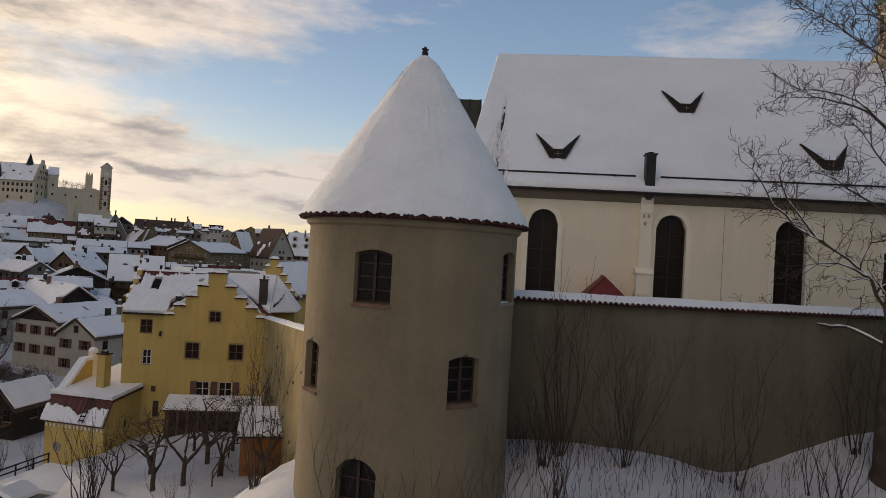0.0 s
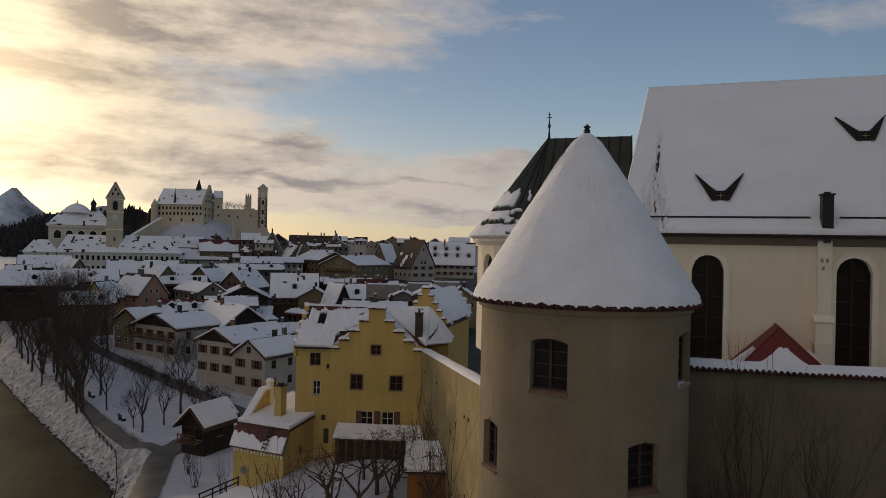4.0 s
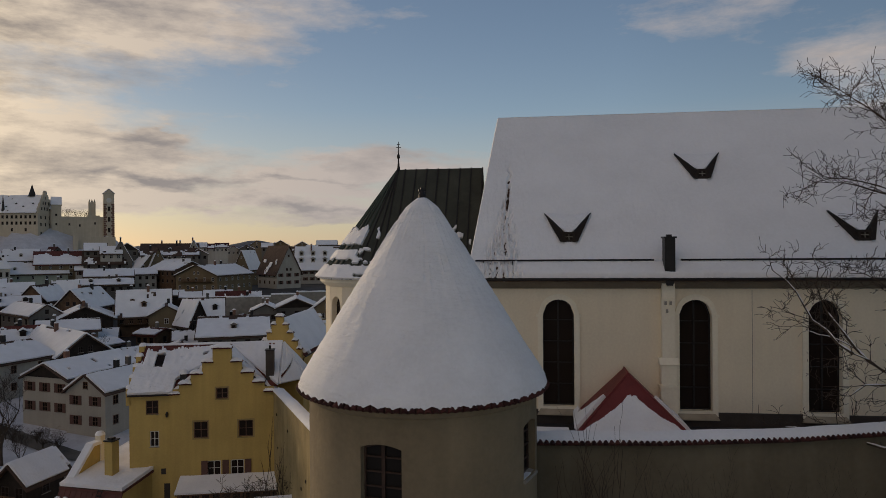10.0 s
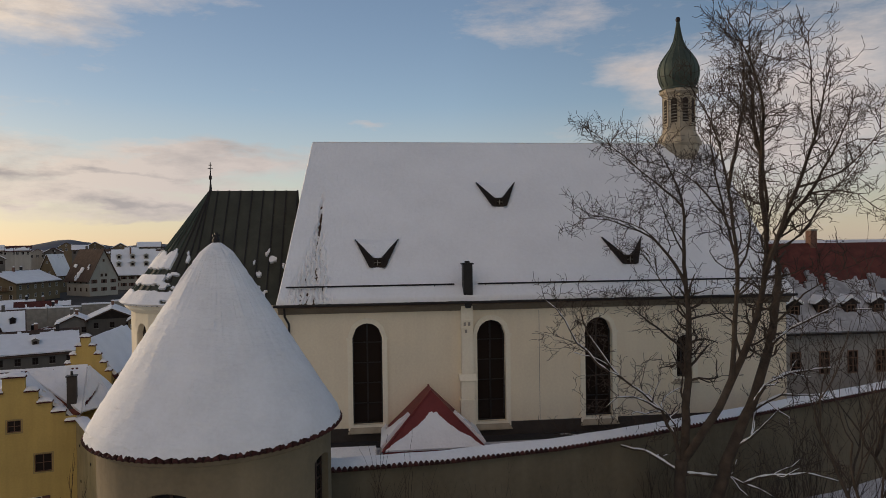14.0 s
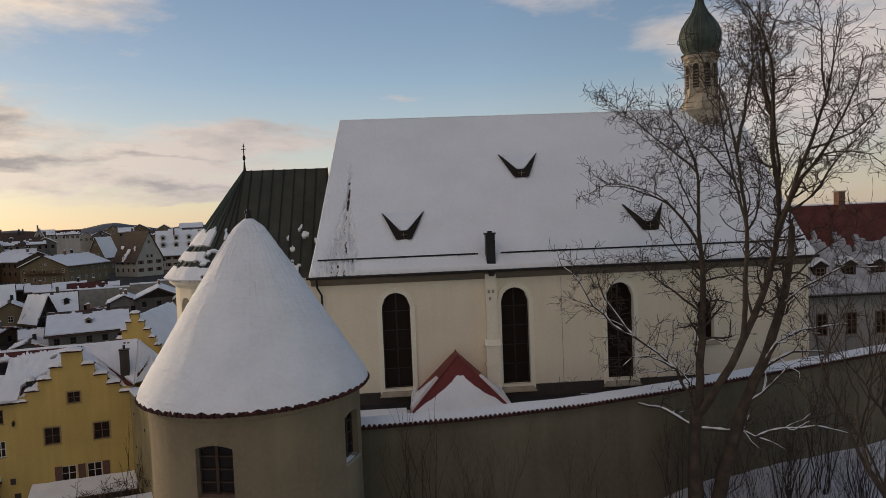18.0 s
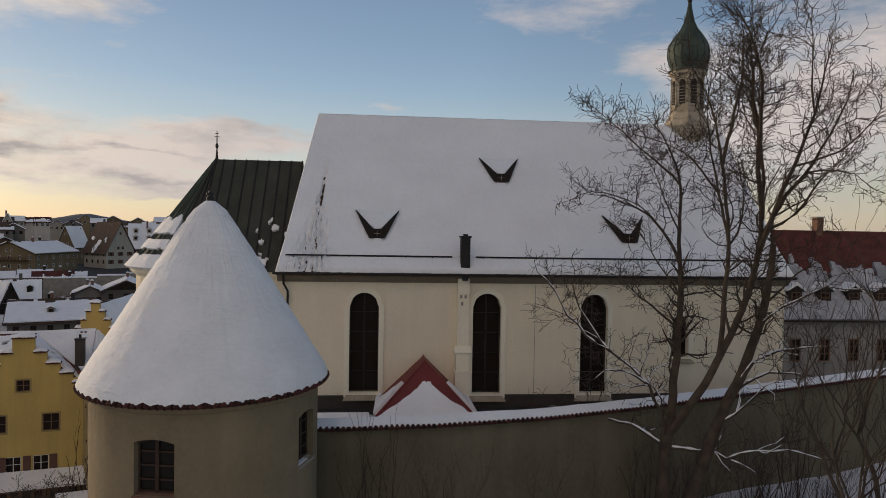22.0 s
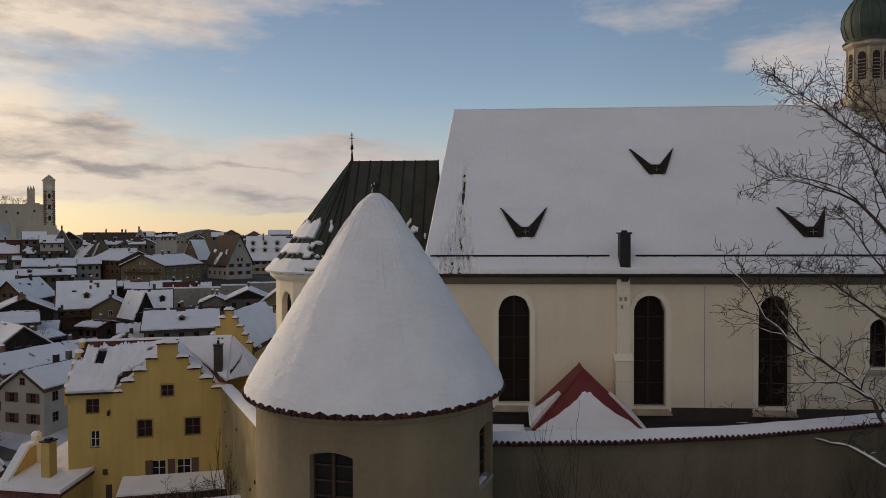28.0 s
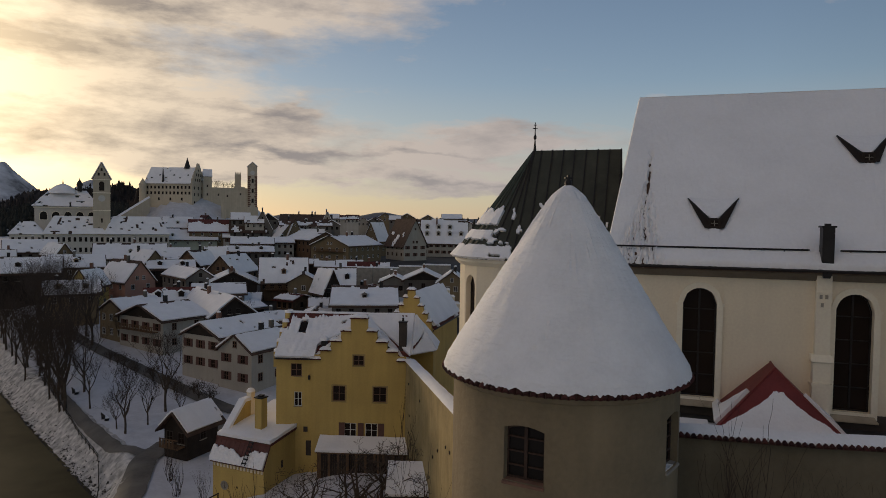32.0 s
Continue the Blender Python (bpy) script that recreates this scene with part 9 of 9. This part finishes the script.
def build_shrubs():
    """Thickets of bare shoots along the foot of the town wall and round the tower."""
    def thicket(seed, n, h, fan, level=2, spread=0.32):
        rnd = random.Random(seed)
        g, tw = Geo(), Geo()
        for i in range(n):
            a = rnd.uniform(0, 6.28)
            lean = rnd.uniform(0.03, fan)
            grow(tw, tw, Vector((math.cos(a) * 0.25 * rnd.random(), math.sin(a) * 0.25 * rnd.random(), -0.3)), Vector((math.cos(a) * lean, math.sin(a) * lean, 1)).normalized(), h * rnd.uniform(0.45, 0.75), 0.028, level, rnd, None, spread, 0.35, 2 if level < 3 else 3, 0.006)
        g.tube([(0, 0, -0.4), (0, 0, 0.15)], [0.12, 0.06], 6)
        return g.mesh("stool", BARK, True), tw.mesh("shoots", TWIG)
    kinds = [thicket(1, 9, 4.2, 0.45), thicket(2, 7, 3.4, 0.35), thicket(3, 5, 4.8, 0.16), thicket(4, 10, 2.6, 0.6), thicket(5, 3, 4.6, 0.10), thicket(6, 8, 4.6, 0.60, 3, 0.5), thicket(7, 3, 6.4, 0.2, 3, 0.45)]
    rnd = random.Random(3)
    # place, kind and size of each
    wall_foot = [(13.3, 18.3, 5, 0.85), (17.2, 18.0, 6, 0.5), (19.8, 16.6, 6, 0.65), (11.3, 19.3, 0, 1.0), (10.3, 18.6, 3, 0.9), (17.6, 17.6, 4, 0.9), (19.4, 15.2, 1, 0.9), (9.5, 16.3, 3, 1.0), (22.8, 17.4, 1, 1.0),
                 (24.5, 16.9, 5, 0.7), (26.5, 16.4, 6, 0.6), (28.5, 16.0, 5, 0.75)]
    slope_side = [(23.5, 14.6, 3, 1.0), (30.5, 15.6, 0, 1.1), (25.5, 14.2, 5, 0.6), (27.0, 14.8, 3, 1.3), (28.6, 13.8, 6, 0.6), (30.2, 13.6, 5, 0.8), (31.8, 14.4, 3, 1.3), (26.2, 12.6, 3, 1.2), (28.0, 12.2, 5, 0.6),
                  (29.6, 11.6, 1, 1.1), (24.2, 15.6, 6, 0.5), (32.6, 12.6, 0, 1.2), (22.6, 13.4, 3, 1.1)]
    tower_foot = [(3.4, 12.6, 6, 0.45), (5.8, 14.6, 5, 0.35), (8.6, 15.4, 1, 0.8), (7.4, 15.6, 2, 0.75), (6.4, 15.3, 4, 0.8), (5.4, 15.2, 2, 0.8), (8.1, 16.2, 2, 0.7), (4.2, 15.9, 4, 0.85), (3.0, 17.2, 4, 0.8),
                  (1.2, 24.5, 0, 0.9), (1.8, 28.0, 1, 1.0)]
    garden = [(3.2, 30.5, 3, 1.1), (-2.0, 34.0, 1, 1.0), (-7.4, 44.0, 3, 1.2), (4.2, 47.6, 3, 1.8), (3.4, 50.6, 3, 1.9), (-7.6, 42.5, 3, 1.5), (-14.5, 60.0, 3, 1.0), (-18.6, 66.5, 3, 1.2), (-20.0, 70.0, 3, 1.2)]
    for x, y, k, s in wall_foot + slope_side + tower_foot + garden:
        plant(kinds[k], x, y, ground_z(x, y), rnd.uniform(0, 360), s * rnd.uniform(0.9, 1.1), "leafless shrub of thin upright shoots in snow", "shrub", "shrubs by the walls")


build_shrubs()


# ---- lanes and park ----
def ribbon(name, pts, width, mat, label, lift=0.15, category="road"):
    g = Geo()
    vs = [Vector((*p, 0)) for p in pts]
    line = []
    for a, b in zip(vs, vs[1:]):
        n = max(1, round((b - a).length / 1.2))
        line += [a + (b - a) * (i / n) for i in range(n)]
    line.append(vs[-1])
    for i, p in enumerate(line):
        d = (line[min(i + 1, len(line) - 1)] - line[max(i - 1, 0)]).normalized()
        s = Vector((-d.y, d.x, 0)) * (width / 2 + 0.12 * lumps(p.x, p.y, 0.7))
        for k in range(5):
            q = p + s * (k / 2 - 1)
            g.v.append((q.x, q.y, ground_z(q.x, q.y) + lift))
    g.f = [(i * 5 + j, i * 5 + j + 1, (i + 1) * 5 + j + 1, (i + 1) * 5 + j) for i in range(len(line) - 1) for j in range(4)]
    return tagged(part(name, g, mat, smooth=True), label, category, kind="structure")


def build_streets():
    """A dark sheet of streets and yards; shade between the houses is in its colour."""
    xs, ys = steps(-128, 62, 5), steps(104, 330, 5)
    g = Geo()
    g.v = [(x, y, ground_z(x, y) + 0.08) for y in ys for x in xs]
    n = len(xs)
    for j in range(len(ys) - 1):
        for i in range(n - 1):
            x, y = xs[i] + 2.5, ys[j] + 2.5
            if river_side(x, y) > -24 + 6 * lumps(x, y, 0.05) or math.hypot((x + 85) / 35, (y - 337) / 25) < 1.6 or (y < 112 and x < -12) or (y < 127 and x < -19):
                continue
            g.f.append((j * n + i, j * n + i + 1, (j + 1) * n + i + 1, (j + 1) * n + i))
    tagged(part("town_shade_sheet", g, STREET_SHADE, smooth=True), "slushy streets and yards, shade between houses in their dark colour", "pavement", kind="structure")


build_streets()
ribbon("road_1", [(-20.5, 54.0), (-22.3, 62.0), (-23.0, 67.0), (-24.4, 75.0), (-23.4, 80.5), (-20.0, 85.0), (-16.0, 88.0)], 3.0, LANE, "cleared dark lane past the gatehouse")
ribbon("road_2", [(-62.0, 144.0), (-54.0, 133.0), (-46.0, 123.5), (-38.5, 115.5), (-31.0, 107.0), (-22.0, 97.5), (-16.0, 92.0)], 2.5, LANE, "cleared dark street in front of the white houses")
ribbon("footpath", [(-25.2, 77.5), (-28.9, 79.9), (-33.3, 86.0), (-38.3, 93.3), (-45.0, 103.7), (-52.0, 115.0)], 1.5, LANE, "cleared footpath along the river", category="path")


def build_bank_wall():
    f = thing("bank_fence", pose(0, 0, 0), "low dark rail fence along the river path", "fence")
    pts = [(-25.2, 62.3), (-26.4, 66.8), (-28.6, 74.1), (-30.9, 80.0), (-36.4, 88.4), (-43.1, 99.2), (-49.5, 109.5)]
    posts = []
    for a, b in zip(pts, pts[1:]):
        a, b = Vector(a), Vector(b)
        n = max(1, round((b - a).length / 2.2))
        posts += [a + (b - a) * (i / n) for i in range(n)]
    for p in posts:
        z = ground_z(p.x, p.y)
        part("post", Geo().box(p.x - 0.04, p.y - 0.04, z - 0.3, p.x + 0.04, p.y + 0.04, z + 0.8), WOOD_DARK, f)
    for p, q in zip(posts, posts[1:]):
        for h in (0.42, 0.72):
            part("rail", Geo().tube([(p.x, p.y, ground_z(p.x, p.y) + h), (q.x, q.y, ground_z(q.x, q.y) + h)], [0.045, 0.045], 4), WOOD_DARK, f)


build_bank_wall()


def build_bench(x, y, rot):
    b = thing("park_bench", pose(x, y, ground_z(x, y), 0, 0, rot), "dark park bench dusted with snow", "bench", "park benches")
    for k in range(3):
        part("seat_slat", Geo().box(-0.9, -0.25 + k * 0.17, 0.42, 0.9, -0.11 + k * 0.17, 0.47), WOOD_DARK, b)
    for k in range(2):
        part("back_slat", Geo().box(-0.9, 0.28, 0.58 + k * 0.2, 0.9, 0.33, 0.72 + k * 0.2), WOOD_DARK, b)
    for sx in (-0.7, 0.7):
        part("leg", Geo().box(sx - 0.05, -0.25, 0.0, sx + 0.05, 0.3, 0.42).box(sx - 0.05, 0.26, 0.42, sx + 0.05, 0.33, 0.95), METAL_DARK, b)
    part("snow", Geo().prism([(-0.24, 0.475), (-0.22, 0.55), (0.18, 0.56), (0.22, 0.475)], -0.88, 0.88, axis="x"), SNOW, b)


for bx, by, br in ((-43.2, 104.4, 125), (-34.1, 91.1, 125)):
    build_bench(bx, by, br)


def build_garden_rail():
    """Wooden handrail of the garden steps below the yellow house."""
    r = thing("garden_rail", pose(0, 0, 0), "rough wooden handrail down the snowy garden steps", "railing")
    a, b = Vector((1.6, 53.0, -5.1)), Vector((-0.4, 41.8, -5.2))
    n = 6
    for i in range(n + 1):
        p = a + (b - a) * (i / n)
        z = ground_z(p.x, p.y)
        part("post", Geo().box(p.x - 0.05, p.y - 0.05, z - 0.4, p.x + 0.05, p.y + 0.05, z + 1.0), WOOD, r)
        if i < n:
            q = a + (b - a) * ((i + 1) / n)
            zq = ground_z(q.x, q.y)
            for h in (0.5, 0.95):
                part("rail", Geo().tube([(p.x, p.y, z + h), (q.x, q.y, zq + h)], [0.05, 0.05], 5), WOOD, r)


build_garden_rail()


def build_stalks():
    """Dry stalks and seedlings that stand out of the snow below the town wall."""
    rnd = random.Random(31)
    g = Geo()
    for _ in range(1300):
        x = 9.5 + 24.5 * rnd.random() ** 1.4
        y = wall_y(x) - 0.5 - 7.5 * rnd.random() ** 1.4
        z = ground_z(x, y)
        h = rnd.uniform(0.25, 1.5) * (0.6 + 0.8 * rnd.random() ** 3)
        lean = Vector((rnd.gauss(0, 0.16), rnd.gauss(0, 0.16), 1)).normalized()
        p = Vector((x, y, z - 0.1))
        q = p + lean * h
        bend = Vector((rnd.gauss(0, 0.06), rnd.gauss(0, 0.06), 0)) * h
        g.tube([p, (p + q) / 2 + bend, q], [0.009, 0.007, 0.004], 3)
        if h > 0.7:
            for k in range(3):
                a = p + (q - p) * rnd.uniform(0.4, 0.9)
                g.tube([a, a + Vector((rnd.gauss(0, 0.5), rnd.gauss(0, 0.5), 1)).normalized() * h * 0.3], [0.006, 0.003], 3)
    tagged(part("dry_stalks", g, TWIG), "thin dry stalks poking out of the snow", "plants", kind="stuff")


build_stalks()
